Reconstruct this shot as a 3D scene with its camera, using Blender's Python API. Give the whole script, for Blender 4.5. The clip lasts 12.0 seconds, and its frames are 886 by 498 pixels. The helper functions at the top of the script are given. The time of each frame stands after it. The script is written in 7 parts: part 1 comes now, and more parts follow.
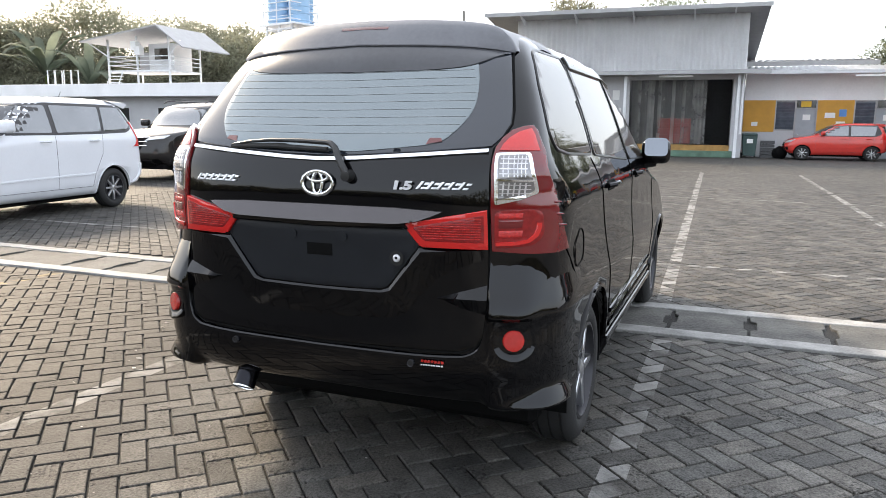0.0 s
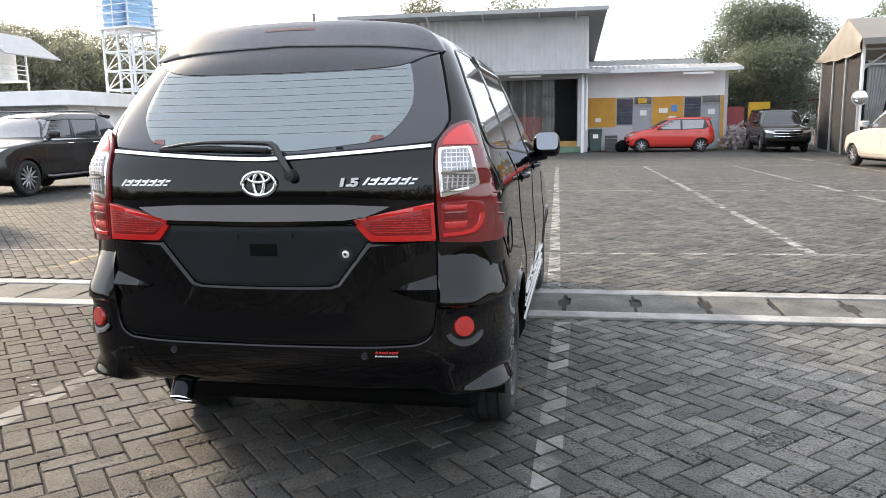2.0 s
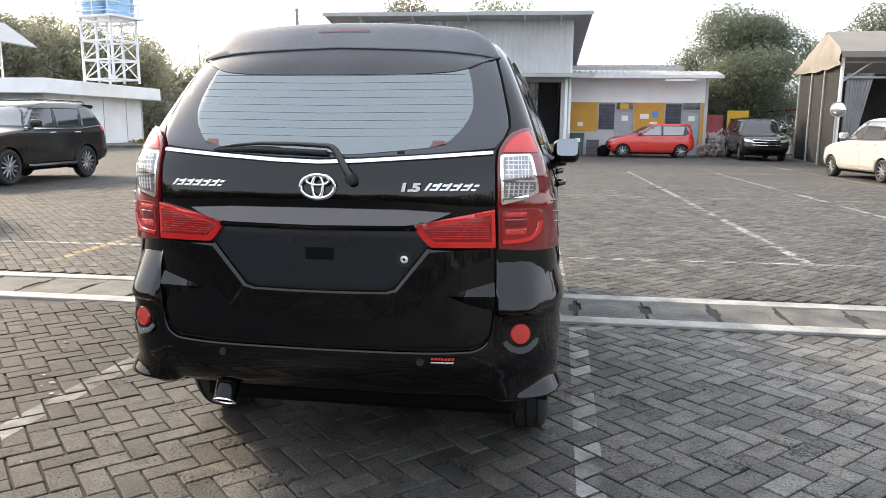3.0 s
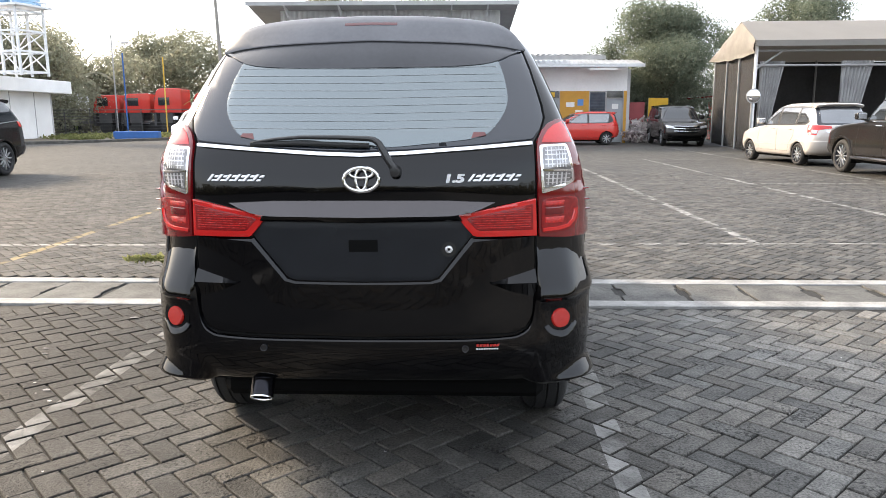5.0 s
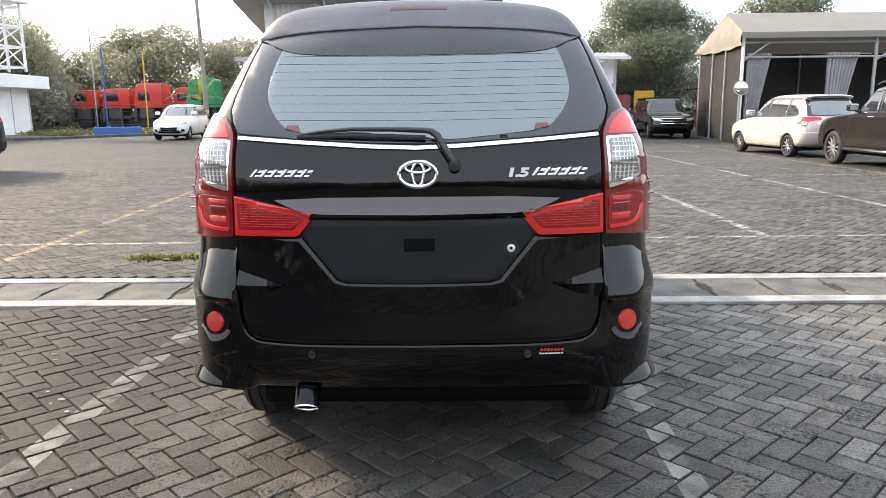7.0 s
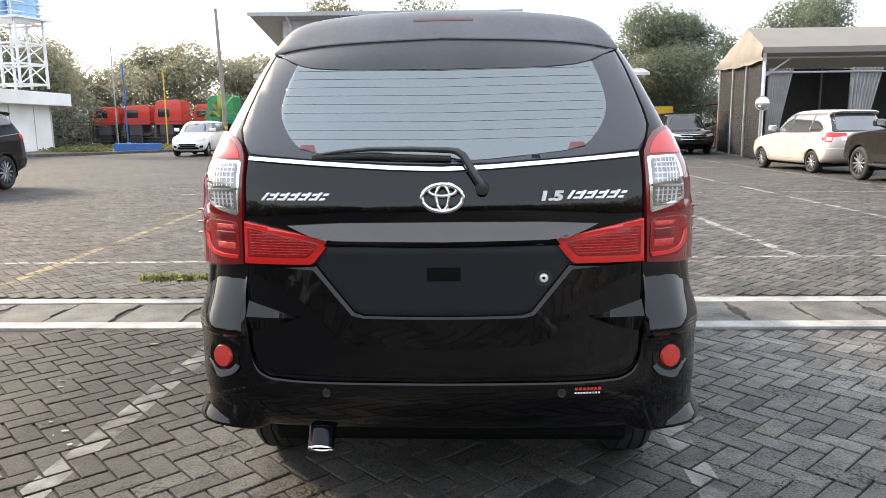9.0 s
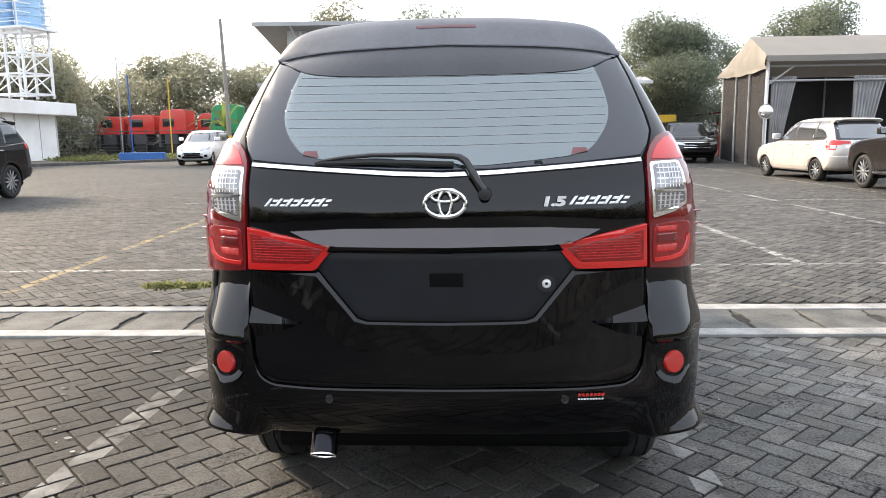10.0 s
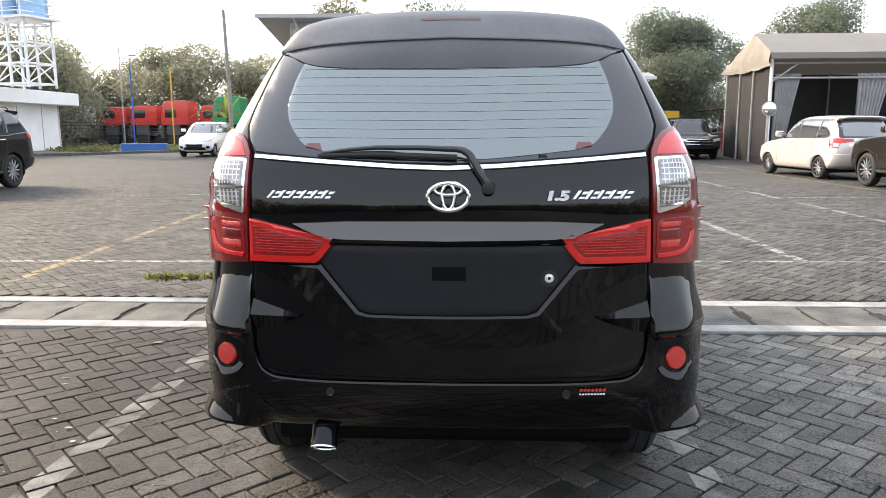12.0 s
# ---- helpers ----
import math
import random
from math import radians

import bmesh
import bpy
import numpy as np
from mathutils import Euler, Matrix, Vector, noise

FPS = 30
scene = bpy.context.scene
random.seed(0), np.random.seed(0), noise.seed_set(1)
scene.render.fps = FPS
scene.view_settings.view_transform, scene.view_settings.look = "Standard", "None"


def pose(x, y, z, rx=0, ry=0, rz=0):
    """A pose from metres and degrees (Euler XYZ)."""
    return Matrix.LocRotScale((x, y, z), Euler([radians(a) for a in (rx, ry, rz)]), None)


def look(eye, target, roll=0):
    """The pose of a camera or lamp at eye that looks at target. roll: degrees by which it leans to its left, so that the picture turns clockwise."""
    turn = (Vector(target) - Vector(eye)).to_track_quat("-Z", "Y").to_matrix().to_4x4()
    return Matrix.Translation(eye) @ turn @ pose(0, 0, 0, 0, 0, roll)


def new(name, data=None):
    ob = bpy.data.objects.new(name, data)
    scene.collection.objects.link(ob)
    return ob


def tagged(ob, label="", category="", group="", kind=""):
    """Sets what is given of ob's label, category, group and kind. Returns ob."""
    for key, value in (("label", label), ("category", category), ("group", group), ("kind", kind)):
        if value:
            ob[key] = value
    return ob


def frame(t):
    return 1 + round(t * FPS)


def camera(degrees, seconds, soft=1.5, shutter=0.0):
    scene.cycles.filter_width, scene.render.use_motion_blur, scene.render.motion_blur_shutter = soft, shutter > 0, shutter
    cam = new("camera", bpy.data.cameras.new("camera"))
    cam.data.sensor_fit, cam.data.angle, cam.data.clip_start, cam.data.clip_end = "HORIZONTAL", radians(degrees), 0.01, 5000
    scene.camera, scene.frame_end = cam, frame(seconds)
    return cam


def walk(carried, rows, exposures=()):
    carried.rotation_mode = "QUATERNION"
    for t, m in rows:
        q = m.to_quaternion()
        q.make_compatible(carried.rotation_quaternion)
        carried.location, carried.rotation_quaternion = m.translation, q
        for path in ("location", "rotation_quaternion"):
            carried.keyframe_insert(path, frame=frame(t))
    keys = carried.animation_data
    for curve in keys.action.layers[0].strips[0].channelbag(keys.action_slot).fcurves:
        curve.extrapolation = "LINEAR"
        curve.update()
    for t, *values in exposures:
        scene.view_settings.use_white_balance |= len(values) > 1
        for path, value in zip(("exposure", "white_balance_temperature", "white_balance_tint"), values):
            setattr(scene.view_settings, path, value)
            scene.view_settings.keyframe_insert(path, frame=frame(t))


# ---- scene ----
cam = camera(62.7, 12.0, 0.9)
PATH = [
    (0, (1.354, -2.143, 1.338), (0.607, -0.319, 0.998), 0.5),
    (0.5, (1.317, -2.156, 1.337), (0.627, -0.311, 0.992), -0.4),
    (1, (1.264, -2.18, 1.33), (0.686, -0.298, 0.978), -1.1),
    (1.5, (1.209, -2.234, 1.314), (0.712, -0.325, 0.981), -0.1),
    (2, (1.101, -2.317, 1.318), (0.72, -0.382, 0.984), -1.1),
    (2.5, (0.993, -2.364, 1.341), (0.641, -0.42, 1.03), -0.0),
    (2.7, (0.921, -2.355, 1.342), (0.582, -0.412, 1.013), 0.3),
    (4.3, (0.541, -2.46, 1.359), (0.4, -0.494, 1.017), -1.5),
    (4.5, (0.523, -2.476, 1.355), (0.376, -0.512, 1.011), -2.3),
    (5, (0.418, -2.456, 1.349), (0.312, -0.492, 0.987), -0.2),
    (5.5, (0.269, -2.366, 1.351), (0.209, -0.395, 1.013), -0.8),
    (6, (0.186, -2.317, 1.344), (0.14, -0.347, 1.004), -0.3),
    (6.5, (0.162, -2.302, 1.339), (0.149, -0.332, 0.996), -0.3),
    (7, (0.152, -2.308, 1.337), (0.095, -0.345, 0.959), -0.5),
    (9, (0.117, -2.117, 1.344), (0.015, -0.148, 1.008), -0.6),
    (9.5, (0.113, -2.112, 1.335), (0.022, -0.142, 0.998), -0.3),
    (10, (0.12, -2.119, 1.335), (0.008, -0.147, 1.023), -0.7),
    (10.5, (0.117, -2.127, 1.335), (0.001, -0.155, 1.019), -0.4),
    (11, (0.118, -2.124, 1.333), (0.013, -0.153, 1.015), -0.5),
    (11.5, (0.116, -2.115, 1.332), (0.014, -0.144, 1.009), -0.3),
    (12, (0.115, -2.112, 1.332), (0.0, -0.142, 1.004), -0.1),
]
walk(cam, [(t, look(eye, target, roll)) for t, eye, target, roll in PATH], [(0, 1.42), (2.5, 1.44), (5, 1.54), (7, 1.55), (9, 1.51), (12, 1.50)])

# ---- world, sun ----
SUN_AZ, SUN_EL = radians(150.0), radians(29.0)   # direction towards the sun in plan, and its height
world = bpy.data.worlds.new("world")
scene.world = world
world.use_nodes = True
wn = world.node_tree.nodes
sky = wn.new("ShaderNodeTexSky")
sky.sky_type = "NISHITA"
sky.sun_disc = False
sky.sun_elevation = SUN_EL
sky.sun_rotation = radians(90) - SUN_AZ
sky.air_density, sky.dust_density, sky.ozone_density = 1.0, 4.0, 1.5
wn["Background"].inputs["Strength"].default_value = 0.150
# thin high haze evens the sky out
haze = wn.new("ShaderNodeMix")
haze.data_type = "RGBA"
haze.inputs["Factor"].default_value = 0.62
haze.inputs[7].default_value = (6.25, 6.5, 6.95, 1.0)
world.node_tree.links.new(sky.outputs[0], haze.inputs[6])
world.node_tree.links.new(haze.outputs[2], wn["Background"].inputs["Color"])
sun = bpy.data.lights.new("sun", "SUN")
sun.energy, sun.angle, sun.color = 2.7, radians(10), (1.0, 0.80, 0.57)
sun_ob = new("sun", sun)
sun_ob.matrix_world = look((0, 0, 30), (-math.cos(SUN_AZ) * math.cos(SUN_EL), -math.sin(SUN_AZ) * math.cos(SUN_EL), 30 - math.sin(SUN_EL)))

# ---- materials ----


def nodes_of(name):
    m = bpy.data.materials.new(name)
    m.use_nodes = True
    nt = m.node_tree
    return m, nt, nt.nodes["Principled BSDF"]


def rgb(c):
    return (c[0], c[1], c[2], 1.0)


def mat(name, color, rough=0.5, metal=0.0, vary=0.15, scale=3.0, bump=0.0, bump_scale=60.0, coat=0.0, spec=0.5, per_object=0.0, emit=0.0, bump_detail=4.0):
    """A surface with colour variation at two scales, uneven gloss and fine relief."""
    m, nt, b = nodes_of(name)
    L = nt.links.new
    tc = nt.nodes.new("ShaderNodeTexCoord")
    n1 = nt.nodes.new("ShaderNodeTexNoise")
    n1.inputs["Scale"].default_value, n1.inputs["Detail"].default_value = scale, 5.0
    n2 = nt.nodes.new("ShaderNodeTexNoise")
    n2.inputs["Scale"].default_value, n2.inputs["Detail"].default_value = scale * 14, 3.0
    L(tc.outputs["Object"], n1.inputs["Vector"])
    L(tc.outputs["Object"], n2.inputs["Vector"])
    add = nt.nodes.new("ShaderNodeMath")
    add.operation = "MULTIPLY_ADD"
    add.inputs[1].default_value = 0.4
    L(n2.outputs["Fac"], add.inputs[0])
    L(n1.outputs["Fac"], add.inputs[2])
    ramp = nt.nodes.new("ShaderNodeMapRange")
    ramp.inputs["From Min"].default_value, ramp.inputs["From Max"].default_value = 0.4, 1.0
    ramp.inputs["To Min"].default_value, ramp.inputs["To Max"].default_value = 1.0 - vary, 1.0 + vary
    L(add.outputs[0], ramp.inputs["Value"])
    mix = nt.nodes.new("ShaderNodeVectorMath")
    mix.operation = "SCALE"
    mix.inputs[0].default_value = color
    last = ramp.outputs[0]
    if per_object:
        info = nt.nodes.new("ShaderNodeObjectInfo")
        r = nt.nodes.new("ShaderNodeMapRange")
        r.inputs["To Min"].default_value, r.inputs["To Max"].default_value = 1 - per_object, 1 + per_object
        L(info.outputs["Random"], r.inputs["Value"])
        mm = nt.nodes.new("ShaderNodeMath")
        mm.operation = "MULTIPLY"
        L(last, mm.inputs[0])
        L(r.outputs[0], mm.inputs[1])
        last = mm.outputs[0]
    L(last, mix.inputs["Scale"])
    L(mix.outputs[0], b.inputs["Base Color"])
    rr = nt.nodes.new("ShaderNodeMapRange")
    rr.inputs["To Min"].default_value, rr.inputs["To Max"].default_value = max(0.0, rough * 0.8), min(1.0, rough * 1.2)
    L(n1.outputs["Fac"], rr.inputs["Value"])
    L(rr.outputs[0], b.inputs["Roughness"])
    b.inputs["Metallic"].default_value = metal
    b.inputs["Coat Weight"].default_value = coat
    b.inputs["Coat Roughness"].default_value = 0.03
    b.inputs["Specular IOR Level"].default_value = spec
    if emit:
        b.inputs["Emission Color"].default_value = rgb(color)
        b.inputs["Emission Strength"].default_value = emit
    if bump:
        n3 = nt.nodes.new("ShaderNodeTexNoise")
        n3.inputs["Scale"].default_value, n3.inputs["Detail"].default_value = bump_scale, bump_detail
        L(tc.outputs["Object"], n3.inputs["Vector"])
        bp = nt.nodes.new("ShaderNodeBump")
        bp.inputs["Strength"].default_value, bp.inputs["Distance"].default_value = bump, 0.01
        L(n3.outputs["Fac"], bp.inputs["Height"])
        L(bp.outputs[0], b.inputs["Normal"])
    return m


M = {}
M["black_paint"] = mat("black_paint", (0.0014, 0.0014, 0.0019), 0.04, vary=0.2, scale=2, spec=0.40, bump=0.18, bump_scale=7.0, bump_detail=0.0)
# spoiler paints: the sky's sheen is in the base colour, less of it underneath
M["sky_sheen_paint"] = mat("sky_sheen_paint", (0.105, 0.107, 0.117), 0.34, vary=0.25, scale=5, spec=0.5)
M["shaded_sheen_paint"] = mat("shaded_sheen_paint", (0.050, 0.051, 0.056), 0.25, vary=0.2, scale=4, spec=0.45)
M["dark_paint"] = mat("dark_paint", (0.020, 0.018, 0.017), 0.10, vary=0.2, scale=2, spec=0.5)
M["white_paint"] = mat("white_paint", (0.72, 0.73, 0.76), 0.16, vary=0.04, scale=2, coat=0.6)
M["silver_paint"] = mat("silver_paint", (0.62, 0.57, 0.52), 0.22, metal=0.25, vary=0.04, scale=2, coat=0.6)
M["red_paint"] = mat("red_paint", (0.55, 0.045, 0.035), 0.16, vary=0.06, scale=2, coat=0.5)
M["green_paint"] = mat("green_paint", (0.02, 0.24, 0.09), 0.3, vary=0.1)
M["film_glass"] = mat("film_glass", (0.195, 0.220, 0.228), 0.07, metal=0.9, vary=0.05, scale=1.5)
M["frit"] = mat("frit", (0.014, 0.018, 0.026), 0.06, vary=0.2, spec=0.85)
M["side_glass"] = mat("side_glass", (0.070, 0.060, 0.050), 0.03, metal=0.15, vary=0.06, scale=1.5)
# chrome's bright reflections are put into this pale, half-metal base
M["badge"] = mat("badge", (0.80, 0.81, 0.83), 0.30, metal=0.35, vary=0.05)
M["red_core"] = mat("red_core", (0.21, 0.005, 0.006), 0.2, vary=0.35, scale=60, bump=0.15, bump_scale=250, coat=0.2)
M["car_glass"] = mat("car_glass", (0.24, 0.245, 0.25), 0.04, metal=0.8, vary=0.15, scale=1.2)
M["pillar_black"] = mat("pillar_black", (0.028, 0.026, 0.027), 0.35, vary=0.12, scale=4)
M["headlamp_glass"] = mat("headlamp_glass", (0.55, 0.56, 0.58), 0.12, metal=0.5, vary=0.3, scale=20, coat=0.5)
M["dark_glass"] = mat("dark_glass", (0.02, 0.024, 0.028), 0.05, vary=0.3, spec=1.0)
# near-black: the shade in panel gaps and openings is put into it
M["gap"] = mat("gap", (0.004, 0.004, 0.004), 0.9, vary=0.1, spec=0.1)
M["black_plastic"] = mat("black_plastic", (0.009, 0.0105, 0.0135), 0.40, vary=0.15, scale=8, bump=0.05, bump_scale=500, spec=0.35)
M["trim_plastic"] = mat("trim_plastic", (0.018, 0.018, 0.018), 0.3, vary=0.15, scale=8)
M["chrome"] = mat("chrome", (0.82, 0.83, 0.85), 0.08, metal=1.0, vary=0.04)
M["bright_metal"] = mat("bright_metal", (0.75, 0.75, 0.76), 0.3, metal=0.4, vary=0.05)
M["dark_chrome"] = mat("dark_chrome", (0.018, 0.018, 0.022), 0.14, metal=0.8, vary=0.1)
M["mirror_glass"] = mat("mirror_glass", (0.20, 0.215, 0.235), 0.03, metal=1.0, vary=0.04)
M["wire"] = mat("wire", (0.27, 0.29, 0.295), 0.5, metal=0.3, vary=0.1)
M["satin"] = mat("satin", (0.088, 0.082, 0.083), 0.20, metal=0.85, vary=0.08)
M["alloy"] = mat("alloy", (0.55, 0.56, 0.58), 0.28, metal=0.9, vary=0.08)
M["alloy_dark"] = mat("alloy_dark", (0.05, 0.05, 0.055), 0.4, metal=0.6, vary=0.1)
M["rubber"] = mat("rubber", (0.016, 0.016, 0.016), 0.75, vary=0.25, scale=10, bump=0.2, bump_scale=150)
M["red_lens"] = mat("red_lens", (0.52, 0.012, 0.011), 0.08, vary=0.12, scale=8, coat=0.8)
M["red_lens_dark"] = mat("red_lens_dark", (0.13, 0.004, 0.006), 0.08, vary=0.15, scale=8, coat=0.8)
M["red_mid"] = mat("red_mid", (0.42, 0.012, 0.010), 0.25, vary=0.5, scale=90, bump=0.3, bump_scale=300, coat=0.3)
M["faded_red"] = mat("faded_red", (0.15, 0.055, 0.055), 0.5, vary=0.2, scale=20)
M["smoked_red"] = mat("smoked_red", (0.075, 0.022, 0.024), 0.2, vary=0.15, scale=8)
M["red_reflector"] = mat("red_reflector", (0.38, 0.014, 0.010), 0.2, vary=0.12, scale=40, bump=0.3, bump_scale=300, coat=0.5)
M["lamp_clear"] = mat("lamp_clear", (0.27, 0.265, 0.27), 0.12, metal=0.7, vary=0.3, scale=25)
M["lamp_dark"] = mat("lamp_dark", (0.66, 0.65, 0.66), 0.15, metal=0.6, vary=0.3, scale=25)
M["concrete"] = mat("concrete", (0.080, 0.078, 0.071), 0.9, vary=0.75, scale=4.0, bump=0.9, bump_scale=40)
M["kerb_paint"] = mat("kerb_paint", (0.255, 0.252, 0.240), 0.85, vary=0.55, scale=5, bump=0.4, bump_scale=50)
# for the drain's floor: the shade down the slots is in the colour
M["slot_dark"] = mat("slot_dark", (0.012, 0.012, 0.012), 1.0, vary=0.3)
M["wall_white"] = mat("wall_white", (0.80, 0.80, 0.80), 0.8, vary=0.1, scale=0.8)
M["wall_grey"] = mat("wall_grey", (0.46, 0.46, 0.47), 0.8, vary=0.12, scale=0.8)
M["roof_metal"] = mat("roof_metal", (0.55, 0.56, 0.57), 0.5, metal=0.3, vary=0.18, scale=1.2)
M["orange"] = mat("orange", (0.55, 0.29, 0.045), 0.7, vary=0.12)
M["yellow"] = mat("yellow", (0.62, 0.38, 0.03), 0.6, vary=0.12)
M["door_grey"] = mat("door_grey", (0.33, 0.35, 0.37), 0.6, vary=0.1)
M["paper"] = mat("paper", (0.78, 0.78, 0.76), 0.8, vary=0.05)
M["dusty_red"] = mat("dusty_red", (0.30, 0.07, 0.075), 0.7, vary=0.25, scale=2)
M["worn_wood"] = mat("worn_wood", (0.33, 0.19, 0.06), 0.8, vary=0.5, scale=2.5, bump=0.4, bump_scale=30)
M["louvre_glass"] = mat("louvre_glass", (0.10, 0.12, 0.15), 0.15, vary=0.3, spec=0.8)
M["blue_sign"] = mat("blue_sign", (0.10, 0.25, 0.55), 0.6, vary=0.1)
# the shade inside the shed and the tent is put into this colour
M["interior_shade"] = mat("interior_shade", (0.060, 0.061, 0.064), 0.9, vary=0.4, scale=0.7)
M["strip_curtain"] = mat("strip_curtain", (0.20, 0.195, 0.185), 0.3, vary=0.5, scale=1.5, spec=0.5, per_object=0.6)
cm = M["strip_curtain"].node_tree
tb = cm.nodes.new("ShaderNodeBsdfTransparent")
mx = cm.nodes.new("ShaderNodeMixShader")
mx.inputs[0].default_value = 0.42
cm.links.new(cm.nodes["Principled BSDF"].outputs[0], mx.inputs[1])
cm.links.new(tb.outputs[0], mx.inputs[2])
cm.links.new(mx.outputs[0], cm.nodes["Material Output"].inputs["Surface"])
M["canvas"] = mat("canvas", (0.46, 0.43, 0.385), 0.85, vary=0.12, scale=1.2, bump=0.3, bump_scale=8)
M["canvas_grey"] = mat("canvas_grey", (0.25, 0.235, 0.215), 0.8, vary=0.12, scale=1.0)
cm = M["canvas_grey"].node_tree
tb = cm.nodes.new("ShaderNodeBsdfTranslucent")
tb.inputs["Color"].default_value = (0.5, 0.48, 0.45, 1.0)
mx = cm.nodes.new("ShaderNodeMixShader")
mx.inputs[0].default_value = 0.25
cm.links.new(cm.nodes["Principled BSDF"].outputs[0], mx.inputs[1])
cm.links.new(tb.outputs[0], mx.inputs[2])
cm.links.new(mx.outputs[0], cm.nodes["Material Output"].inputs["Surface"])
M["curtain"] = mat("curtain", (0.34, 0.34, 0.34), 0.8, vary=0.25, scale=2)
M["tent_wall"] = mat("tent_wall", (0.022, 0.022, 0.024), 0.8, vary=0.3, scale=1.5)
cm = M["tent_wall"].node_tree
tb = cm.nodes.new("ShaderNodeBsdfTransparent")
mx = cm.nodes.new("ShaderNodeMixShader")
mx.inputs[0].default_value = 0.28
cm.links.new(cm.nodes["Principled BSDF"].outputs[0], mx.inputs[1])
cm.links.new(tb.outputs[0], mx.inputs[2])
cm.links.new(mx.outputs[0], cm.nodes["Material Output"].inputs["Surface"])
M["steel_white"] = mat("steel_white", (0.70, 0.71, 0.72), 0.5, vary=0.1)
M["steel_grey"] = mat("steel_grey", (0.34, 0.34, 0.34), 0.5, metal=0.4, vary=0.15)
# haze over the far tower is put into this paler blue
M["tank_blue"] = mat("tank_blue", (0.30, 0.47, 0.66), 0.45, vary=0.1, scale=1.0)
M["pole_wood"] = mat("pole_wood", (0.22, 0.21, 0.19), 0.85, vary=0.2)
M["blue_paint"] = mat("blue_paint", (0.03, 0.11, 0.33), 0.7, vary=0.2)
M["yellow_pole"] = mat("yellow_pole", (0.60, 0.38, 0.05), 0.6, vary=0.1)
M["bark"] = mat("bark", (0.12, 0.09, 0.065), 0.95, vary=0.3, bump=0.6, bump_scale=20)
M["bin_green"] = mat("bin_green", (0.03, 0.06, 0.055), 0.5, vary=0.2)
M["mat_green"] = mat("mat_green", (0.10, 0.17, 0.125), 0.9, vary=0.45)
# black lifted to dark grey, with the distance haze in it
M["truck_dark"] = mat("truck_dark", (0.06, 0.06, 0.062), 0.7, vary=0.3)
M["soil"] = mat("soil", (0.12, 0.10, 0.07), 1.0, vary=0.4, scale=1.0, bump=0.5, bump_scale=10)


def leaf_mat(name, c1, c2, scale=1.0):
    m, nt, b = nodes_of(name)
    L = nt.links.new
    g = nt.nodes.new("ShaderNodeNewGeometry")
    n = nt.nodes.new("ShaderNodeTexNoise")
    n.inputs["Scale"].default_value = scale
    L(g.outputs["Position"], n.inputs["Vector"])
    a = nt.nodes.new("ShaderNodeMath")
    a.operation = "MULTIPLY_ADD"
    a.inputs[1].default_value, a.inputs[2].default_value = 0.6, -0.1
    L(g.outputs["Random Per Island"], a.inputs[0])
    s = nt.nodes.new("ShaderNodeMath")
    s.operation = "ADD"
    L(a.outputs[0], s.inputs[0])
    L(n.outputs["Fac"], s.inputs[1])
    mix = nt.nodes.new("ShaderNodeMix")
    mix.data_type = "RGBA"
    r = nt.nodes.new("ShaderNodeMapRange")
    r.inputs["From Min"].default_value, r.inputs["From Max"].default_value = 0.3, 1.0
    L(s.outputs[0], r.inputs["Value"])
    L(r.outputs[0], mix.inputs["Factor"])
    mix.inputs[6].default_value, mix.inputs[7].default_value = rgb(c1), rgb(c2)
    L(mix.outputs[2], b.inputs["Base Color"])
    b.inputs["Roughness"].default_value = 0.8
    b.inputs["Specular IOR Level"].default_value = 0.2
    tr = nt.nodes.new("ShaderNodeBsdfTranslucent")
    L(mix.outputs[2], tr.inputs["Color"])
    ms = nt.nodes.new("ShaderNodeMixShader")
    ms.inputs[0].default_value = 0.58
    L(b.outputs[0], ms.inputs[1])
    L(tr.outputs[0], ms.inputs[2])
    L(ms.outputs[0], nt.nodes["Material Output"].inputs["Surface"])
    return m


# distance haze is mixed into the next three leaf colours, thickest in the third
M["leaf"] = leaf_mat("leaf", (0.13, 0.155, 0.115), (0.245, 0.27, 0.195))
M["leaf_olive"] = leaf_mat("leaf_olive", (0.14, 0.14, 0.095), (0.27, 0.26, 0.18))
M["leaf_hazy"] = leaf_mat("leaf_hazy", (0.20, 0.205, 0.155), (0.345, 0.345, 0.25))
M["leaf_bright"] = leaf_mat("leaf_bright", (0.08, 0.13, 0.03), (0.22, 0.26, 0.08))
M["grass"] = leaf_mat("grass", (0.10, 0.12, 0.04), (0.25, 0.25, 0.11), 4.0)
M["rubbish"] = leaf_mat("rubbish", (0.28, 0.22, 0.22), (0.82, 0.78, 0.76), 5.0)
M["litter"] = leaf_mat("litter", (0.12, 0.11, 0.11), (0.7, 0.68, 0.66), 5.0)

# ---- mesh helpers ----


def smooth(me, on=True):
    me.polygons.foreach_set("use_smooth", [on] * len(me.polygons))


def sharp_by_angle(bm, deg=35):
    lim = radians(deg)
    for f in bm.faces:
        f.smooth = True
    for e in bm.edges:
        if len(e.link_faces) == 2 and e.calc_face_angle(0) > lim:
            e.smooth = False


def part(name, bm, material, parent=None, label="", deg=35):
    """Links a bmesh as one mesh object, under a thing or a part."""
    sharp_by_angle(bm, deg)
    me = bpy.data.meshes.new(name)
    bm.to_mesh(me)
    bm.free()
    me.materials.append(material)
    ob = new(name, me)
    if parent is not None:
        ob.parent = parent
    if label:
        ob["label"] = label
    return ob


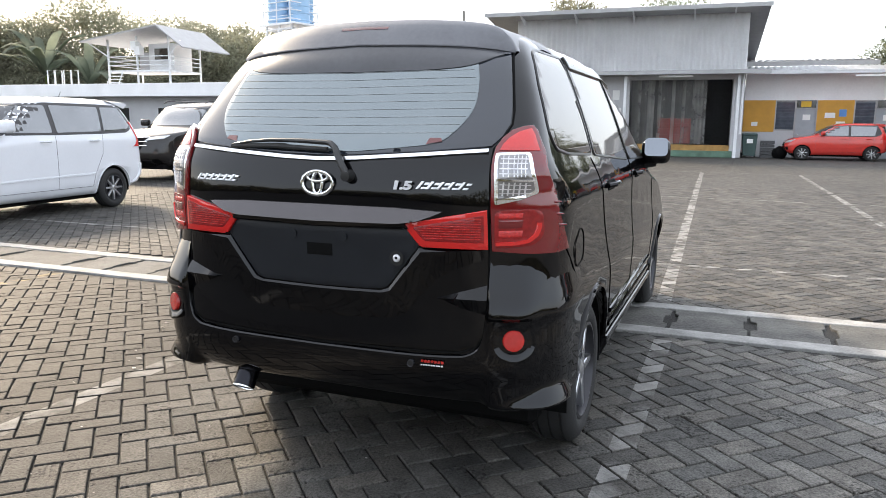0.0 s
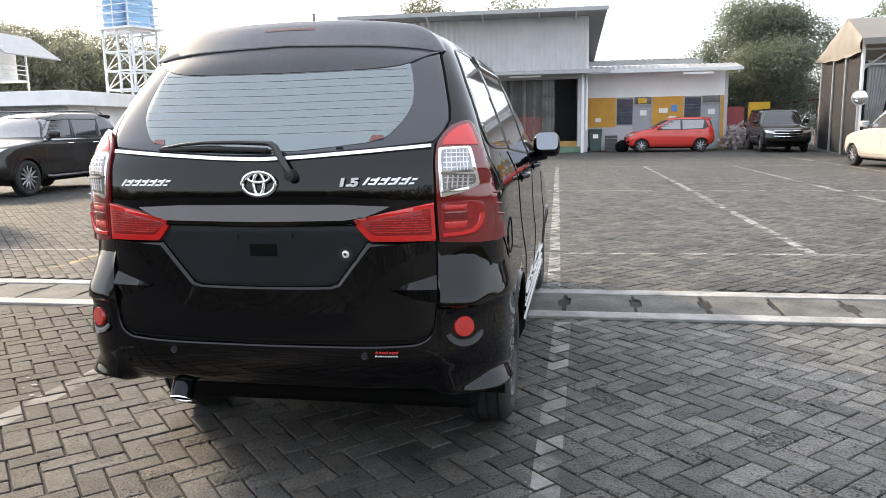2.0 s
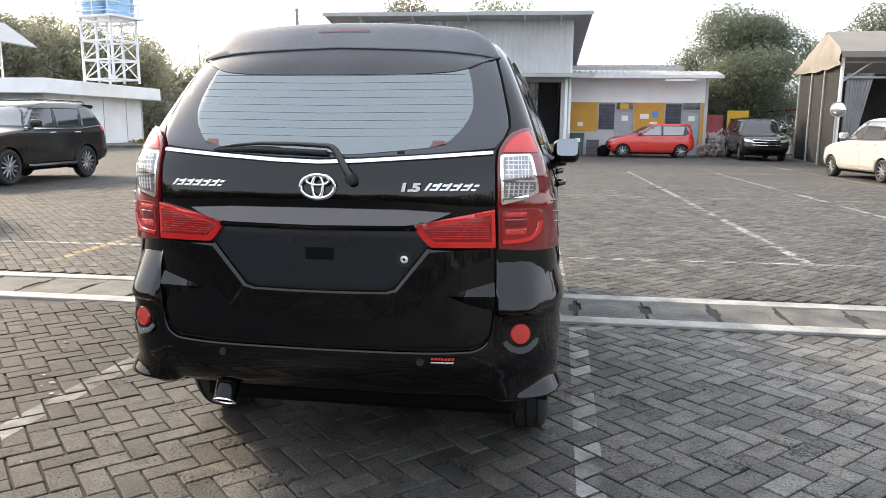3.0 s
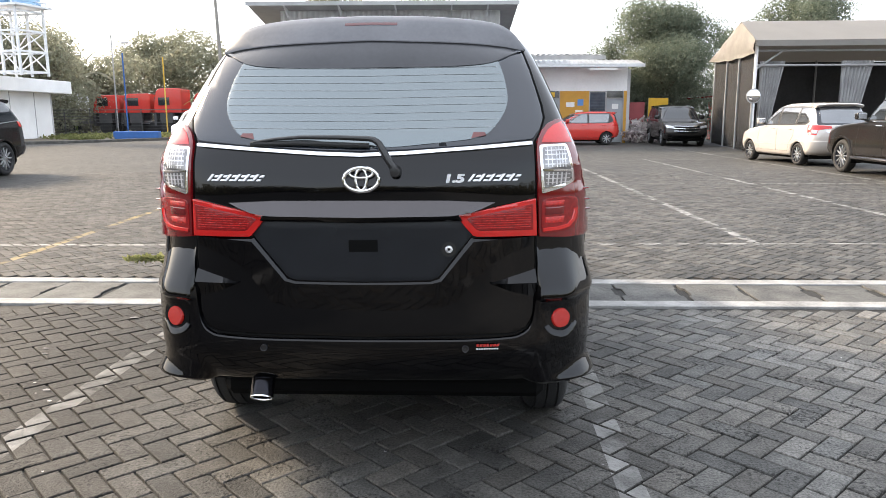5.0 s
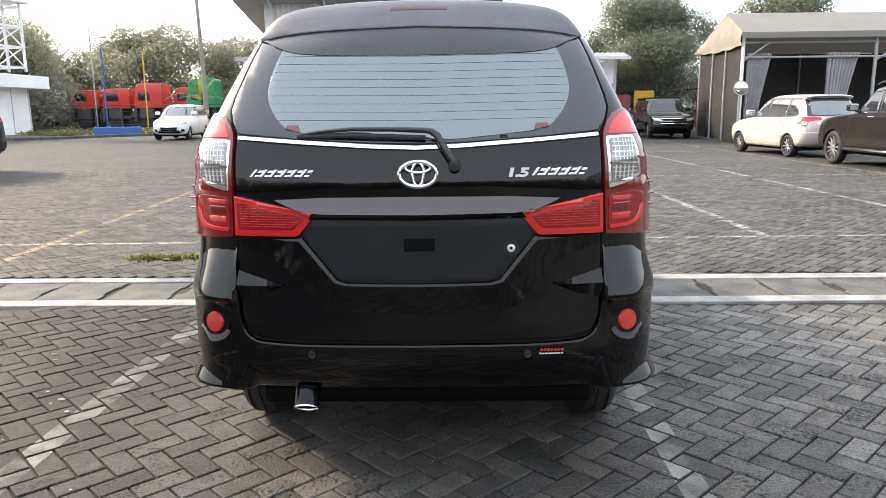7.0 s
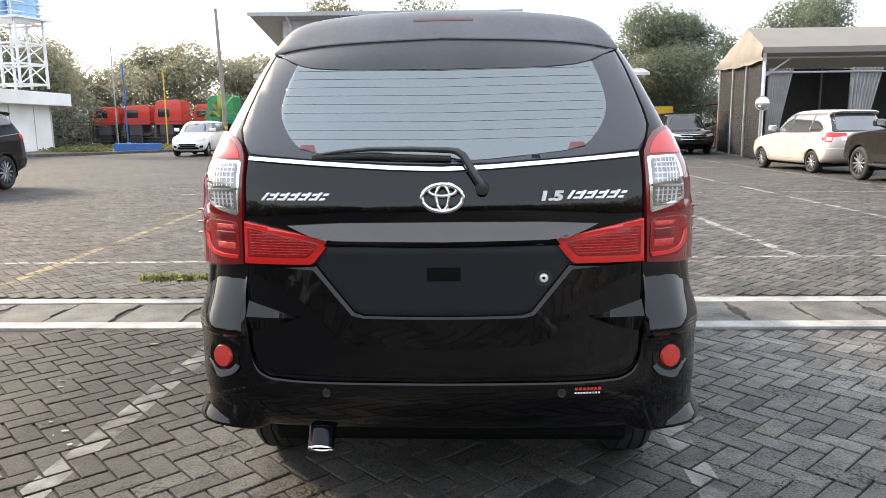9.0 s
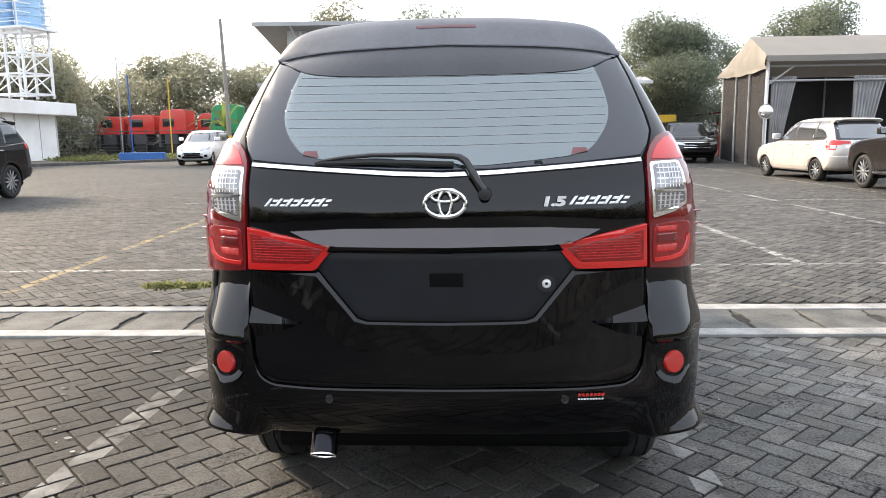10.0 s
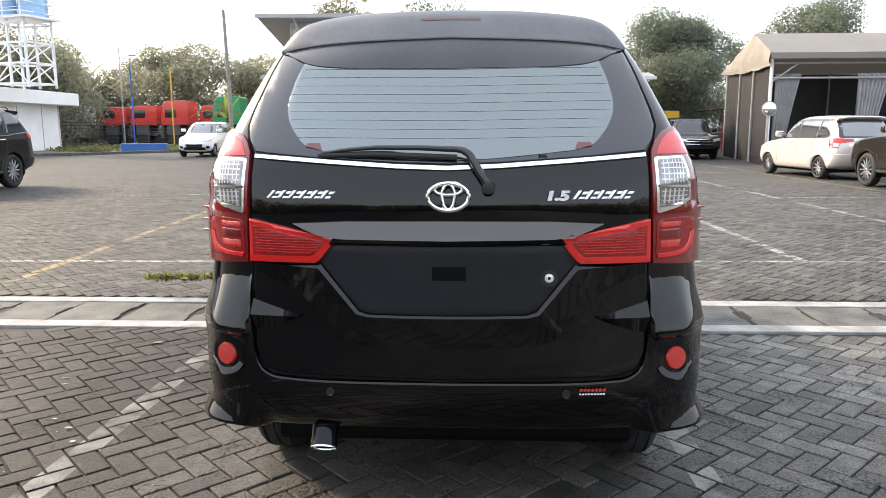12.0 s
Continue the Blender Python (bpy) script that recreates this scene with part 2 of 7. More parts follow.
def shared(name, me, parent, m=None):
    ob = new(name, me)
    ob.parent = parent
    if m is not None:
        ob.matrix_basis = m
    return ob


def thing(name, m, label, category, group="", kind=""):
    ob = new(name, None)
    ob.empty_display_size = 0.2
    ob.matrix_basis = m
    return tagged(ob, label, category, group, kind)


def box_bm(x0, x1, y0, y1, z0, z1, bevel=0.0, seg=1):
    bm = bmesh.new()
    bmesh.ops.create_cube(bm, size=1.0)
    bmesh.ops.scale(bm, vec=(x1 - x0, y1 - y0, z1 - z0), verts=bm.verts)
    bmesh.ops.translate(bm, vec=((x0 + x1) / 2, (y0 + y1) / 2, (z0 + z1) / 2), verts=bm.verts)
    if bevel:
        bmesh.ops.bevel(bm, geom=bm.edges[:], offset=bevel, segments=seg, profile=0.5, affect="EDGES")
    return bm


def join_bm(a, b):
    me = bpy.data.meshes.new("tmp")
    b.to_mesh(me)
    b.free()
    a.from_mesh(me)
    bpy.data.meshes.remove(me)
    return a


def tube_bm(points, r, sides=10, cap=True, taper=None):
    """A round bar along a line of points; taper gives the radius at its end."""
    bm = bmesh.new()
    pts = [Vector(p) for p in points]
    rings = []
    n = len(pts)
    up = Vector((0, 0, 1))
    for i, p in enumerate(pts):
        d = (pts[min(i + 1, n - 1)] - pts[max(i - 1, 0)]).normalized()
        side = d.cross(up if abs(d.z) < 0.95 else Vector((0, 1, 0))).normalized()
        over = side.cross(d).normalized()
        rr = r if taper is None else r + (taper - r) * i / max(1, n - 1)
        rings.append([bm.verts.new(p + side * math.cos(a) * rr + over * math.sin(a) * rr) for a in (2 * math.pi * k / sides for k in range(sides))])
    for a, b in zip(rings, rings[1:]):
        for k in range(sides):
            bm.faces.new((a[k], a[(k + 1) % sides], b[(k + 1) % sides], b[k]))
    if cap:
        bm.faces.new(rings[0][::-1])
        bm.faces.new(rings[-1])
    bmesh.ops.recalc_face_normals(bm, faces=bm.faces)
    return bm


def lathe_bm(profile, steps=32, axis="x"):
    """Turns a profile of (along, radius) round the axis."""
    bm = bmesh.new()
    rings = []
    for u, r in profile:
        ring = []
        for k in range(steps):
            a = 2 * math.pi * k / steps
            c, s = math.cos(a) * r, math.sin(a) * r
            co = (u, c, s) if axis == "x" else ((c, u, s) if axis == "y" else (c, s, u))
            ring.append(bm.verts.new(co))
        rings.append(ring)
    for a, b in zip(rings, rings[1:]):
        for k in range(steps):
            bm.faces.new((a[k], a[(k + 1) % steps], b[(k + 1) % steps], b[k]))
    if profile[0][1] > 1e-6 and profile[0] != profile[-1]:
        bm.faces.new(rings[0][::-1])
        bm.faces.new(rings[-1])
    else:
        bmesh.ops.remove_doubles(bm, verts=bm.verts, dist=1e-6)
    bmesh.ops.recalc_face_normals(bm, faces=bm.faces)
    return bm


def prism_bm(poly, axis, lo, hi, bevel=0.0):
    """A flat outline pushed out along an axis from lo to hi. The outline lies in the other two axes, in their order."""
    bm = bmesh.new()

    def put(p, d):
        return {"x": (d, p[0], p[1]), "y": (p[0], d, p[1]), "z": (p[0], p[1], d)}[axis]
    a = [bm.verts.new(put(p, lo)) for p in poly]
    b = [bm.verts.new(put(p, hi)) for p in poly]
    bm.faces.new(a)
    bm.faces.new(b[::-1])
    for i in range(len(poly)):
        j = (i + 1) % len(poly)
        bm.faces.new((a[i], b[i], b[j], a[j]))
    bmesh.ops.recalc_face_normals(bm, faces=bm.faces)
    if bevel:
        bmesh.ops.bevel(bm, geom=bm.edges[:], offset=bevel, segments=1, profile=0.5, affect="EDGES")
    return bm


def rounded(poly, r, seg=4):
    """The outline with its corners rounded."""
    out = []
    n = len(poly)
    for i in range(n):
        p, a, b = Vector(poly[i]), Vector(poly[i - 1]), Vector(poly[(i + 1) % n])
        da, db = a - p, b - p
        q = min(r, da.length * 0.45, db.length * 0.45)
        s, e = p + da.normalized() * q, p + db.normalized() * q
        for k in range(seg + 1):
            t = k / seg
            out.append(tuple(s * (1 - t) ** 2 + p * 2 * t * (1 - t) + e * t * t))
    return out


def lerp_table(table):
    """A smooth curve through (key, value) pairs."""
    ks, vs = [k for k, _ in table], [v for _, v in table]
    slopes = []
    for i in range(len(ks)):
        if 0 < i < len(ks) - 1:
            d0, d1 = (vs[i] - vs[i - 1]) / (ks[i] - ks[i - 1]), (vs[i + 1] - vs[i]) / (ks[i + 1] - ks[i])
            slopes.append(0.0 if d0 * d1 <= 0 else 2 * d0 * d1 / (d0 + d1))
        else:
            j = min(max(i, 1), len(ks) - 1)
            slopes.append((vs[j] - vs[j - 1]) / (ks[j] - ks[j - 1]))

    def f(k):
        if k <= ks[0]:
            return vs[0]
        if k >= ks[-1]:
            return vs[-1]
        i = max(j for j in range(len(ks)) if ks[j] <= k)
        i = min(i, len(ks) - 2)
        h = ks[i + 1] - ks[i]
        t = (k - ks[i]) / h
        return ((2 * t**3 - 3 * t**2 + 1) * vs[i] + (t**3 - 2 * t**2 + t) * h * slopes[i]
                + (-2 * t**3 + 3 * t**2) * vs[i + 1] + (t**3 - t**2) * h * slopes[i + 1])
    return f

# ---- cars: a shell of plan outlines stacked in height, and panels laid on it ----


class Shell:
    """rear, front, half: y of the tail, y of the nose and half the width by height; depth, power: the rounding of the tail's corners."""

    def __init__(self, rear, front, half, depth, power, levels, nose_depth=0.55, nose_power=2.6):
        self.rear, self.front, self.half = lerp_table(rear), lerp_table(front), lerp_table(half)
        self.depth, self.power = lerp_table(depth), lerp_table(power)
        self.levels, self.nose_depth, self.nose_power = levels, nose_depth, nose_power

    def tail(self, x, z):
        a, d, n = self.half(z), self.depth(z), self.power(z)
        s = min(abs(x) / a, 1.0)
        return self.rear(z) + d * (1 - max(0.0, 1 - s**n) ** (1 / n))

    def nose(self, x, z):
        a, n = self.half(z), self.nose_power
        s = min(abs(x) / a, 1.0)
        return self.front(z) - self.nose_depth * (1 - max(0.0, 1 - s**n) ** (1 / n))

    def flank(self, y, z):
        a, d, n = self.half(z), self.depth(z), self.power(z)
        r = self.rear(z)
        t = 1.0
        if y < r + d:
            t = max(0.0, 1 - max(0.0, (r + d - y) / d) ** n) ** (1 / n)
        f, m = self.front(z), self.nose_power
        if y > f - self.nose_depth:
            t = max(0.0, 1 - min(1.0, (y - f + self.nose_depth) / self.nose_depth) ** m) ** (1 / m)
        return a * t

    def on_tail(self, x, z, off):
        e = 1e-3
        a = self.half(z)
        if abs(x) > a * 0.9995:
            x = math.copysign(a * 0.9995, x)
        y = self.tail(x, z)
        d, n = self.depth(z), self.power(z)
        u, v = abs(x) / a, max(0.0, (self.rear(z) + d - y) / d)
        gx, gy = u ** (n - 1) / a, -(v ** (n - 1)) / d
        dz = (self.tail(x * 0.98, z + e) - self.tail(x * 0.98, z - e)) / (2 * e)
        gz = -gy * dz
        gz = max(-0.5 * abs(gy), min(abs(gy), gz))
        g = Vector((math.copysign(gx, x), gy, gz))
        g.normalize()
        return Vector((x, y, z)) + g * off

    def on_nose(self, x, z, off):
        e = 1e-3
        y = self.nose(x, z)
        dx = (self.nose(x + e, z) - self.nose(x - e, z)) / (2 * e)
        dz = (self.nose(x, z + e) - self.nose(x, z - e)) / (2 * e)
        g = Vector((-dx, 1.0, -dz)).normalized()
        return Vector((x, y, z)) + g * off

    def on_side(self, y, z, off, sign):
        e = 2e-3
        x = self.flank(y, z)
        dy = (self.flank(y + e, z) - self.flank(y - e, z)) / (2 * e)
        dz = (self.flank(y, z + e) - self.flank(y, z - e)) / (2 * e)
        g = Vector((1.0, -dy, -dz)).normalized()
        p = Vector((x, y, z)) + g * off
        return Vector((p.x * sign, p.y, p.z))

    def mesh(self, quarter=14, straight=14):
        bm = bmesh.new()
        rings = []
        for z in self.levels:
            a, d, n = self.half(z), self.depth(z), self.power(z)
            r, f, m, nd = self.rear(z), self.front(z), self.nose_power, self.nose_depth
            half = []
            for k in range(quarter + 1):
                th = math.pi / 2 * k / quarter
                half.append((a * math.sin(th) ** (2 / n), r + d * (1 - math.cos(th) ** (2 / n))))
            y0, y1 = r + d, f - nd
            for k in range(1, straight):
                half.append((a, y0 + (y1 - y0) * k / straight))
            for k in range(quarter + 1):
                th = math.pi / 2 * k / quarter
                half.append((a * math.cos(th) ** (2 / m), y1 + nd * math.sin(th) ** (2 / m)))
            ring = [bm.verts.new((x, y, z)) for x, y in half] + [bm.verts.new((-x, y, z)) for x, y in half[-2:0:-1]]
            rings.append(ring)
        for a, b in zip(rings, rings[1:]):
            for k in range(len(a)):
                j = (k + 1) % len(a)
                bm.faces.new((a[k], a[j], b[j], b[k]))
        for ring in (rings[0], rings[-1]):
            c = len(ring)
            half = c // 2
            for k in range(half):
                i0, i1, j1, j0 = k, k + 1, (c - k - 1) % c, (c - k) % c
                quad = []
                for i in (i0, i1, j1, j0):
                    if ring[i] not in quad:
                        quad.append(ring[i])
                if len(quad) > 2:
                    bm.faces.new(quad)
        bmesh.ops.recalc_face_normals(bm, faces=bm.faces)
        return bm


def panel_bm(place, poly, off, grid=0.04, depth=0.02, bevel=0.0025, shape=None):
    """An outline laid on a curved shell: cut along a grid, carried onto the surface by place(u, v, off), with a rim of that depth behind it."""
    bm = bmesh.new()
    bm.faces.new([bm.verts.new((u, 0, v)) for u, v in poly])
    us, vs = [p[0] for p in poly], [p[1] for p in poly]
    for lo, hi, axis in ((min(us), max(us), Vector((1, 0, 0))), (min(vs), max(vs), Vector((0, 0, 1)))):
        k = math.floor(lo / grid) + 1
        while k * grid < hi - 1e-4:
            bmesh.ops.bisect_plane(bm, geom=bm.verts[:] + bm.edges[:] + bm.faces[:], dist=1e-5, plane_co=axis * (k * grid), plane_no=axis)
            k += 1
    flat = {v: (v.co.x, v.co.z) for v in bm.verts}
    low = {}
    top_faces = bm.faces[:]
    rim = [e for e in bm.edges if len(e.link_faces) == 1]
    for v in list(flat):
        u, w = flat[v]
        o = off + (shape(u, w) if shape else 0.0)
        v.co = place(u, w, o)
    for e in rim:
        for v in e.verts:
            if v not in low:
                u, w = flat[v]
                low[v] = bm.verts.new(place(u, w, off - depth))
    for e in rim:
        a, b = e.verts
        bm.faces.new((a, b, low[b], low[a]))
    bmesh.ops.recalc_face_normals(bm, faces=bm.faces)
    # outward: the middle of the panel must face away from the shell
    f = max(top_faces, key=lambda q: q.calc_area())
    c = f.calc_center_median()
    u = sum(flat[v][0] for v in f.verts) / len(f.verts)
    w = sum(flat[v][1] for v in f.verts) / len(f.verts)
    out = place(u, w, off + 0.05) - place(u, w, off)
    if f.normal.dot(out) < 0:
        bmesh.ops.reverse_faces(bm, faces=bm.faces)
    if bevel:
        bmesh.ops.bevel(bm, geom=[e for e in rim if e.is_valid], offset=bevel, segments=2, profile=0.5, affect="EDGES", clamp_overlap=True)
    return bm


def ribbon_bm(place, line, w, off, step=0.03, depth=0.01):
    """A narrow strip laid along a line on a shell."""
    pts = [Vector(line[0])]
    for p in line[1:]:
        p = Vector(p)
        d = p - pts[-1]
        n = max(1, round(d.length / step))
        s = pts[-1].copy()
        pts += [s + d * k / n for k in range(1, n + 1)]
    bm = bmesh.new()
    rows = []
    for i, p in enumerate(pts):
        d = (pts[min(i + 1, len(pts) - 1)] - pts[max(i - 1, 0)]).normalized()
        n = Vector((-d.y, d.x)) * w / 2
        l, r = p + n, p - n
        rows.append([bm.verts.new(place(q.x, q.y, o)) for q, o in ((l, off - depth), (l * 0.8 + p * 0.2, off), (r * 0.8 + p * 0.2, off), (r, off - depth))])
    for a, b in zip(rows, rows[1:]):
        for k in range(3):
            bm.faces.new((a[k], a[k + 1], b[k + 1], b[k]))
    bmesh.ops.recalc_face_normals(bm, faces=bm.faces)
    p = pts[len(pts) // 2]
    out = place(p.x, p.y, off + 0.05) - place(p.x, p.y, off)
    f = bm.faces[3 * ((len(rows) - 1) // 2) + 1] if bm.faces.ensure_lookup_table() is None else None
    if f.normal.dot(out) < 0:
        bmesh.ops.reverse_faces(bm, faces=bm.faces)
    return bm


def cut_arches(ob, wheels, r, width):
    """Cuts round wheel arches out of a body."""
    for y, z in wheels:
        for s in (-1, 1):
            bm = lathe_bm([(-0.3, 0.0), (-0.3, r), (0.16, r), (0.16, 0.0)], 40)
            bmesh.ops.translate(bm, vec=(s * (width - 0.02), y, z), verts=bm.verts)
            if s < 0:
                bmesh.ops.translate(bm, vec=(0.14, 0, 0), verts=bm.verts)
            cutter = part("cutter", bm, M["gap"], ob.parent)
            mod = ob.modifiers.new("cut", "BOOLEAN")
            mod.operation, mod.solver, mod.object = "DIFFERENCE", "EXACT", cutter
            dg = bpy.context.evaluated_depsgraph_get()
            me = bpy.data.meshes.new_from_object(ob.evaluated_get(dg))
            ob.modifiers.clear()
            old = ob.data
            ob.data = me
            bpy.data.meshes.remove(old)
            cm = cutter.data
            bpy.data.objects.remove(cutter)
            bpy.data.meshes.remove(cm)


WHEELS = {}


def wheel(parent, x, y, z, side, R=0.31, W=0.19, spokes=10, rim_r=0.195, style="alloy", twist=0.0):
    """A wheel with tyre, rim, spokes and hub; side: +1 faces +x."""
    key = (R, W, spokes, rim_r, style, twist)
    if key not in WHEELS:
        h = W / 2
        tyre = lathe_bm([(-h + 0.02, rim_r), (-h, rim_r + 0.02), (-h - 0.004, (rim_r + R) / 2), (-h + 0.012, R - 0.02), (-h + 0.03, R - 0.004), (-0.052, R), (-0.05, R - 0.008), (-0.044, R - 0.008), (-0.042, R + 0.001),
                         (-0.004, R + 0.002), (-0.002, R - 0.006), (0.004, R - 0.006), (0.006, R + 0.002), (0.042, R + 0.001), (0.044, R - 0.008), (0.05, R - 0.008), (0.052, R),
                         (h - 0.03, R - 0.004), (h - 0.012, R - 0.02), (h + 0.004, (rim_r + R) / 2), (h, rim_r + 0.02), (h - 0.02, rim_r), (-h + 0.02, rim_r)], 48)
        rim = lathe_bm([(h - 0.004, rim_r + 0.006), (h - 0.002, rim_r - 0.006), (h - 0.02, rim_r - 0.012), (-h + 0.03, rim_r - 0.03), (-h + 0.03, 0.05), (h - 0.09, 0.05), (h - 0.09, rim_r - 0.04), (h - 0.03, rim_r - 0.004), (h - 0.004, rim_r + 0.006)], 40)
        sp = bmesh.new()
        for k in range(spokes):
            a = 2 * math.pi * k / spokes
            w0, w1 = (0.040, 0.028) if R > 0.35 else ((0.034, 0.026) if spokes > 6 else (0.045, 0.030))
            poly = [(0.03, -w0 / 2), (rim_r - 0.008, -w1 / 2 + twist), (rim_r - 0.008, w1 / 2 + twist), (0.03, w0 / 2)]
            b = prism_bm(poly, "x", h - 0.05, h - 0.016, 0.004)
            bmesh.ops.rotate(b, cent=(0, 0, 0), matrix=Matrix.Rotation(a, 3, "X"), verts=b.verts)
            join_bm(sp, b)
        hub = lathe_bm([(h - 0.06, 0.0), (h - 0.06, 0.055), (h - 0.022, 0.05), (h - 0.012, 0.03), (h - 0.010, 0.0)], 20)
        meshes = []
        for nm, bm, m in (("tyre", tyre, M["rubber"]), ("rim", rim, M["alloy_dark"] if style == "alloy" else M["alloy"]), ("spokes", sp, M["alloy"]), ("hub_cap", hub, M["alloy"])):
            sharp_by_angle(bm, 40)
            me = bpy.data.meshes.new(nm)
            bm.to_mesh(me)
            bm.free()
            me.materials.append(m)
            meshes.append((nm, me))
        WHEELS[key] = meshes
    w = new("wheel", None)
    w.parent = parent
    w.matrix_basis = pose(x, y, z, 0, 0, 0 if side > 0 else 180)
    for nm, me in WHEELS[key]:
        shared(nm, me, w)
    return w


def box_arch(parent, shell, wheels, r, z_off=0.0):
    """Dark liners inside the wheel arches."""
    for y, z in wheels:
        for s in (-1, 1):
            a = shell.half(0.6)
            prof = [(-0.26, 0.0), (-0.26, r - 0.004), (-0.005, r - 0.004), (-0.005, r - 0.02), (-0.24, r - 0.02), (-0.24, 0.0)]
            bm = lathe_bm(prof, 32)
            for v in bm.verts:
                v.co.x *= s
            bmesh.ops.recalc_face_normals(bm, faces=bm.faces)
            bmesh.ops.translate(bm, vec=(s * (a - 0.03), y, z), verts=bm.verts)
            bmesh.ops.bisect_plane(bm, geom=bm.verts[:] + bm.edges[:] + bm.faces[:], plane_co=(0, 0, 0.24), plane_no=(0, 0, -1), clear_outer=True)
            part("arch_liner", bm, M["gap"], parent)

# ---- ground ----
LOT = radians(2.6)                      # the lot beyond the drain is turned by this much
U, V = Vector((math.cos(LOT), math.sin(LOT))), Vector((-math.sin(LOT), math.cos(LOT)))
BRICK = 0.105                           # a paver is 0.21 x 0.105 m


def drain_y(x, at):
    """y of the drain's edges at x: 0 its near edge, 1 its far edge."""
    return (2.60 if at == 0 else 3.45) + 0.022 * x


# painted lines: start, end, width, white or yellow
LINES = [((0.98, -2.0), (0.965, 2.5), 0.11, 0.85), ((-1.58, -2.0), (-1.54, 2.5), 0.12, 0.68), ((0.86, 3.6), (0.25, 20.5), 0.11, 1.0),
         ((3.33, 5.2), (2.85, 20.5), 0.11, 1.0), ((5.95, 5.3), (5.40, 20.5), 0.11, 1.0), ((8.75, 5.4), (8.1, 28.0), 0.11, 1.0),
         ((-12.0, 4.62), (12.0, 5.66), 0.075, 1.0), ((-6.0, 12.45), (11.0, 12.2), 0.08, 0.8), ((-4.05, 3.6), (-4.75, 14.5), 0.10, 2.0),
         ((-7.0, 20.9), (11.0, 20.2), 0.09, 0.7), ((3.62, -3.0), (3.60, 2.5), 0.11, 1.0), ((-4.36, 1.0), (-4.19, 2.6), 0.10, 2.0)]


def paver_mat(name, far):
    m, nt, b = nodes_of(name)
    L = nt.links.new
    N = nt.nodes.new
    geo = N("ShaderNodeNewGeometry")
    pos = geo.outputs["Position"]
    sep = N("ShaderNodeSeparateXYZ")
    L(pos, sep.inputs[0])

    def math_node(op, a, c=None, clamp=False):
        n = N("ShaderNodeMath")
        n.operation, n.use_clamp = op, clamp
        for i, v in enumerate((a, c)):
            if v is None:
                continue
            if isinstance(v, (int, float)):
                n.inputs[i].default_value = v
            else:
                L(v, n.inputs[i])
        return n.outputs[0]

    def noise_node(scale, detail=4.0, vec=pos):
        n = N("ShaderNodeTexNoise")
        n.inputs["Scale"].default_value, n.inputs["Detail"].default_value = scale, detail
        L(vec, n.inputs["Vector"])
        return n.outputs["Fac"]
    big, mid, fine = noise_node(0.45), noise_node(3.0, 5.0), noise_node(95.0, 7.0)
    if far:
        mp = N("ShaderNodeMapping")
        mp.inputs["Rotation"].default_value = (0, 0, radians(45))
        L(pos, mp.inputs["Vector"])
        bt = N("ShaderNodeTexBrick")
        bt.inputs["Scale"].default_value = 1.0
        bt.inputs["Mortar Size"].default_value = 0.008
        bt.inputs["Brick Width"].default_value, bt.inputs["Row Height"].default_value = 0.21, 0.105
        bt.inputs["Color1"].default_value, bt.inputs["Color2"].default_value = (0.8, 0.8, 0.8, 1), (1.2, 1.2, 1.2, 1)
        bt.inputs["Mortar"].default_value = (0.35, 0.35, 0.35, 1)
        L(mp.outputs[0], bt.inputs["Vector"])
        s = N("ShaderNodeSeparateColor")
        L(bt.outputs["Color"], s.inputs[0])
        rnd = s.outputs[0]
    else:
        info = N("ShaderNodeObjectInfo")
        both = math_node("FRACT", math_node("ADD", math_node("MULTIPLY", info.outputs["Random"], 3.7), geo.outputs["Random Per Island"]))
        rnd = math_node("MULTIPLY_ADD", both, 0.66)
        rnd.node.inputs[2].default_value = 0.67
    k = math_node("MULTIPLY", math_node("MULTIPLY_ADD", big, 0.7), math_node("MULTIPLY_ADD", mid, 0.7))
    for nd in (k.node.inputs[0].links[0].from_node, k.node.inputs[1].links[0].from_node):
        nd.inputs[2].default_value = 0.65
    # shade and dirt darken one bay's colour; light is painted into the other
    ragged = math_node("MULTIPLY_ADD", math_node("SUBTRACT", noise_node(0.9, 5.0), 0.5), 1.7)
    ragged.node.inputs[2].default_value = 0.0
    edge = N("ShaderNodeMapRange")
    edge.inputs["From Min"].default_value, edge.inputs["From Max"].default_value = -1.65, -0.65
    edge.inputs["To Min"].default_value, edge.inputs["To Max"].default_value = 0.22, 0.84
    lit_bay = N("ShaderNodeMapRange")
    lit_bay.inputs["From Min"].default_value, lit_bay.inputs["From Max"].default_value = 0.6, 1.9
    lit_bay.inputs["To Min"].default_value, lit_bay.inputs["To Max"].default_value = 0.0, 1.08
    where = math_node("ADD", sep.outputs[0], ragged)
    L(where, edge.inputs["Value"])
    L(where, lit_bay.inputs["Value"])
    bays = math_node("ADD", edge.outputs[0], lit_bay.outputs[0])
    # a patch of low sunlight painted into the pavers below the exhaust
    sun_patch = N("ShaderNodeMapRange")
    sun_patch.inputs["From Min"].default_value, sun_patch.inputs["From Max"].default_value = 0.62, 0.12
    sun_patch.inputs["To Min"].default_value, sun_patch.inputs["To Max"].default_value = 0.0, 0.55
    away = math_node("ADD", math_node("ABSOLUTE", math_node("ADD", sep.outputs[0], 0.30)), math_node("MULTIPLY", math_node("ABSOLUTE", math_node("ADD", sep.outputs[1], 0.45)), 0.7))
    L(math_node("ADD", away, math_node("MULTIPLY", ragged, 0.35)), sun_patch.inputs["Value"])
    bays = math_node("ADD", bays, sun_patch.outputs[0])
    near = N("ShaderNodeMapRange")
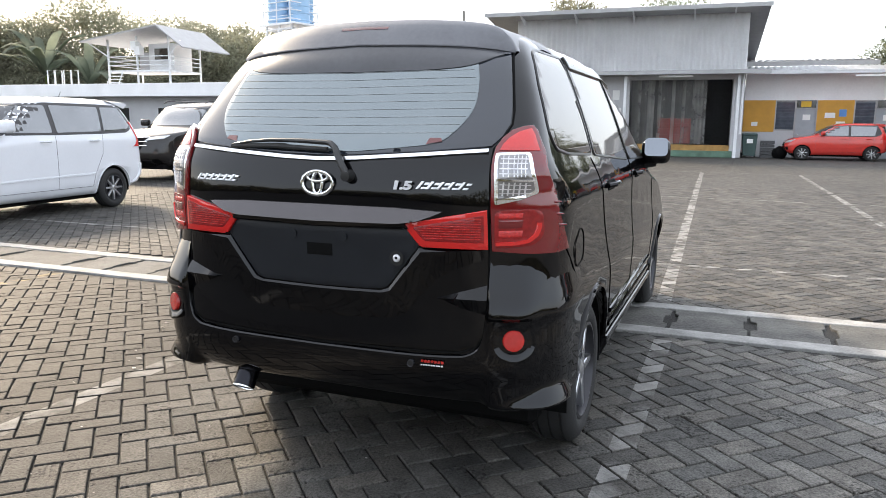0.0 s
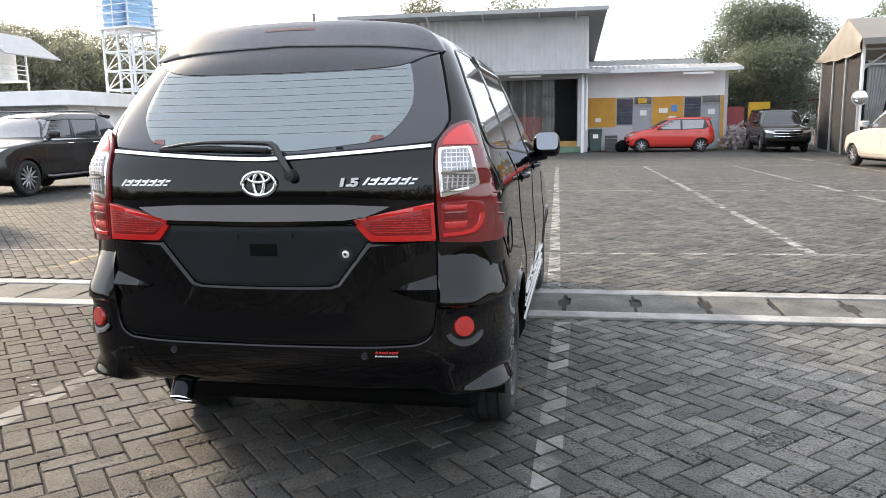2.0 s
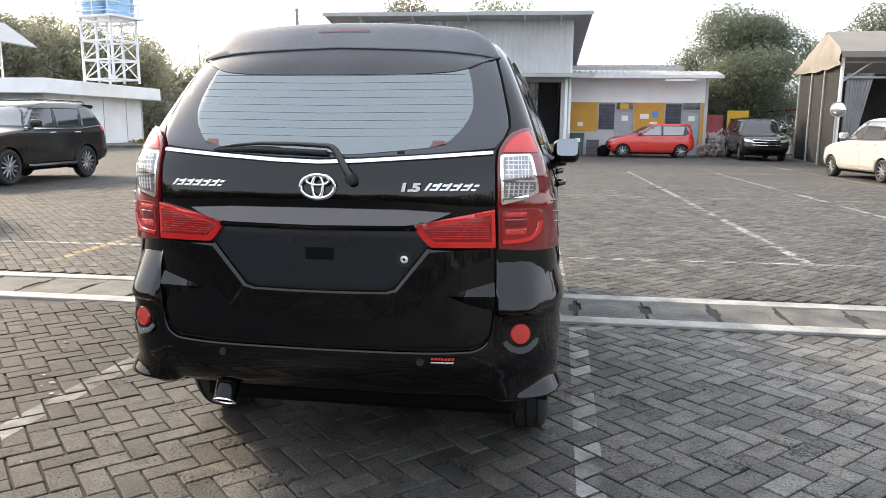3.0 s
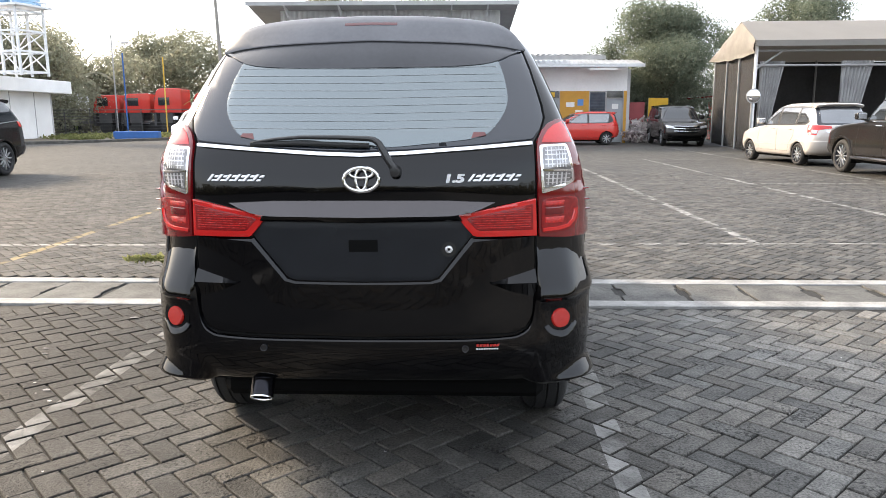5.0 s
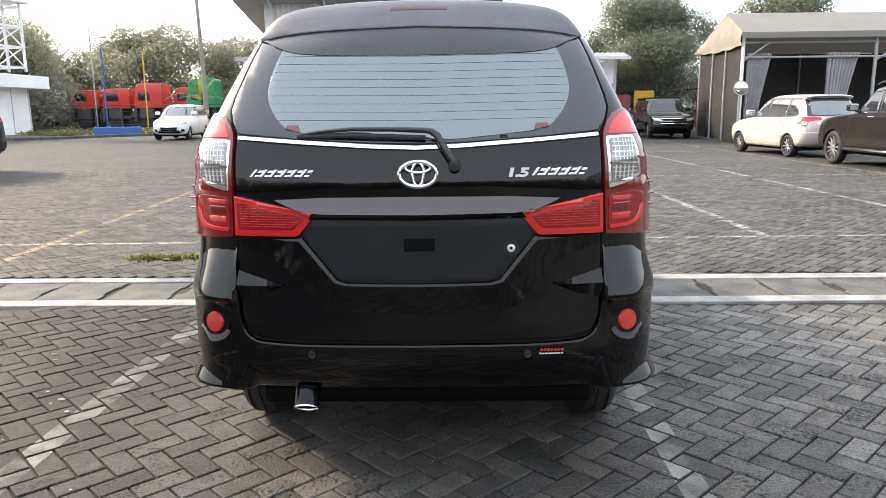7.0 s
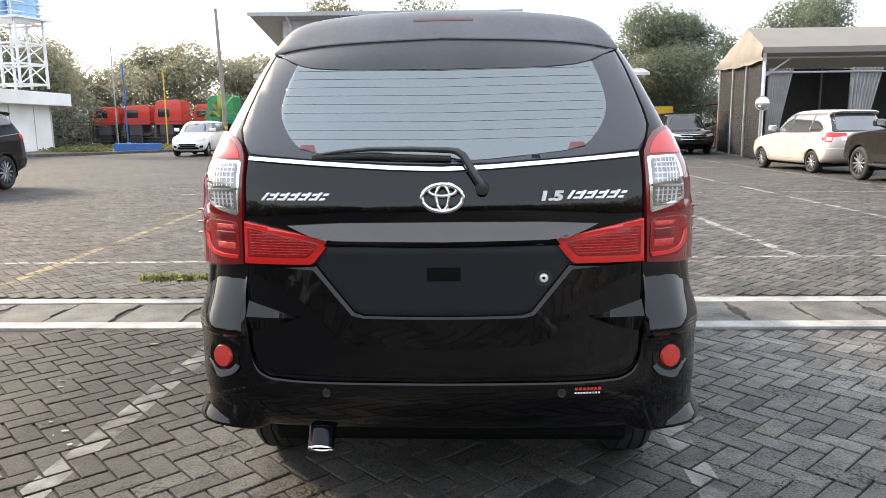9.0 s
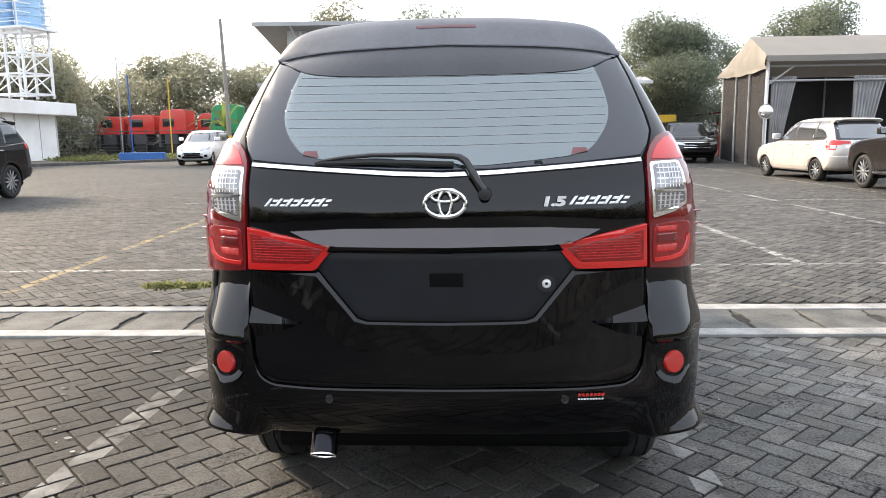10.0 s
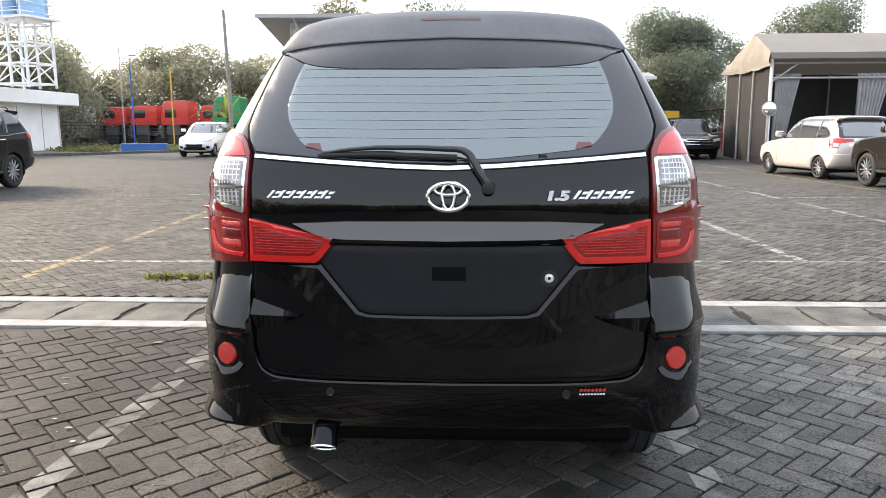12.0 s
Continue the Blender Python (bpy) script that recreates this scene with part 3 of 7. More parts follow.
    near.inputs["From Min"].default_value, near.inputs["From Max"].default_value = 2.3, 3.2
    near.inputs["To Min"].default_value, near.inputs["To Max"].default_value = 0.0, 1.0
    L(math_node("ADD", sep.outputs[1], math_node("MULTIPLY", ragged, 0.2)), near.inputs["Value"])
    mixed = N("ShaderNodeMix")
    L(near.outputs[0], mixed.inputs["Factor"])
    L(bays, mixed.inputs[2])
    # beyond the drain the colour also darkens leftwards to offset the sun
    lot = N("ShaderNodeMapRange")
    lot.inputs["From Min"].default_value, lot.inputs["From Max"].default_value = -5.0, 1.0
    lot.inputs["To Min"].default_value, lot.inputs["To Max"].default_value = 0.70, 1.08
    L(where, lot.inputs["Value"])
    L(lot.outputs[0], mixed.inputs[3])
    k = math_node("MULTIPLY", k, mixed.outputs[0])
    k = math_node("MULTIPLY", k, rnd)
    f2 = N("ShaderNodeMapRange")
    f2.inputs["From Min"].default_value, f2.inputs["From Max"].default_value = 0.34, 0.62
    f2.inputs["To Min"].default_value, f2.inputs["To Max"].default_value = 0.55, 1.25
    L(fine, f2.inputs["Value"])
    k = math_node("MULTIPLY", k, f2.outputs[0])
    # pits where the cast face has broken out, in patches, and grime in blotches
    pit = N("ShaderNodeMapRange")
    pit.inputs["From Min"].default_value, pit.inputs["From Max"].default_value = 0.62, 0.70
    pit.inputs["To Min"].default_value, pit.inputs["To Max"].default_value = 1.0, 0.32
    L(math_node("ADD", math_node("MULTIPLY", noise_node(55.0, 2.0), 0.6), math_node("MULTIPLY", noise_node(4.5, 2.0), 0.5)), pit.inputs["Value"])
    blot = N("ShaderNodeMapRange")
    blot.inputs["From Min"].default_value, blot.inputs["From Max"].default_value = 0.38, 0.62
    blot.inputs["To Min"].default_value, blot.inputs["To Max"].default_value = 0.80, 1.12
    L(noise_node(11.0, 6.0), blot.inputs["Value"])
    k = math_node("MULTIPLY", math_node("MULTIPLY", k, pit.outputs[0]), blot.outputs[0])
    col = N("ShaderNodeVectorMath")
    col.operation = "SCALE"
    hue = N("ShaderNodeMix")
    hue.data_type = "RGBA"
    hue.inputs[6].default_value, hue.inputs[7].default_value = rgb((0.061, 0.060, 0.056)), rgb((0.083, 0.077, 0.068))
    L(math_node("FRACT", math_node("MULTIPLY", rnd, 7.3)), hue.inputs["Factor"])
    L(hue.outputs[2], col.inputs[0])
    L(k, col.inputs["Scale"])
    # worn paint
    wear = N("ShaderNodeMapRange")
    wear.inputs["From Min"].default_value, wear.inputs["From Max"].default_value = 0.40, 0.65
    L(math_node("ADD", math_node("ADD", math_node("MULTIPLY", noise_node(9.0, 8.0), 0.45), math_node("MULTIPLY", noise_node(1.3, 3.0), 0.40)), math_node("MULTIPLY", math_node("SUBTRACT", rnd, 0.75), 0.3)), wear.inputs["Value"])
    white, yellow = None, None
    for (x0, y0), (x1, y1), w, tone in LINES:
        ln = math.hypot(x1 - x0, y1 - y0)
        ux, uy = (x1 - x0) / ln, (y1 - y0) / ln
        dx, dy = math_node("SUBTRACT", sep.outputs[0], x0), math_node("SUBTRACT", sep.outputs[1], y0)
        along = math_node("ADD", math_node("MULTIPLY", dx, ux), math_node("MULTIPLY", dy, uy))
        off = math_node("ABSOLUTE", math_node("SUBTRACT", math_node("MULTIPLY", dx, uy), math_node("MULTIPLY", dy, ux)))
        hit = math_node("MULTIPLY", math_node("LESS_THAN", off, w / 2), math_node("MULTIPLY", math_node("GREATER_THAN", along, 0.0), math_node("LESS_THAN", along, ln)))
        if tone == 2.0:
            yellow = hit if yellow is None else math_node("MAXIMUM", yellow, hit)
        else:
            hit = math_node("MULTIPLY", hit, tone)
            white = hit if white is None else math_node("MAXIMUM", white, hit)
    top = N("ShaderNodeSeparateXYZ")
    L(geo.outputs["True Normal"], top.inputs[0])
    up = math_node("GREATER_THAN", top.outputs[2], 0.6)

    def lay(base, paint, mask, strength):
        mx = N("ShaderNodeMix")
        mx.data_type = "RGBA"
        L(math_node("MULTIPLY", math_node("MULTIPLY", math_node("MULTIPLY", mask, wear.outputs[0]), strength), up), mx.inputs["Factor"])
        L(base, mx.inputs[6])
        mx.inputs[7].default_value = rgb(paint)
        return mx.outputs[2]
    c = lay(col.outputs[0], (0.34, 0.335, 0.32), white, 0.85)
    c = lay(c, (0.27, 0.20, 0.08), yellow, 0.8)
    L(c, b.inputs["Base Color"])
    b.inputs["Roughness"].default_value = 0.72
    b.inputs["Specular IOR Level"].default_value = 0.25
    bp = N("ShaderNodeBump")
    bp.inputs["Strength"].default_value, bp.inputs["Distance"].default_value = 0.7, 0.008
    L(math_node("ADD", math_node("ADD", fine, mid), pit.outputs[0]), bp.inputs["Height"])
    L(bp.outputs[0], b.inputs["Normal"])
    return m


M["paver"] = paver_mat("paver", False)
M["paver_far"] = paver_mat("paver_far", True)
M["joint_dirt"] = mat("joint_dirt", (0.014, 0.013, 0.011), 1.0, vary=0.5, scale=6, bump=0.6, bump_scale=80)

GX0, GX1, GY0, GY1 = -9.0, 9.5, -3.2, 15.0     # where every paver is built


def ground_sheet():
    """One sheet to the horizon, lowered under the pavers and the drain."""
    bm = bmesh.new()
    xs = [-600, -60, GX0, GX1, 60, 600]
    ys = [-600, -60, GY0, GY1, 45, 600]
    grid = [[bm.verts.new((x, y, -0.005)) for x in xs] for y in ys]
    for j in range(5):
        for i in range(5):
            if i == 2 and j == 2:
                continue
            bm.faces.new((grid[j][i], grid[j][i + 1], grid[j + 1][i + 1], grid[j + 1][i]))
    low = [bm.verts.new((v.co.x, v.co.y, -0.026)) for v in (grid[2][2], grid[2][3], grid[3][3], grid[3][2])]
    high = (grid[2][2], grid[2][3], grid[3][3], grid[3][2])
    for k in range(4):
        bm.faces.new((high[k], high[(k + 1) % 4], low[(k + 1) % 4], low[k]))
    bmesh.ops.recalc_face_normals(bm, faces=bm.faces)
    g = part("ground", bm, M["paver_far"])
    tagged(g, "grey worn concrete paver ground of a car park", "ground", kind="structure")
    bm = box_bm(GX0 + 0.01, GX1 - 0.01, GY0 + 0.01, GY1 - 0.01, -0.026, -0.012)
    return tagged(part("joint_bed", bm, M["joint_dirt"]), "dark dirt and sand between the pavers", "joint bed", kind="structure")


ground_sheet()


def build_pavers():
    """A herringbone of pavers at 45 degrees, the rows running along x."""
    rng = random.Random(5)
    g = 0.0075
    L2, W2 = BRICK - g / 2 - 0.001, BRICK / 2 - g / 2
    c = 0.0055

    def brick_verts(l, w, h, drop):
        vs = []
        for z, i in ((-0.024, 0.0), (h - 0.0055, 0.0), (h - 0.0014, c * 0.4), (h, c)):
            for sx, sy in ((-1, -1), (1, -1), (1, 1), (-1, 1)):
                vs.append((sx * (l - i), sy * (w - i), z))
        return vs
    faces = [(12, 13, 14, 15)] + [(r + k, r + (k + 1) % 4, r + 4 + (k + 1) % 4, r + 4 + k) for r in (0, 4, 8) for k in range(4)]
    near, rest = [], []
    r45 = math.sqrt(0.5)
    ox, oy = 1.235, 0.535
    span = 160
    for n in range(-span, span):
        for k in range(-60, 60):
            for turned in (0, 1):
                uu, vv = (n + 1, n + 0.5) if not turned else (n + 0.5, n + 2)
                uu, vv = (uu + 2 * k) * BRICK, (vv - 2 * k) * BRICK
                # u axis points down to the right, v axis up to the right
                x, y = ox + (uu + vv) * r45, oy + (vv - uu) * r45 + 0.07
                if not (GX0 - 0.05 < x < GX1 + 0.05 and GY0 - 0.05 < y < GY1 + 0.05):
                    continue
                if drain_y(x, 0) - 0.04 < y < drain_y(x, 1) + 0.04:
                    continue
                ang = (-45 if not turned else 45)
                item = (x, y, rng.gauss(0, 0.0012), math.radians(ang + rng.gauss(0, 0.6)), rng.gauss(0, 0.004), rng.gauss(0, 0.004))
                if -1.2 < x < 2.2 and -0.75 < y < 1.15:
                    near.append(item)
                else:
                    rest.append(item)
    near.sort(key=lambda q: q[1])
    rest += near[300:]
    near = near[:300]
    pave = thing("pavement", Matrix.Identity(4), "herringbone pavement of grey concrete pavers with dark sandy joints", "pavement", kind="structure")
    me = bpy.data.meshes.new("paver")
    me.from_pydata(brick_verts(L2, W2, 0.0, 0), [], faces)
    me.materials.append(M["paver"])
    for x, y, z, a, tx, ty in near:
        ob = shared("paver", me, pave)
        ob.matrix_basis = Matrix.LocRotScale((x, y, z), Euler((tx, ty, a)), None)
    base = np.array(brick_verts(L2, W2, 0.0, 0))
    allv, allf = [], []
    for i, (x, y, z, a, tx, ty) in enumerate(rest):
        m = np.array(Euler((tx, ty, a)).to_matrix())
        allv.append(base @ m.T + (x, y, z))
    fa = np.array(faces)
    vs = np.concatenate(allv)
    fs = (fa[None] + 16 * np.arange(len(rest))[:, None, None]).reshape(-1, 4)
    me2 = bpy.data.meshes.new("paver_field")
    me2.from_pydata(vs.tolist(), [], fs.tolist())
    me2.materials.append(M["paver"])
    f = shared("paver_field", me2, pave)
    f["kind"] = "stuff"


def build_drain():
    """A covered drain: two pale kerb strips with grey slabs between them, some joints broken open."""
    rng = random.Random(11)
    drain = thing("drain", Matrix.Identity(4), "covered drain with white kerb strips and grey concrete slabs, some joints broken open", "drain", kind="structure")
    x0, x1 = -30.0, 30.0
    for at, w, nm in ((0, 0.15, "kerb_strip"), (1, -0.15, "kerb_strip")):
        bm = bmesh.new()
        n = 60
        rows = []
        for i in range(n + 1):
            x = x0 + (x1 - x0) * i / n
            y = drain_y(x, at)
            wob = rng.gauss(0, 0.004)
            ya, yb = sorted((y, y + w))
            rows.append([bm.verts.new(p) for p in ((x, ya + wob, -0.16), (x, ya + wob, 0.004), (x, ya + 0.004 + wob, 0.008), (x, yb - 0.004, 0.008), (x, yb, 0.004), (x, yb, -0.16))])
        for a, b in zip(rows, rows[1:]):
            for k in range(5):
                bm.faces.new((a[k], a[k + 1], b[k + 1], b[k]))
        bmesh.ops.recalc_face_normals(bm, faces=bm.faces)
        part(nm, bm, M["kerb_paint"], drain, "white-painted worn concrete strip", deg=15)
    bm = bmesh.new()
    a = [bm.verts.new((x, drain_y(x, 0) + 0.1, -0.16)) for x in (x0, x1)]
    b = [bm.verts.new((x, drain_y(x, 1) - 0.1, -0.16)) for x in (x1, x0)]
    bm.faces.new(a + b)
    part("channel", bm, M["slot_dark"], drain)
    k0 = 0.97
    for k in range(-28, 28):
        xa, xb = k0 + 0.494 * k, k0 + 0.494 * (k + 1)
        gl = rng.choice((0.006, 0.012, 0.022))
        gr = rng.choice((0.006, 0.012, 0.022))
        ca, cb = rng.choice((0.0, 0.05, 0.07)), rng.uniform(0.02, 0.06)
        ya, yb = drain_y(xa, 0) + 0.156, drain_y(xa, 1) - 0.156
        mid0, mid1 = ya + (yb - ya) * 0.3, ya + (yb - ya) * 0.72
        poly = [(xa + gl, ya), (xb - gr, ya + 0.01), (xb - gr, mid0), (xb - gr - cb * 0.6, mid0 + 0.03), (xb - gr - cb * 0.6, mid1), (xb - gr, mid1 + 0.02), (xb - gr, yb + 0.01), (xa + gl, yb),
                (xa + gl, mid1 + 0.02), (xa + gl + ca * 0.6, mid1), (xa + gl + ca * 0.6, mid0 + 0.03), (xa + gl, mid0)]
        bm = prism_bm(poly, "z", -0.045, rng.uniform(-0.004, 0.006), 0.004)
        part("slab", bm, M["concrete"], drain)



# ---- the black people carrier ----
AV = Shell(
    rear=[(0.24, 0.62), (0.30, 0.42), (0.36, 0.16), (0.40, 0.07), (0.46, 0.025), (0.52, 0.008), (0.60, 0.012), (0.75, 0.022), (0.95, 0.014), (1.09, 0.010), (1.118, 0.012), (1.16, 0.024), (1.20, 0.036), (1.25, 0.062), (1.33, 0.120), (1.45, 0.212), (1.53, 0.275), (1.60, 0.345), (1.64, 0.41), (1.67, 0.50), (1.695, 0.62), (1.712, 0.80)],
    front=[(0.24, 3.95), (0.32, 4.12), (0.5, 4.17), (0.68, 4.15), (0.82, 4.07), (0.90, 3.92), (0.97, 3.60), (1.03, 3.25), (1.10, 3.10), (1.25, 2.92), (1.45, 2.64), (1.56, 2.45), (1.62, 2.28), (1.655, 2.08), (1.69, 1.80), (1.712, 1.50)],
    half=[(0.24, 0.76), (0.30, 0.80), (0.40, 0.812), (0.55, 0.825), (0.70, 0.832), (0.80, 0.822), (0.95, 0.814), (1.06, 0.811), (1.14, 0.790), (1.22, 0.756), (1.33, 0.718), (1.45, 0.670), (1.55, 0.626), (1.60, 0.600), (1.64, 0.573), (1.67, 0.53), (1.695, 0.46), (1.712, 0.36)],
    depth=[(0.24, 0.40), (0.70, 0.42), (0.9, 0.45), (1.1, 0.42), (1.2, 0.26), (1.35, 0.22), (1.7, 0.20)],
    power=[(0.24, 3.8), (0.70, 3.8), (0.93, 3.3), (1.12, 3.1), (1.25, 2.9), (1.7, 2.9)],
    levels=[0.24, 0.27, 0.30, 0.33, 0.36, 0.39, 0.42, 0.46, 0.50, 0.55, 0.60, 0.66, 0.72, 0.78, 0.84, 0.90, 0.94, 0.97, 1.00, 1.03, 1.06, 1.09, 1.118, 1.14, 1.18, 1.22, 1.25, 1.29, 1.33, 1.37, 1.41, 1.45, 1.50, 1.55, 1.58, 1.60, 1.62, 1.64, 1.655, 1.67, 1.683, 1.695, 1.705, 1.712])


def mirrored(poly):
    return [(-x, z) for x, z in poly][::-1]


def build_avanza():
    car = thing("people_carrier", pose(0.006, 0, 0, 0, -0.2, 0.5), "glossy black seven-seat people carrier parked with its tailgate shut", "car")
    T = AV.on_tail

    def R(y, z, off):
        return AV.on_side(y, z, off, 1)

    def Lf(y, z, off):
        return AV.on_side(y, z, off, -1)
    body = part("body", AV.mesh(), M["black_paint"], car, "glossy black bodywork", deg=60)
    hubs = [(0.84, 0.30), (3.49, 0.30)]
    cut_arches(body, hubs, 0.365, 0.83)
    for p in body.data.polygons:
        p.use_smooth = True
    box_arch(car, AV, hubs, 0.365)
    part("underbody", box_bm(-0.68, 0.68, 0.45, 3.95, 0.17, 0.27, 0.03), M["gap"], car)
    for y, z in hubs:
        for s in (-1, 1):
            wheel(car, s * 0.705, y, z + 0.005 - s * 0.0025, s, R=0.305, W=0.185, spokes=5, rim_r=0.20)
    # tailgate skin, from the bumper up to the glass
    tg = [(0.598, 0.90), (0.600, 1.10), (0.594, 1.242), (0.38, 1.230), (0.15, 1.216), (0.0, 1.212)]
    tg = tg + mirrored(tg)[1:] + [(-0.604, 0.72), (-0.596, 0.655), (-0.572, 0.612), (-0.52, 0.592), (0.0, 0.578), (0.52, 0.592), (0.572, 0.612), (0.596, 0.655), (0.604, 0.72)]

    gate = part("tailgate", panel_bm(T, tg, 0.006, grid=0.016, depth=0.012, bevel=0.003), M["black_paint"], car, "glossy black tailgate with a recess for the plate", deg=80)
    # glass and its dark border
    band = [(0.0, 1.538), (0.36, 1.542), (0.48, 1.556), (0.53, 1.580), (0.562, 1.590), (0.590, 1.508), (0.612, 1.43), (0.625, 1.38), (0.632, 1.335), (0.618, 1.293), (0.592, 1.262), (0.38, 1.244), (0.15, 1.230), (0.0, 1.226)]
    band = band + mirrored(band)[1:-1]
    part("glass_border", panel_bm(T, band, 0.006, grid=0.04, depth=0.012), M["frit"], gate, "black border of the rear window", deg=80)
    gl = [(0.0, 1.532), (0.30, 1.534), (0.470, 1.545), (0.478, 1.532), (0.494, 1.488), (0.505, 1.432), (0.508, 1.395), (0.499, 1.360), (0.477, 1.322), (0.446, 1.288), (0.430, 1.276), (0.38, 1.262), (0.28, 1.252), (0.13, 1.238), (0.0, 1.236)]
    part("rear_window", panel_bm(T, rounded(gl + mirrored(gl)[1:-1], 0.03, 3), 0.0085, grid=0.04, depth=0.006, bevel=0.001), M["film_glass"], gate, "silvery tinted rear window", deg=80)
    for k in range(9):
        z = 1.296 + k * 0.0268
        w = 0.450 + 0.05 * math.sin((z - 1.28) / 0.26 * math.pi)
        part("heating_wire", ribbon_bm(T, [(-w, z + 0.006), (0, z), (w, z + 0.006)], 0.0011, 0.0098, 0.05, 0.002), M["wire"], gate)
    for s in (-1, 1):
        part("sticker", panel_bm(T, [(s * q, z) for q, z in ((0.378, 1.264), (0.430, 1.274), (0.424, 1.284), (0.386, 1.284))], 0.010, depth=0.003, bevel=0), M["faded_red"], gate)
    # chrome strip below the glass
    part("chrome_strip", ribbon_bm(T, [(-0.586, 1.244), (-0.376, 1.229), (-0.15, 1.215), (0, 1.210), (0.15, 1.215), (0.376, 1.229), (0.586, 1.244)], 0.0135, 0.017, 0.03, 0.016), M["chrome"], gate, "bright chrome strip")
    # handle garnish over the plate
    gar = [(-0.458, 1.054), (-0.30, 1.062), (0, 1.063), (0.30, 1.062), (0.458, 1.054), (0.42, 1.038), (0.375, 1.022), (0.31, 1.013), (0.0, 1.009), (-0.31, 1.013), (-0.375, 1.022), (-0.42, 1.038)]
    part("garnish", panel_bm(T, gar, 0.016, grid=0.02, depth=0.03, bevel=0.003, shape=lambda x, z: 0.026 * (1.063 - z) / 0.052), M["satin"], gate, "dark satin handle trim", deg=60)
    lip = [(-0.335, 1.012), (0, 1.008), (0.335, 1.012), (0.348, 0.994), (0.0, 0.987), (-0.348, 0.994)]
    part("handle_lip", panel_bm(T, lip, 0.040, grid=0.03, depth=0.05, bevel=0.004, shape=lambda x, z: -0.02 * (1.012 - z) / 0.024), M["black_paint"], gate)
    # plate recess
    rec = [(-0.368, 0.992), (0.368, 0.992), (0.388, 0.950), (0.372, 0.928), (0.264, 0.790), (0.235, 0.780), (0, 0.774), (-0.235, 0.780), (-0.264, 0.790), (-0.372, 0.928), (-0.388, 0.950)]
    plate = part("plate_panel", panel_bm(T, rounded(rec, 0.015, 3), 0.0095, grid=0.04, depth=0.01, bevel=0.003), M["black_plastic"], gate, "matt black panel without a number plate", deg=60)
    # raised rim round the recess: a facet that looks up, then a slow fall to the skin
    inner = [(0.575, 0.934), (0.48, 0.932), (0.378, 0.930), (0.345, 0.886), (0.268, 0.786), (0.238, 0.776), (0.12, 0.773)]
    crest = [(0.585, 0.931), (0.48, 0.925), (0.386, 0.918), (0.354, 0.879), (0.275, 0.7785), (0.241, 0.7690), (0.12, 0.766)]
    outer = [(0.590, 0.900), (0.50, 0.865), (0.440, 0.830), (0.400, 0.790), (0.330, 0.700), (0.262, 0.680), (0.12, 0.672)]

    def full(line, mid):
        return line + [(0.0, mid)] + [(-x, z) for x, z in line[::-1]]

    def strip(rows):
        bm = bmesh.new()
        grid = []
        for line, off in rows:
            pts = []
            for p, q in zip(line, line[1:]):
                for k in range(4):
                    pts.append((p[0] + (q[0] - p[0]) * k / 4, p[1] + (q[1] - p[1]) * k / 4))
            pts.append(line[-1])
            grid.append([bm.verts.new(T(x, z, off(abs(x)) if callable(off) else off)) for x, z in pts])
        for a, b in zip(grid, grid[1:]):
            for k in range(len(a) - 1):
                bm.faces.new((a[k], a[k + 1], b[k + 1], b[k]))
        bmesh.ops.recalc_face_normals(bm, faces=bm.faces)
        f = max(bm.faces, key=lambda q: q.calc_area())
        if f.normal.y > 0:
            bmesh.ops.reverse_faces(bm, faces=bm.faces)
        return bm
    part("plate_rim", strip([(full(inner, 0.772), lambda x: 0.0100), (full(crest, 0.765), lambda x: 0.0150 + 0.002 * min(1.0, max(0.0, (x - 0.24) / 0.03))), (full(outer, 0.668), 0.0065)]), M["black_paint"], gate, deg=18)
    for s in (-1, 1):
        w0 = [(s * x, z) for x, z in ((0.455, 0.770), (0.52, 0.790), (0.603, 0.814))]
        w1 = [(s * x, z) for x, z in ((0.445, 0.7685), (0.52, 0.768), (0.603, 0.766))]
        w2 = [(s * x, z) for x, z in ((0.445, 0.766), (0.52, 0.735), (0.603, 0.715))]
        part("side_crease", strip([(w0, 0.0062), (w1, 0.026), (w2, 0.0062)]), M["black_paint"], gate, deg=18)
    part("plate_hole", panel_bm(T, [(-0.045, 0.926), (0.056, 0.926), (0.056, 0.884), (-0.045, 0.884)], 0.0115, depth=0.004, bevel=0.001), M["gap"], gate)
    for x in (-0.10, 0.10):
        bm = lathe_bm([(-0.004, 0.0), (-0.004, 0.017), (0.001, 0.016), (0.001, 0.0)], 20, "y")
        bmesh.ops.translate(bm, vec=T(x, 0.955, 0.011), verts=bm.verts)
        part("plate_boss", bm, M["black_plastic"], gate)
    lock = new("tailgate_lock", None)
    lock.parent = gate
    lock.location = T(0.302, 0.893, 0.010)
    part("lock_seat", lathe_bm([(-0.006, 0.0), (-0.006, 0.026), (0.0, 0.022), (0.0, 0.0)], 28, "y"), M["trim_plastic"], lock)
    part("lock_ring", lathe_bm([(-0.007, 0.0), (-0.008, 0.006), (-0.0125, 0.0075), (-0.011, 0.0115), (-0.006, 0.0135), (0.0, 0.0135), (0.0, 0.0)], 28, "y"), M["bright_metal"], lock, "chrome lock ring")
    part("key_slot", box_bm(-0.004, 0.004, -0.0095, -0.006, -0.004, 0.004, 0.001), M["gap"], lock)
    # emblem: three ovals
    em = new("emblem", None)
    em.parent = gate
    em.matrix_basis = Matrix.Translation(T(0.005, 1.131, 0.010)) @ pose(0, 0, 0, -5)

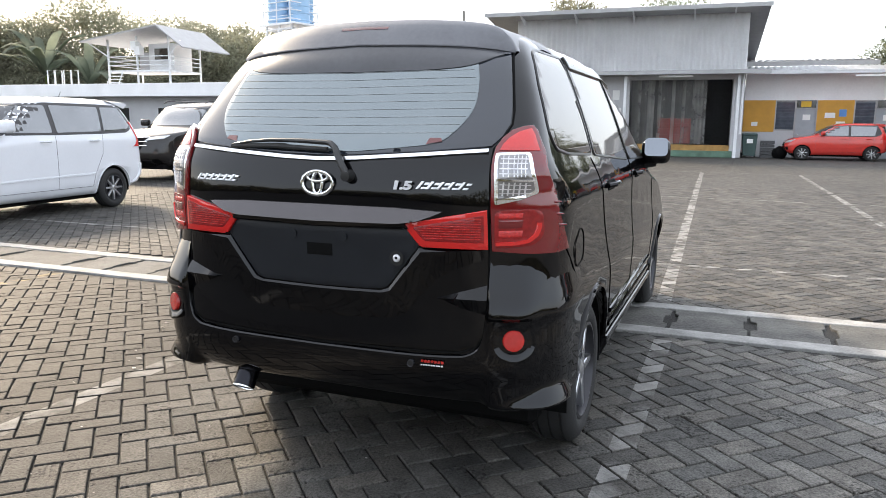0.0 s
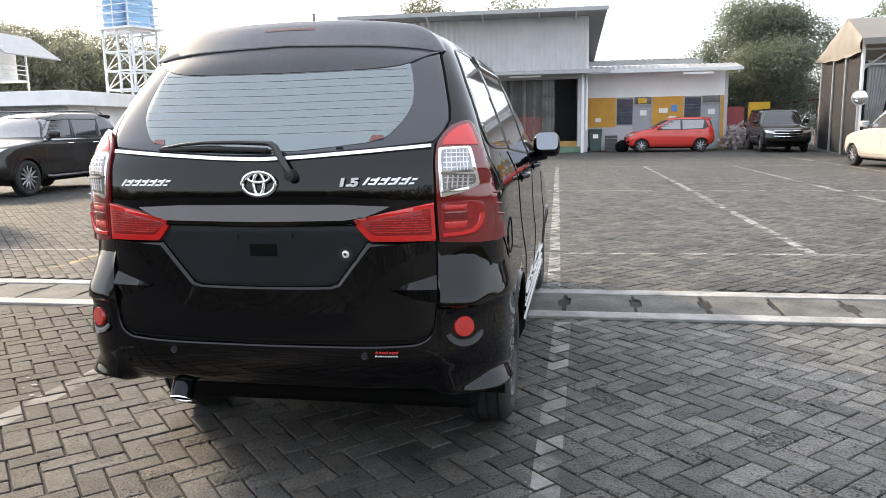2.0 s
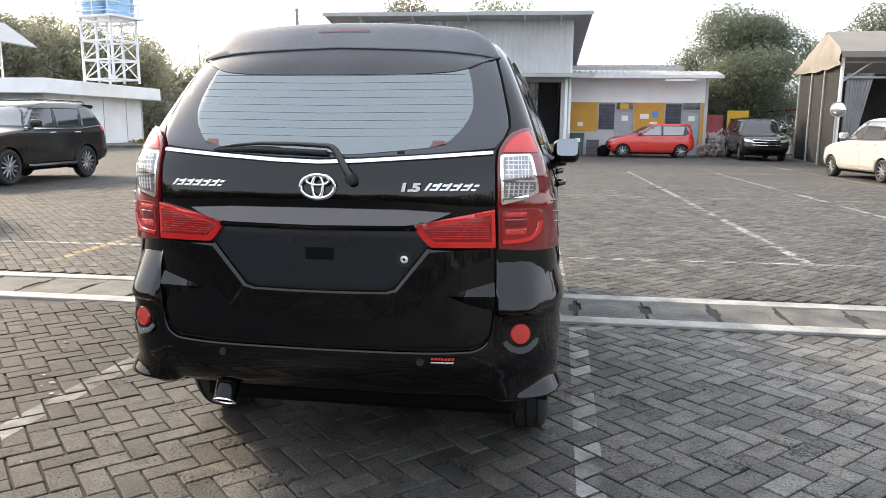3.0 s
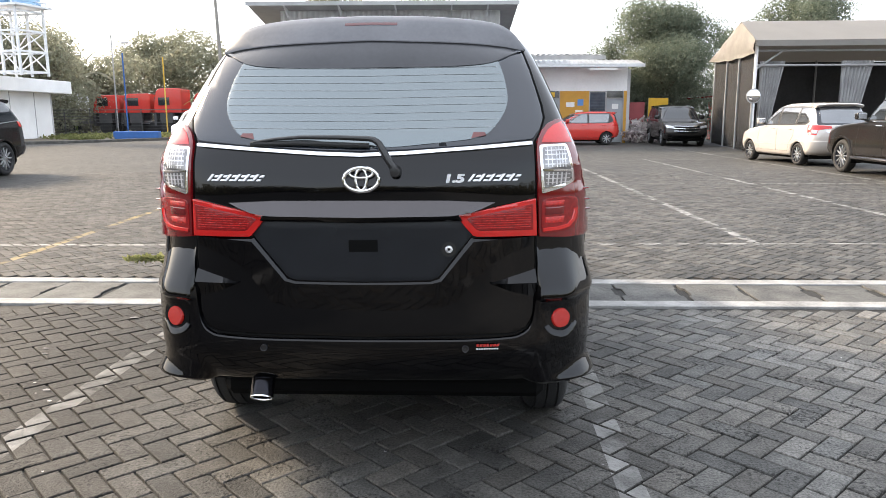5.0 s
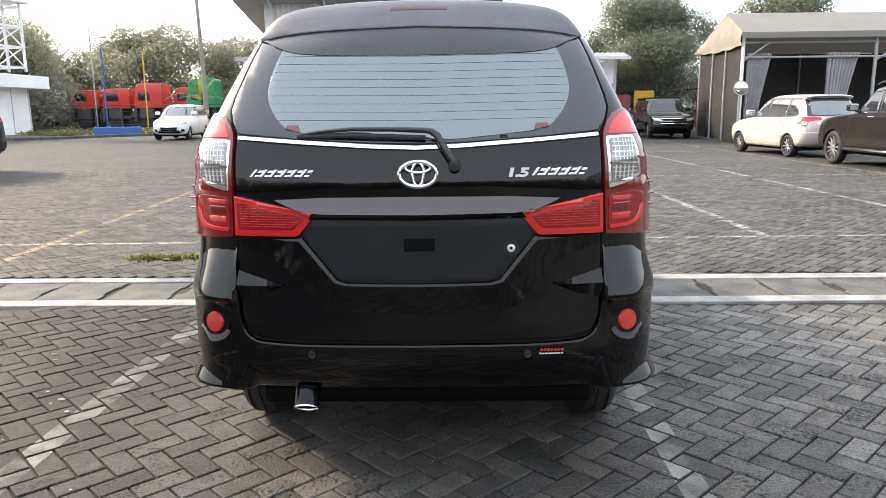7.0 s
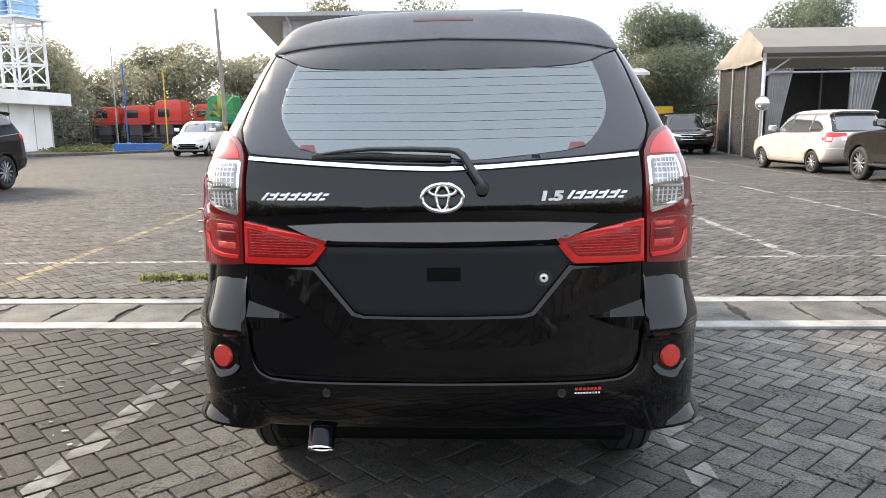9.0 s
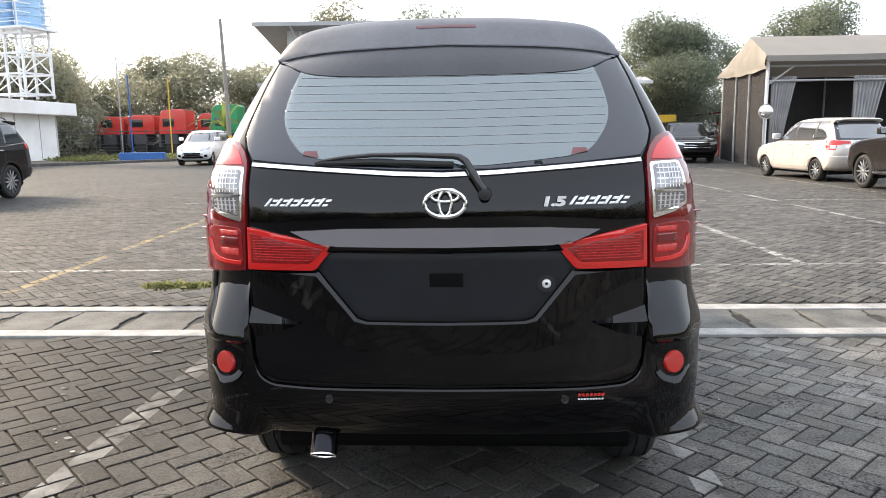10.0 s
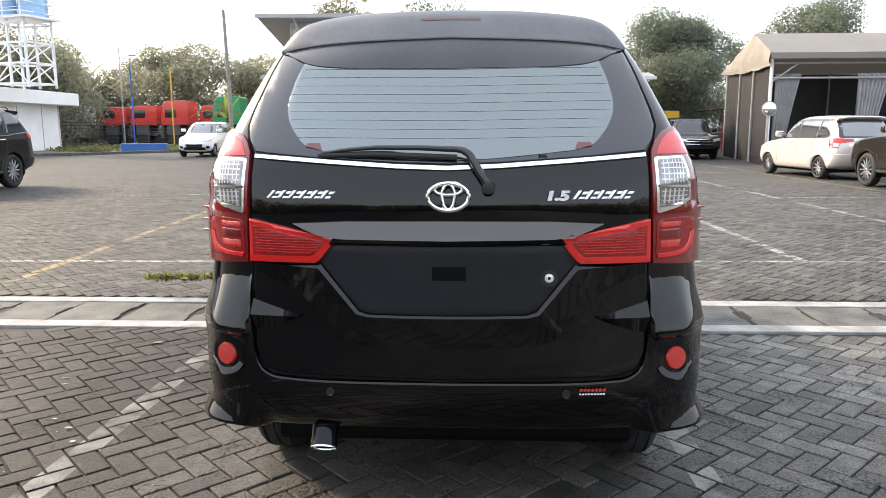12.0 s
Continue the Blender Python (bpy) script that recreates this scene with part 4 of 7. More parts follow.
    def oval(rx, rz, r, cx=0.0, cz=0.0):
        pts = [(cx + rx * math.cos(a), -0.006, cz + rz * math.sin(a)) for a in (2 * math.pi * k / 40 for k in range(41))]
        bm = tube_bm(pts, r, 8, cap=False)
        bmesh.ops.scale(bm, vec=(1, 0.6, 1), verts=bm.verts)
        return bm
    part("ring", oval(0.0600, 0.0400, 0.0070), M["chrome"], em, "chrome oval ring")
    part("ring", oval(0.0185, 0.0370, 0.0056), M["chrome"], em, "chrome oval ring")
    part("ring", oval(0.040, 0.0155, 0.0056, 0.0, 0.0205), M["chrome"], em, "chrome oval ring")
    # badges as plain slanted bars
    def badge(name, x0, x1, z0, h, n, slant):
        b = new(name, None)
        b.parent = gate
        b["label"] = "chrome badge of slanted bars"
        w = (x1 - x0) / n
        for k in range(n):
            xa = x0 + k * w
            hh = h * (1.0 if k % 2 == 0 else 0.86)
            for lo, hi, ins in ((0.0, 0.30, 0.0), (0.62, 1.0, 0.004)) if k % 2 else ((0.0, 1.0, 0.0),):
                za, zb = z0 + hh * lo, z0 + hh * hi
                f = 0.92 if k % 2 else 0.55
                poly = [(xa + slant * (za - z0), za), (xa + w * f + slant * (za - z0), za), (xa + w * f + slant * (zb - z0), zb), (xa + slant * (zb - z0), zb)]
                part("bar", panel_bm(T, poly, 0.012, depth=0.008, bevel=0.0012), M["badge"], b)
    badge("model_badge", -0.543, -0.345, 1.126, 0.0225, 12, 0.9)
    badge("grade_badge", 0.366, 0.535, 1.124, 0.0235, 10, 0.8)
    cu = bpy.data.curves.new("engine_size_badge", "FONT")
    cu.body, cu.size, cu.extrude, cu.shear = "1.5", 0.037, 0.003, 0.15
    cu.offset = 0.0020
    eb = new("engine_size_badge", cu)
    dg = bpy.context.evaluated_depsgraph_get()
    me = bpy.data.meshes.new_from_object(eb.evaluated_get(dg))
    bpy.data.objects.remove(eb)
    me.materials.append(M["badge"])
    eb = shared("engine_size_badge", me, gate, Matrix.Translation(T(0.284, 1.122, 0.014)) @ pose(0, 0, 0, 90, 0, 4) @ Matrix.Diagonal((1.55, 1.0, 1.0, 1.0)))
    eb["label"] = "chrome engine size badge reading 1.5"
    # wiper
    wp = new("rear_wiper", None)
    wp.parent = gate
    arm = tube_bm([T(0.117, 1.166, 0.026), T(0.100, 1.190, 0.032), T(0.066, 1.236, 0.040), T(0.048, 1.247, 0.040), T(0.03, 1.251, 0.038), T(-0.08, 1.258, 0.032), T(-0.21, 1.262, 0.026), T(-0.30, 1.258, 0.022), T(-0.375, 1.250, 0.018)], 0.0135, 10, taper=0.005)
    part("wiper_arm", arm, M["trim_plastic"], wp)
    bl = tube_bm([T(0.03, 1.236, 0.022), T(-0.12, 1.243, 0.020), T(-0.22, 1.247, 0.018), T(-0.385, 1.246, 0.014)], 0.0085, 8)
    part("wiper_blade", bl, M["rubber"], wp)
    cap = lathe_bm([(-0.03, 0.0), (-0.028, 0.017), (0.0, 0.021), (0.02, 0.021), (0.02, 0.0)], 24, "y")
    bmesh.ops.translate(cap, vec=T(0.122, 1.158, 0.010), verts=cap.verts)
    part("wiper_cap", cap, M["trim_plastic"], wp)
    # seams, laid on as dark strips in place of the shaded gaps
    for s in (-1, 1):
        seam = [(s * x, z) for x, z in ((0.568, 1.592), (0.596, 1.508), (0.618, 1.43), (0.632, 1.38), (0.638, 1.335), (0.622, 1.290), (0.600, 1.255), (0.604, 1.0), (0.607, 0.80), (0.609, 0.71), (0.601, 0.645), (0.574, 0.603), (0.52, 0.584))]
        part("seam", ribbon_bm(T, seam, 0.007, 0.0035, 0.02, 0.006), M["gap"], car)
    part("seam", ribbon_bm(T, [(-0.52, 0.584), (0.0, 0.570), (0.52, 0.584)], 0.008, 0.0035, 0.02, 0.006), M["gap"], car)
    # red lamps on the tailgate
    for s in (-1, 1):
        w = [(s * x, z) for x, z in ((0.330, 1.006), (0.336, 1.013), (0.596, 1.063), (0.601, 0.933), (0.394, 0.936), (0.382, 0.942), (0.357, 0.972))]
        lm = part("reversing_lamp", panel_bm(T, w, 0.020, grid=0.03, depth=0.03, bevel=0.004), M["red_lens"], gate, "red lamp wedge with fine ribs", deg=60)
        w2 = [(s * x, z) for x, z in ((0.362, 0.999), (0.372, 1.004), (0.586, 1.046), (0.588, 0.955), (0.405, 0.957), (0.394, 0.963))]
        part("lamp_core", panel_bm(T, w2, 0.0212, grid=0.04, depth=0.004, bevel=0.001), M["red_core"], lm, "darker red ribbed core", deg=60)
        for k in range(10):
            z = 0.967 + k * 0.0082
            xa = 0.398 - (z - 0.960) * 0.75 if z < 1.0 else 0.366 + (z - 1.0) * 4.9
            if xa < 0.555:
                part("lamp_rib", ribbon_bm(T, [(s * (xa + 0.006), z), (s * 0.578, z)], 0.0030, 0.0228, 0.04, 0.003), M["red_mid"], lm)
    # tail lamps
    for s in (-1, 1):
        o = [(0.602, 1.222), (0.606, 1.256), (0.620, 1.284), (0.642, 1.309), (0.670, 1.322), (0.692, 1.326), (0.706, 1.310), (0.736, 1.245), (0.764, 1.155), (0.783, 1.07), (0.797, 0.985), (0.806, 0.918), (0.785, 0.912), (0.72, 0.916), (0.612, 0.928), (0.606, 1.06)]
        o = [(s * x, z) for x, z in o]
        tl = part("tail_lamp", panel_bm(T, o, 0.016, grid=0.02, depth=0.03, bevel=0.005), M["red_lens_dark"], car, "tall dark red tail lamp wrapping the corner", deg=60)
        up = [(s * x, z) for x, z in ((0.618, 1.244), (0.626, 1.264), (0.640, 1.284), (0.662, 1.302), (0.690, 1.314), (0.702, 1.295), (0.724, 1.244))]
        part("brake_lens", panel_bm(T, up, 0.0185, grid=0.02, depth=0.006, bevel=0.002), M["red_lens"], tl, "bright red upper lens", deg=60)
        fr = [(s * x, z) for x, z in ((0.609, 1.236), (0.704, 1.239), (0.716, 1.206), (0.729, 1.152), (0.733, 1.114), (0.694, 1.094), (0.616, 1.077))]
        part("lamp_frame", panel_bm(T, rounded(fr, 0.010, 4), 0.0190, grid=0.02, depth=0.008, bevel=0.003), M["chrome"], tl, "bright silver lamp surround", deg=60)
        inn = [(s * x, z) for x, z in ((0.619, 1.228), (0.697, 1.231), (0.707, 1.202), (0.719, 1.152), (0.722, 1.123), (0.690, 1.107), (0.626, 1.093))]
        part("lamp_bowl", panel_bm(T, rounded(inn, 0.008, 4), 0.0205, grid=0.02, depth=0.008, bevel=0.001), M["lamp_clear"], tl, "clear lamp bowl", deg=60)
        for k, z in enumerate((1.216, 1.203, 1.190, 1.177)):
            part("lamp_rib", ribbon_bm(T, [(s * 0.626, z), (s * 0.702, z)], 0.0038, 0.0222, 0.03, 0.004), M["lamp_dark"], tl)
        part("lamp_bar", ribbon_bm(T, [(s * 0.620, 1.158), (s * 0.722, 1.156)], 0.008, 0.0235, 0.03, 0.006), M["chrome"], tl)
        for k, x in enumerate((0.634, 0.648, 0.664, 0.674, 0.684, 0.694)):
            part("lamp_rib", ribbon_bm(T, [(s * x, 1.226), (s * (x + 0.004), 1.168)], 0.003, 0.0222, 0.03, 0.004), M["lamp_dark"], tl)
        for k, x in enumerate((0.640, 0.655, 0.670, 0.685, 0.700)):
            part("lamp_rib", ribbon_bm(T, [(s * x, 1.150), (s * (x - 0.004), 1.106)], 0.005, 0.0222, 0.03, 0.004), M["lamp_dark"], tl)
        for k, z in enumerate((1.142, 1.128, 1.115)):
            part("lamp_rib", ribbon_bm(T, [(s * 0.628, z), (s * 0.712, z)], 0.003, 0.0226, 0.03, 0.004), M["lamp_dark"], tl)
        lo = [(s * x, z) for x, z in ((0.618, 1.060), (0.70, 1.064), (0.746, 1.060), (0.752, 0.980), (0.728, 0.944), (0.618, 0.938))]
        part("brake_lens", panel_bm(T, rounded(lo, 0.02, 4), 0.0185, grid=0.02, depth=0.006, bevel=0.002), M["red_core"], tl, "deep red lower lens", deg=60)
        for z0, z1, m in ((1.036, 1.052, "red_mid"), (1.004, 1.030, "red_lens_dark"), (0.974, 0.996, "red_mid")):
            inl = [(s * x, z) for x, z in ((0.630, z0), (0.694, z0), (0.697, z1), (0.630, z1))]
            part("lens_core", panel_bm(T, inl, 0.0196, grid=0.02, depth=0.003, bevel=0.0008), M[m], tl, deg=60)
        guide = [(s * x, z) for x, z in ((0.622, 0.951), (0.68, 0.953), (0.712, 0.960), (0.730, 0.978), (0.737, 1.0), (0.738, 1.02))]
        part("light_guide", ribbon_bm(T, guide, 0.013, 0.0222, 0.015, 0.004), M["red_lens"], tl, "bright red light guide")
        for k, (x, z) in enumerate(((0.7775, 1.082), (0.7835, 1.044), (0.7895, 1.006))):
            f = part("lamp_fin", tube_bm([T(s * (x - 0.004), z, 0.012), T(s * (x + 0.004), z - 0.001, 0.028)], 0.005, 8, taper=0.002), M["red_lens_dark"], tl)
    # bumper: one sheet wrapped round the tail from arch to arch, with a ledge under the tailgate
    lip_z = lerp_table([(0.0, 0.566), (0.36, 0.569), (0.53, 0.577), (0.560, 0.588), (0.580, 0.604), (0.594, 0.640), (0.602, 0.70), (0.607, 0.82), (0.612, 0.926)])
    low_edge = lerp_table([(0.0, 0.384), (0.30, 0.386), (0.42, 0.392), (0.52, 0.388), (0.62, 0.380), (0.83, 0.380)])
    mid_relief = lerp_table([(0.38, 0.000), (0.395, 0.010), (0.43, 0.010), (0.50, 0.010), (0.545, 0.015), (0.58, 0.016), (0.95, 0.016)])
    rear_relief = lerp_table([(0.38, 0.000), (0.395, 0.008), (0.47, 0.011), (0.55, 0.015), (0.60, 0.018), (0.66, 0.022), (0.700, 0.032), (0.713, 0.046), (0.722, 0.046), (0.80, 0.024), (0.93, -0.016)])
    side_relief = lerp_table([(0.38, -0.004), (0.395, 0.008), (0.47, 0.009), (0.66, 0.006), (0.700, 0.009), (0.713, 0.014), (0.722, 0.014), (0.80, 0.004), (0.93, -0.018)])

    def ease(v):
        v = min(1.0, max(0.0, v))
        return v * v * (3 - 2 * v)

    def shell_out(x, y, z):
        """The way out of the shell at a place on its plan."""
        a, d, n = AV.half(z), AV.depth(z), AV.power(z)
        u, v = min(1.0, x / a), min(1.0, max(0.0, (AV.rear(z) + d - y) / d))
        g = Vector((u ** (n - 1) / a, -(v ** (n - 1)) / d, 0))
        return g.normalized()

    def bumper_at(col, z, ledge):
        kind, val = col
        if kind == "x":
            x = val
            w = ease((x - 0.56) / 0.10)
            zp = z * (1 - w) + max(z, 0.485) * w
            y = AV.tail(x, zp)
            around = ease((x - 0.70) / 0.09)
            corner = ease((x - 0.600) / 0.016)
            flare_top = 0.402 + 0.056 * min(1.0, max(0.0, (x - 0.66) / 0.11))
        else:
            zp = max(z, 0.485)
            y = val + AV.rear(zp)
            x = AV.flank(y, zp)
            around, corner = 1.0, 1.0
            flare_top = 0.458 - 0.05 * ease((val - 0.24) / 0.12)
        o = mid_relief(z) * (1 - corner) + corner * (rear_relief(z) * (1 - around) + side_relief(z) * around)
        if z < flare_top:
            o += 0.52 * (flare_top - max(z, 0.402)) * min(1.0, max(0.0, (z - 0.375) / 0.02))
        return Vector((x, y, z)) + shell_out(x, y, zp) * (o + ledge)
    xs_right = [0.0, 0.06, 0.12, 0.18, 0.24, 0.30, 0.36, 0.42, 0.47, 0.51, 0.53, 0.545, 0.56, 0.57, 0.58, 0.588, 0.594, 0.598, 0.602, 0.605, 0.608, 0.612, 0.62, 0.632, 0.645, 0.66, 0.675, 0.69, 0.705, 0.72, 0.735, 0.75, 0.762, 0.772]
    cols = [("x", x) for x in xs_right] + [("y", y) for y in (0.165, 0.185, 0.21, 0.235, 0.26, 0.29, 0.32, 0.35, 0.38, 0.41, 0.44, 0.465)]
    zs = [0.915, 0.90, 0.88, 0.86, 0.84, 0.82, 0.80, 0.78, 0.76, 0.74, 0.722, 0.713, 0.706, 0.700, 0.685, 0.66, 0.63, 0.60, 0.58, 0.56, 0.545, 0.52, 0.495, 0.475, 0.465, 0.455, 0.445, 0.435, 0.425, 0.415, 0.405, 0.400, 0.393]
    bm = bmesh.new()
    for s in (-1, 1):
        grid = []
        for kind, val in cols:
            top = lip_z(val) if kind == "x" else 0.926 - 0.5 * max(0.0, val - 0.26)
            bottom = low_edge(val if kind == "x" else 0.83)
            rows = [(top + 0.003, -0.020), (top, -0.004), (top - 0.005, 0.0)]
            rows += [(max(bottom + 0.004, min(z, top - 0.0055)), 0.0) for z in zs] + [(bottom, -0.010), (bottom + 0.002, -0.06)]
            grid.append([bm.verts.new([(c * s if k == 0 else c) for k, c in enumerate(bumper_at((kind, val), z, led))]) for z, led in rows])
        for a, b in zip(grid, grid[1:]):
            for k in range(len(a) - 1):
                bm.faces.new((a[k], a[k + 1], b[k + 1], b[k]))
    bmesh.ops.remove_doubles(bm, verts=bm.verts, dist=2e-4)
    bmesh.ops.recalc_face_normals(bm, faces=bm.faces)
    if sum(f.normal.y * f.calc_area() for f in bm.faces) > 0:
        bmesh.ops.reverse_faces(bm, faces=bm.faces)
    bump = part("rear_bumper", bm, M["black_paint"], car, "glossy black rear bumper with flared lower corners", deg=24)
    for s in (-1, 1):
        c = T(s * 0.688, 0.634, 0.021)
        g = (T(s * 0.688, 0.634, 0.05) - c).normalized()
        rot = g.to_track_quat("Y", "Z").to_matrix().to_4x4()
        pod = new("reflector", None)
        pod.parent = bump
        pod.matrix_basis = Matrix.Translation(c) @ rot
        part("reflector_lens", lathe_bm([(-0.03, 0.0), (-0.03, 0.0365), (0.002, 0.0365), (0.008, 0.0335), (0.010, 0.0)], 32, "y"), M["red_reflector"], pod, "round red reflector")
        part("reflector_seat", lathe_bm([(-0.03, 0.0), (-0.03, 0.062), (-0.004, 0.062), (-0.002, 0.044), (-0.002, 0.0)], 32, "y"), M["black_paint"], pod)
        crescent = [(s * (0.688 + 0.060 * math.cos(a)), 0.628 + 0.060 * math.sin(a)) for a in (math.radians(q) for q in range(200, 345, 12))]
        crescent += [(s * (0.688 + 0.047 * math.cos(a)), 0.636 + 0.046 * math.sin(a)) for a in (math.radians(q) for q in range(340, 196, -12))]
        part("reflector_lip", panel_bm(T, crescent, 0.016, grid=0.03, depth=0.012, bevel=0.0015, shape=lambda x, z: (0.628 - z) * 0.35), M["black_paint"], bump)
        sc = T(s * 0.358, 0.5375, 0.012)
        sn = new("parking_sensor", None)
        sn.parent = bump
        sn.location = sc
        part("sensor_ring", lathe_bm([(-0.012, 0.009), (-0.0125, 0.0115), (0.0, 0.0125), (0.0, 0.009), (-0.012, 0.009)], 24, "y"), M["alloy_dark"], sn)
        part("sensor_eye", lathe_bm([(-0.010, 0.0), (-0.010, 0.009), (0.0, 0.009), (0.0, 0.0)], 20, "y"), M["trim_plastic"], sn)
    part("tow_cover", ribbon_bm(T, [(-0.545, 0.478), (-0.54, 0.467), (-0.50, 0.462), (-0.46, 0.465), (-0.458, 0.478)], 0.003, 0.0085, 0.02, 0.004), M["gap"], bump)
    st = new("sticker", None)
    st.parent = bump
    st["label"] = "small red and white sticker"
    for k in range(7):
        x = 0.396 + k * 0.0115
        part("bar", panel_bm(T, [(x, 0.547), (x + 0.0085, 0.547), (x + 0.0100, 0.5555), (x + 0.0015, 0.5555)], 0.0265, depth=0.003, bevel=0), M["red_reflector"], st)
    for k in range(9):
        x = 0.396 + k * 0.0088
        part("bar", panel_bm(T, [(x, 0.537), (x + 0.005, 0.537), (x + 0.005, 0.541), (x, 0.541)], 0.0265, depth=0.003, bevel=0), M["paper"], st)
    # exhaust
    ex = new("exhaust", None)
    ex.parent = car
    ex.matrix_basis = pose(-0.405, 0.085, 0.331, 0, 0, 0)
    tip = lathe_bm([(0.004, 0.037), (0.004, 0.043), (0.16, 0.043), (0.16, 0.0), (0.05, 0.0), (0.05, 0.037), (0.004, 0.037)], 32, "y")
    ring = lathe_bm([(0.003, 0.0385), (-0.001, 0.040), (-0.001, 0.0435), (0.003, 0.0442), (0.005, 0.0435), (0.005, 0.0385), (0.003, 0.0385)], 32, "y")
    for b in (tip, ring):
        bmesh.ops.rotate(b, cent=(0, 0, 0), matrix=Matrix.Rotation(radians(56), 3, "X"), verts=b.verts)
        bmesh.ops.translate(b, vec=(0, 0.0, -0.02), verts=b.verts)
    part("tail_pipe_tip", tip, M["dark_chrome"], ex, "dark polished exhaust tip")
    part("tail_pipe_ring", ring, M["chrome"], ex, "bright chrome rim")
    part("tail_pipe", tube_bm([(0, 0.14, 0.09), (0, 0.6, 0.08), (0.1, 0.9, 0.06)], 0.022, 12), M["rubber"], ex)
    part("silencer", box_bm(-0.25, 0.55, 0.40, 0.62, -0.07, 0.06, 0.04, 3), M["rubber"], ex)
    # spoiler: an upper face over a crease, a lower face that falls to the glass, and ends that wrap onto the roof's edges
    top_z = lerp_table([(0.0, 1.724), (0.20, 1.720), (0.35, 1.711), (0.45, 1.699), (0.50, 1.684), (0.535, 1.660), (0.560, 1.632), (0.577, 1.606), (0.585, 1.593)])
    low_z = lerp_table([(0.0, 1.520), (0.25, 1.522), (0.40, 1.530), (0.46, 1.541), (0.51, 1.562), (0.550, 1.580)])
    crease_z = lerp_table([(0.0, 1.624), (0.35, 1.613), (0.50, 1.602), (0.575, 1.590)])

    def roof_z(x):
        lo, hi = 1.50, 1.712
        for _ in range(30):
            mid = (lo + hi) / 2
            lo, hi = (mid, hi) if AV.half(mid) > abs(x) else (lo, mid)
        return lo

    def spoiler_column(q):
        a = abs(q)
        f = math.sin(a * math.pi / 2) ** 0.92
        sg = math.copysign(1, q)
        xt, xc, xl = 0.585 * f, 0.580 * f, 0.550 * f
        yc = 0.326 + 0.095 * f**3
        yt = yc + 0.078 * (1 - f**8) + 0.006
        zt, zc, zl = top_z(xt), crease_z(xc), low_z(xl)
        yl = AV.tail(xl, zl) - 0.015
        zr = min(roof_z(xt) + 0.003, 1.714)
        prof = [(xt, 0.95, zr), (xt, 0.78, zr + 0.002), (xt, yt + 0.16, zr + (zt - zr) * 0.55), (xt, yt + 0.07, zr + (zt - zr) * 0.9), (xt, yt + 0.02, zt), (xt, yt, zt - 0.005 * (1 - f**8))]
        for k in (0.25, 0.5, 0.75):
            prof.append((xt + (xc - xt) * k, yt + (yc - yt) * k - 0.006 * math.sin(k * math.pi), zt + (zc - zt) * k))
        prof += [(xc, yc - 0.001, zc + 0.002), (xc, yc - 0.0012, zc - 0.002), (xc - 0.001, yc + 0.0015, zc - 0.006)]
        for k in (0.3, 0.6, 0.85):
            prof.append((xc + (xl - xc) * k, yc + 0.0015 + (yl - yc - 0.0015) * k - 0.008 * math.sin(k * math.pi), zc - 0.006 + (zl - zc + 0.006) * k))
        prof += [(xl, yl, zl), (xl, yl + 0.004, zl - 0.003), (xl, yl + 0.04, zl + 0.004)]
        return [(x * sg, y, z) for x, y, z in prof]

    def spoiler_skin(first, last, n=44):
        bm = bmesh.new()
        rows = [[bm.verts.new(p) for p in spoiler_column(-1 + 2 * i / n)[first:last]] for i in range(n + 1)]
        for a, b in zip(rows, rows[1:]):
            for k in range(len(a) - 1):
                bm.faces.new((a[k], a[k + 1], b[k + 1], b[k]))
        bmesh.ops.recalc_face_normals(bm, faces=bm.faces)
        if sum((f.normal.z - f.normal.y) * f.calc_area() for f in bm.faces) < 0:
            bmesh.ops.reverse_faces(bm, faces=bm.faces)
        return bm
    sp = part("roof_spoiler", spoiler_skin(0, 11), M["sky_sheen_paint"], gate, "black roof spoiler over the rear window, sky sheen in its colour", deg=30)
    part("spoiler_underside", spoiler_skin(10, None), M["shaded_sheen_paint"], sp, "smooth underside of the spoiler, shade in its darker colour", deg=30)
    bm = bmesh.new()
    grid = []
    for i in range(9):
        c = spoiler_column(-0.093 + 0.186 * i / 8)
        t, m = Vector(c[5]), Vector(c[7])
        grid.append([bm.verts.new(t.lerp(m, k) + Vector((0, -0.0022 - d, 0.001))) for k, d in ((0.38, -0.004), (0.40, 0.0), (0.80, 0.0), (0.82, -0.004))])
    for a, b in zip(grid, grid[1:]):
        for k in range(3):
            bm.faces.new((a[k], a[k + 1], b[k + 1], b[k]))
    bmesh.ops.recalc_face_normals(bm, faces=bm.faces)
    if sum(f.normal.y for f in bm.faces) > 0:
        bmesh.ops.reverse_faces(bm, faces=bm.faces)
    part("high_brake_lamp", bm, M["smoked_red"], sp, "smoked red high brake lamp")
    # side glass, doors and trims
    for s, S in ((1, R), (-1, Lf)):
        wins = [("quarter_window", [(0.38, 1.250), (0.345, 1.31), (0.44, 1.47), (0.56, 1.600), (0.62, 1.612), (1.055, 1.616), (1.02, 1.42), (0.985, 1.212), (0.55, 1.228)]),
                ("rear_door_window", [(1.10, 1.612), (1.30, 1.616), (1.86, 1.610), (1.88, 1.155), (1.40, 1.185), (1.03, 1.208), (1.065, 1.42)]),
                ("front_door_window", [(1.935, 1.608), (2.20, 1.59), (2.42, 1.51), (2.62, 1.35), (2.80, 1.16), (2.55, 1.14), (1.965, 1.155)])]
        for nm, poly in wins:
            door = part(nm, panel_bm(S, rounded(poly, 0.03, 3), 0.004, grid=0.06, depth=0.01, bevel=0.001), M["side_glass"], car, "mirror-tinted side glass", deg=80)
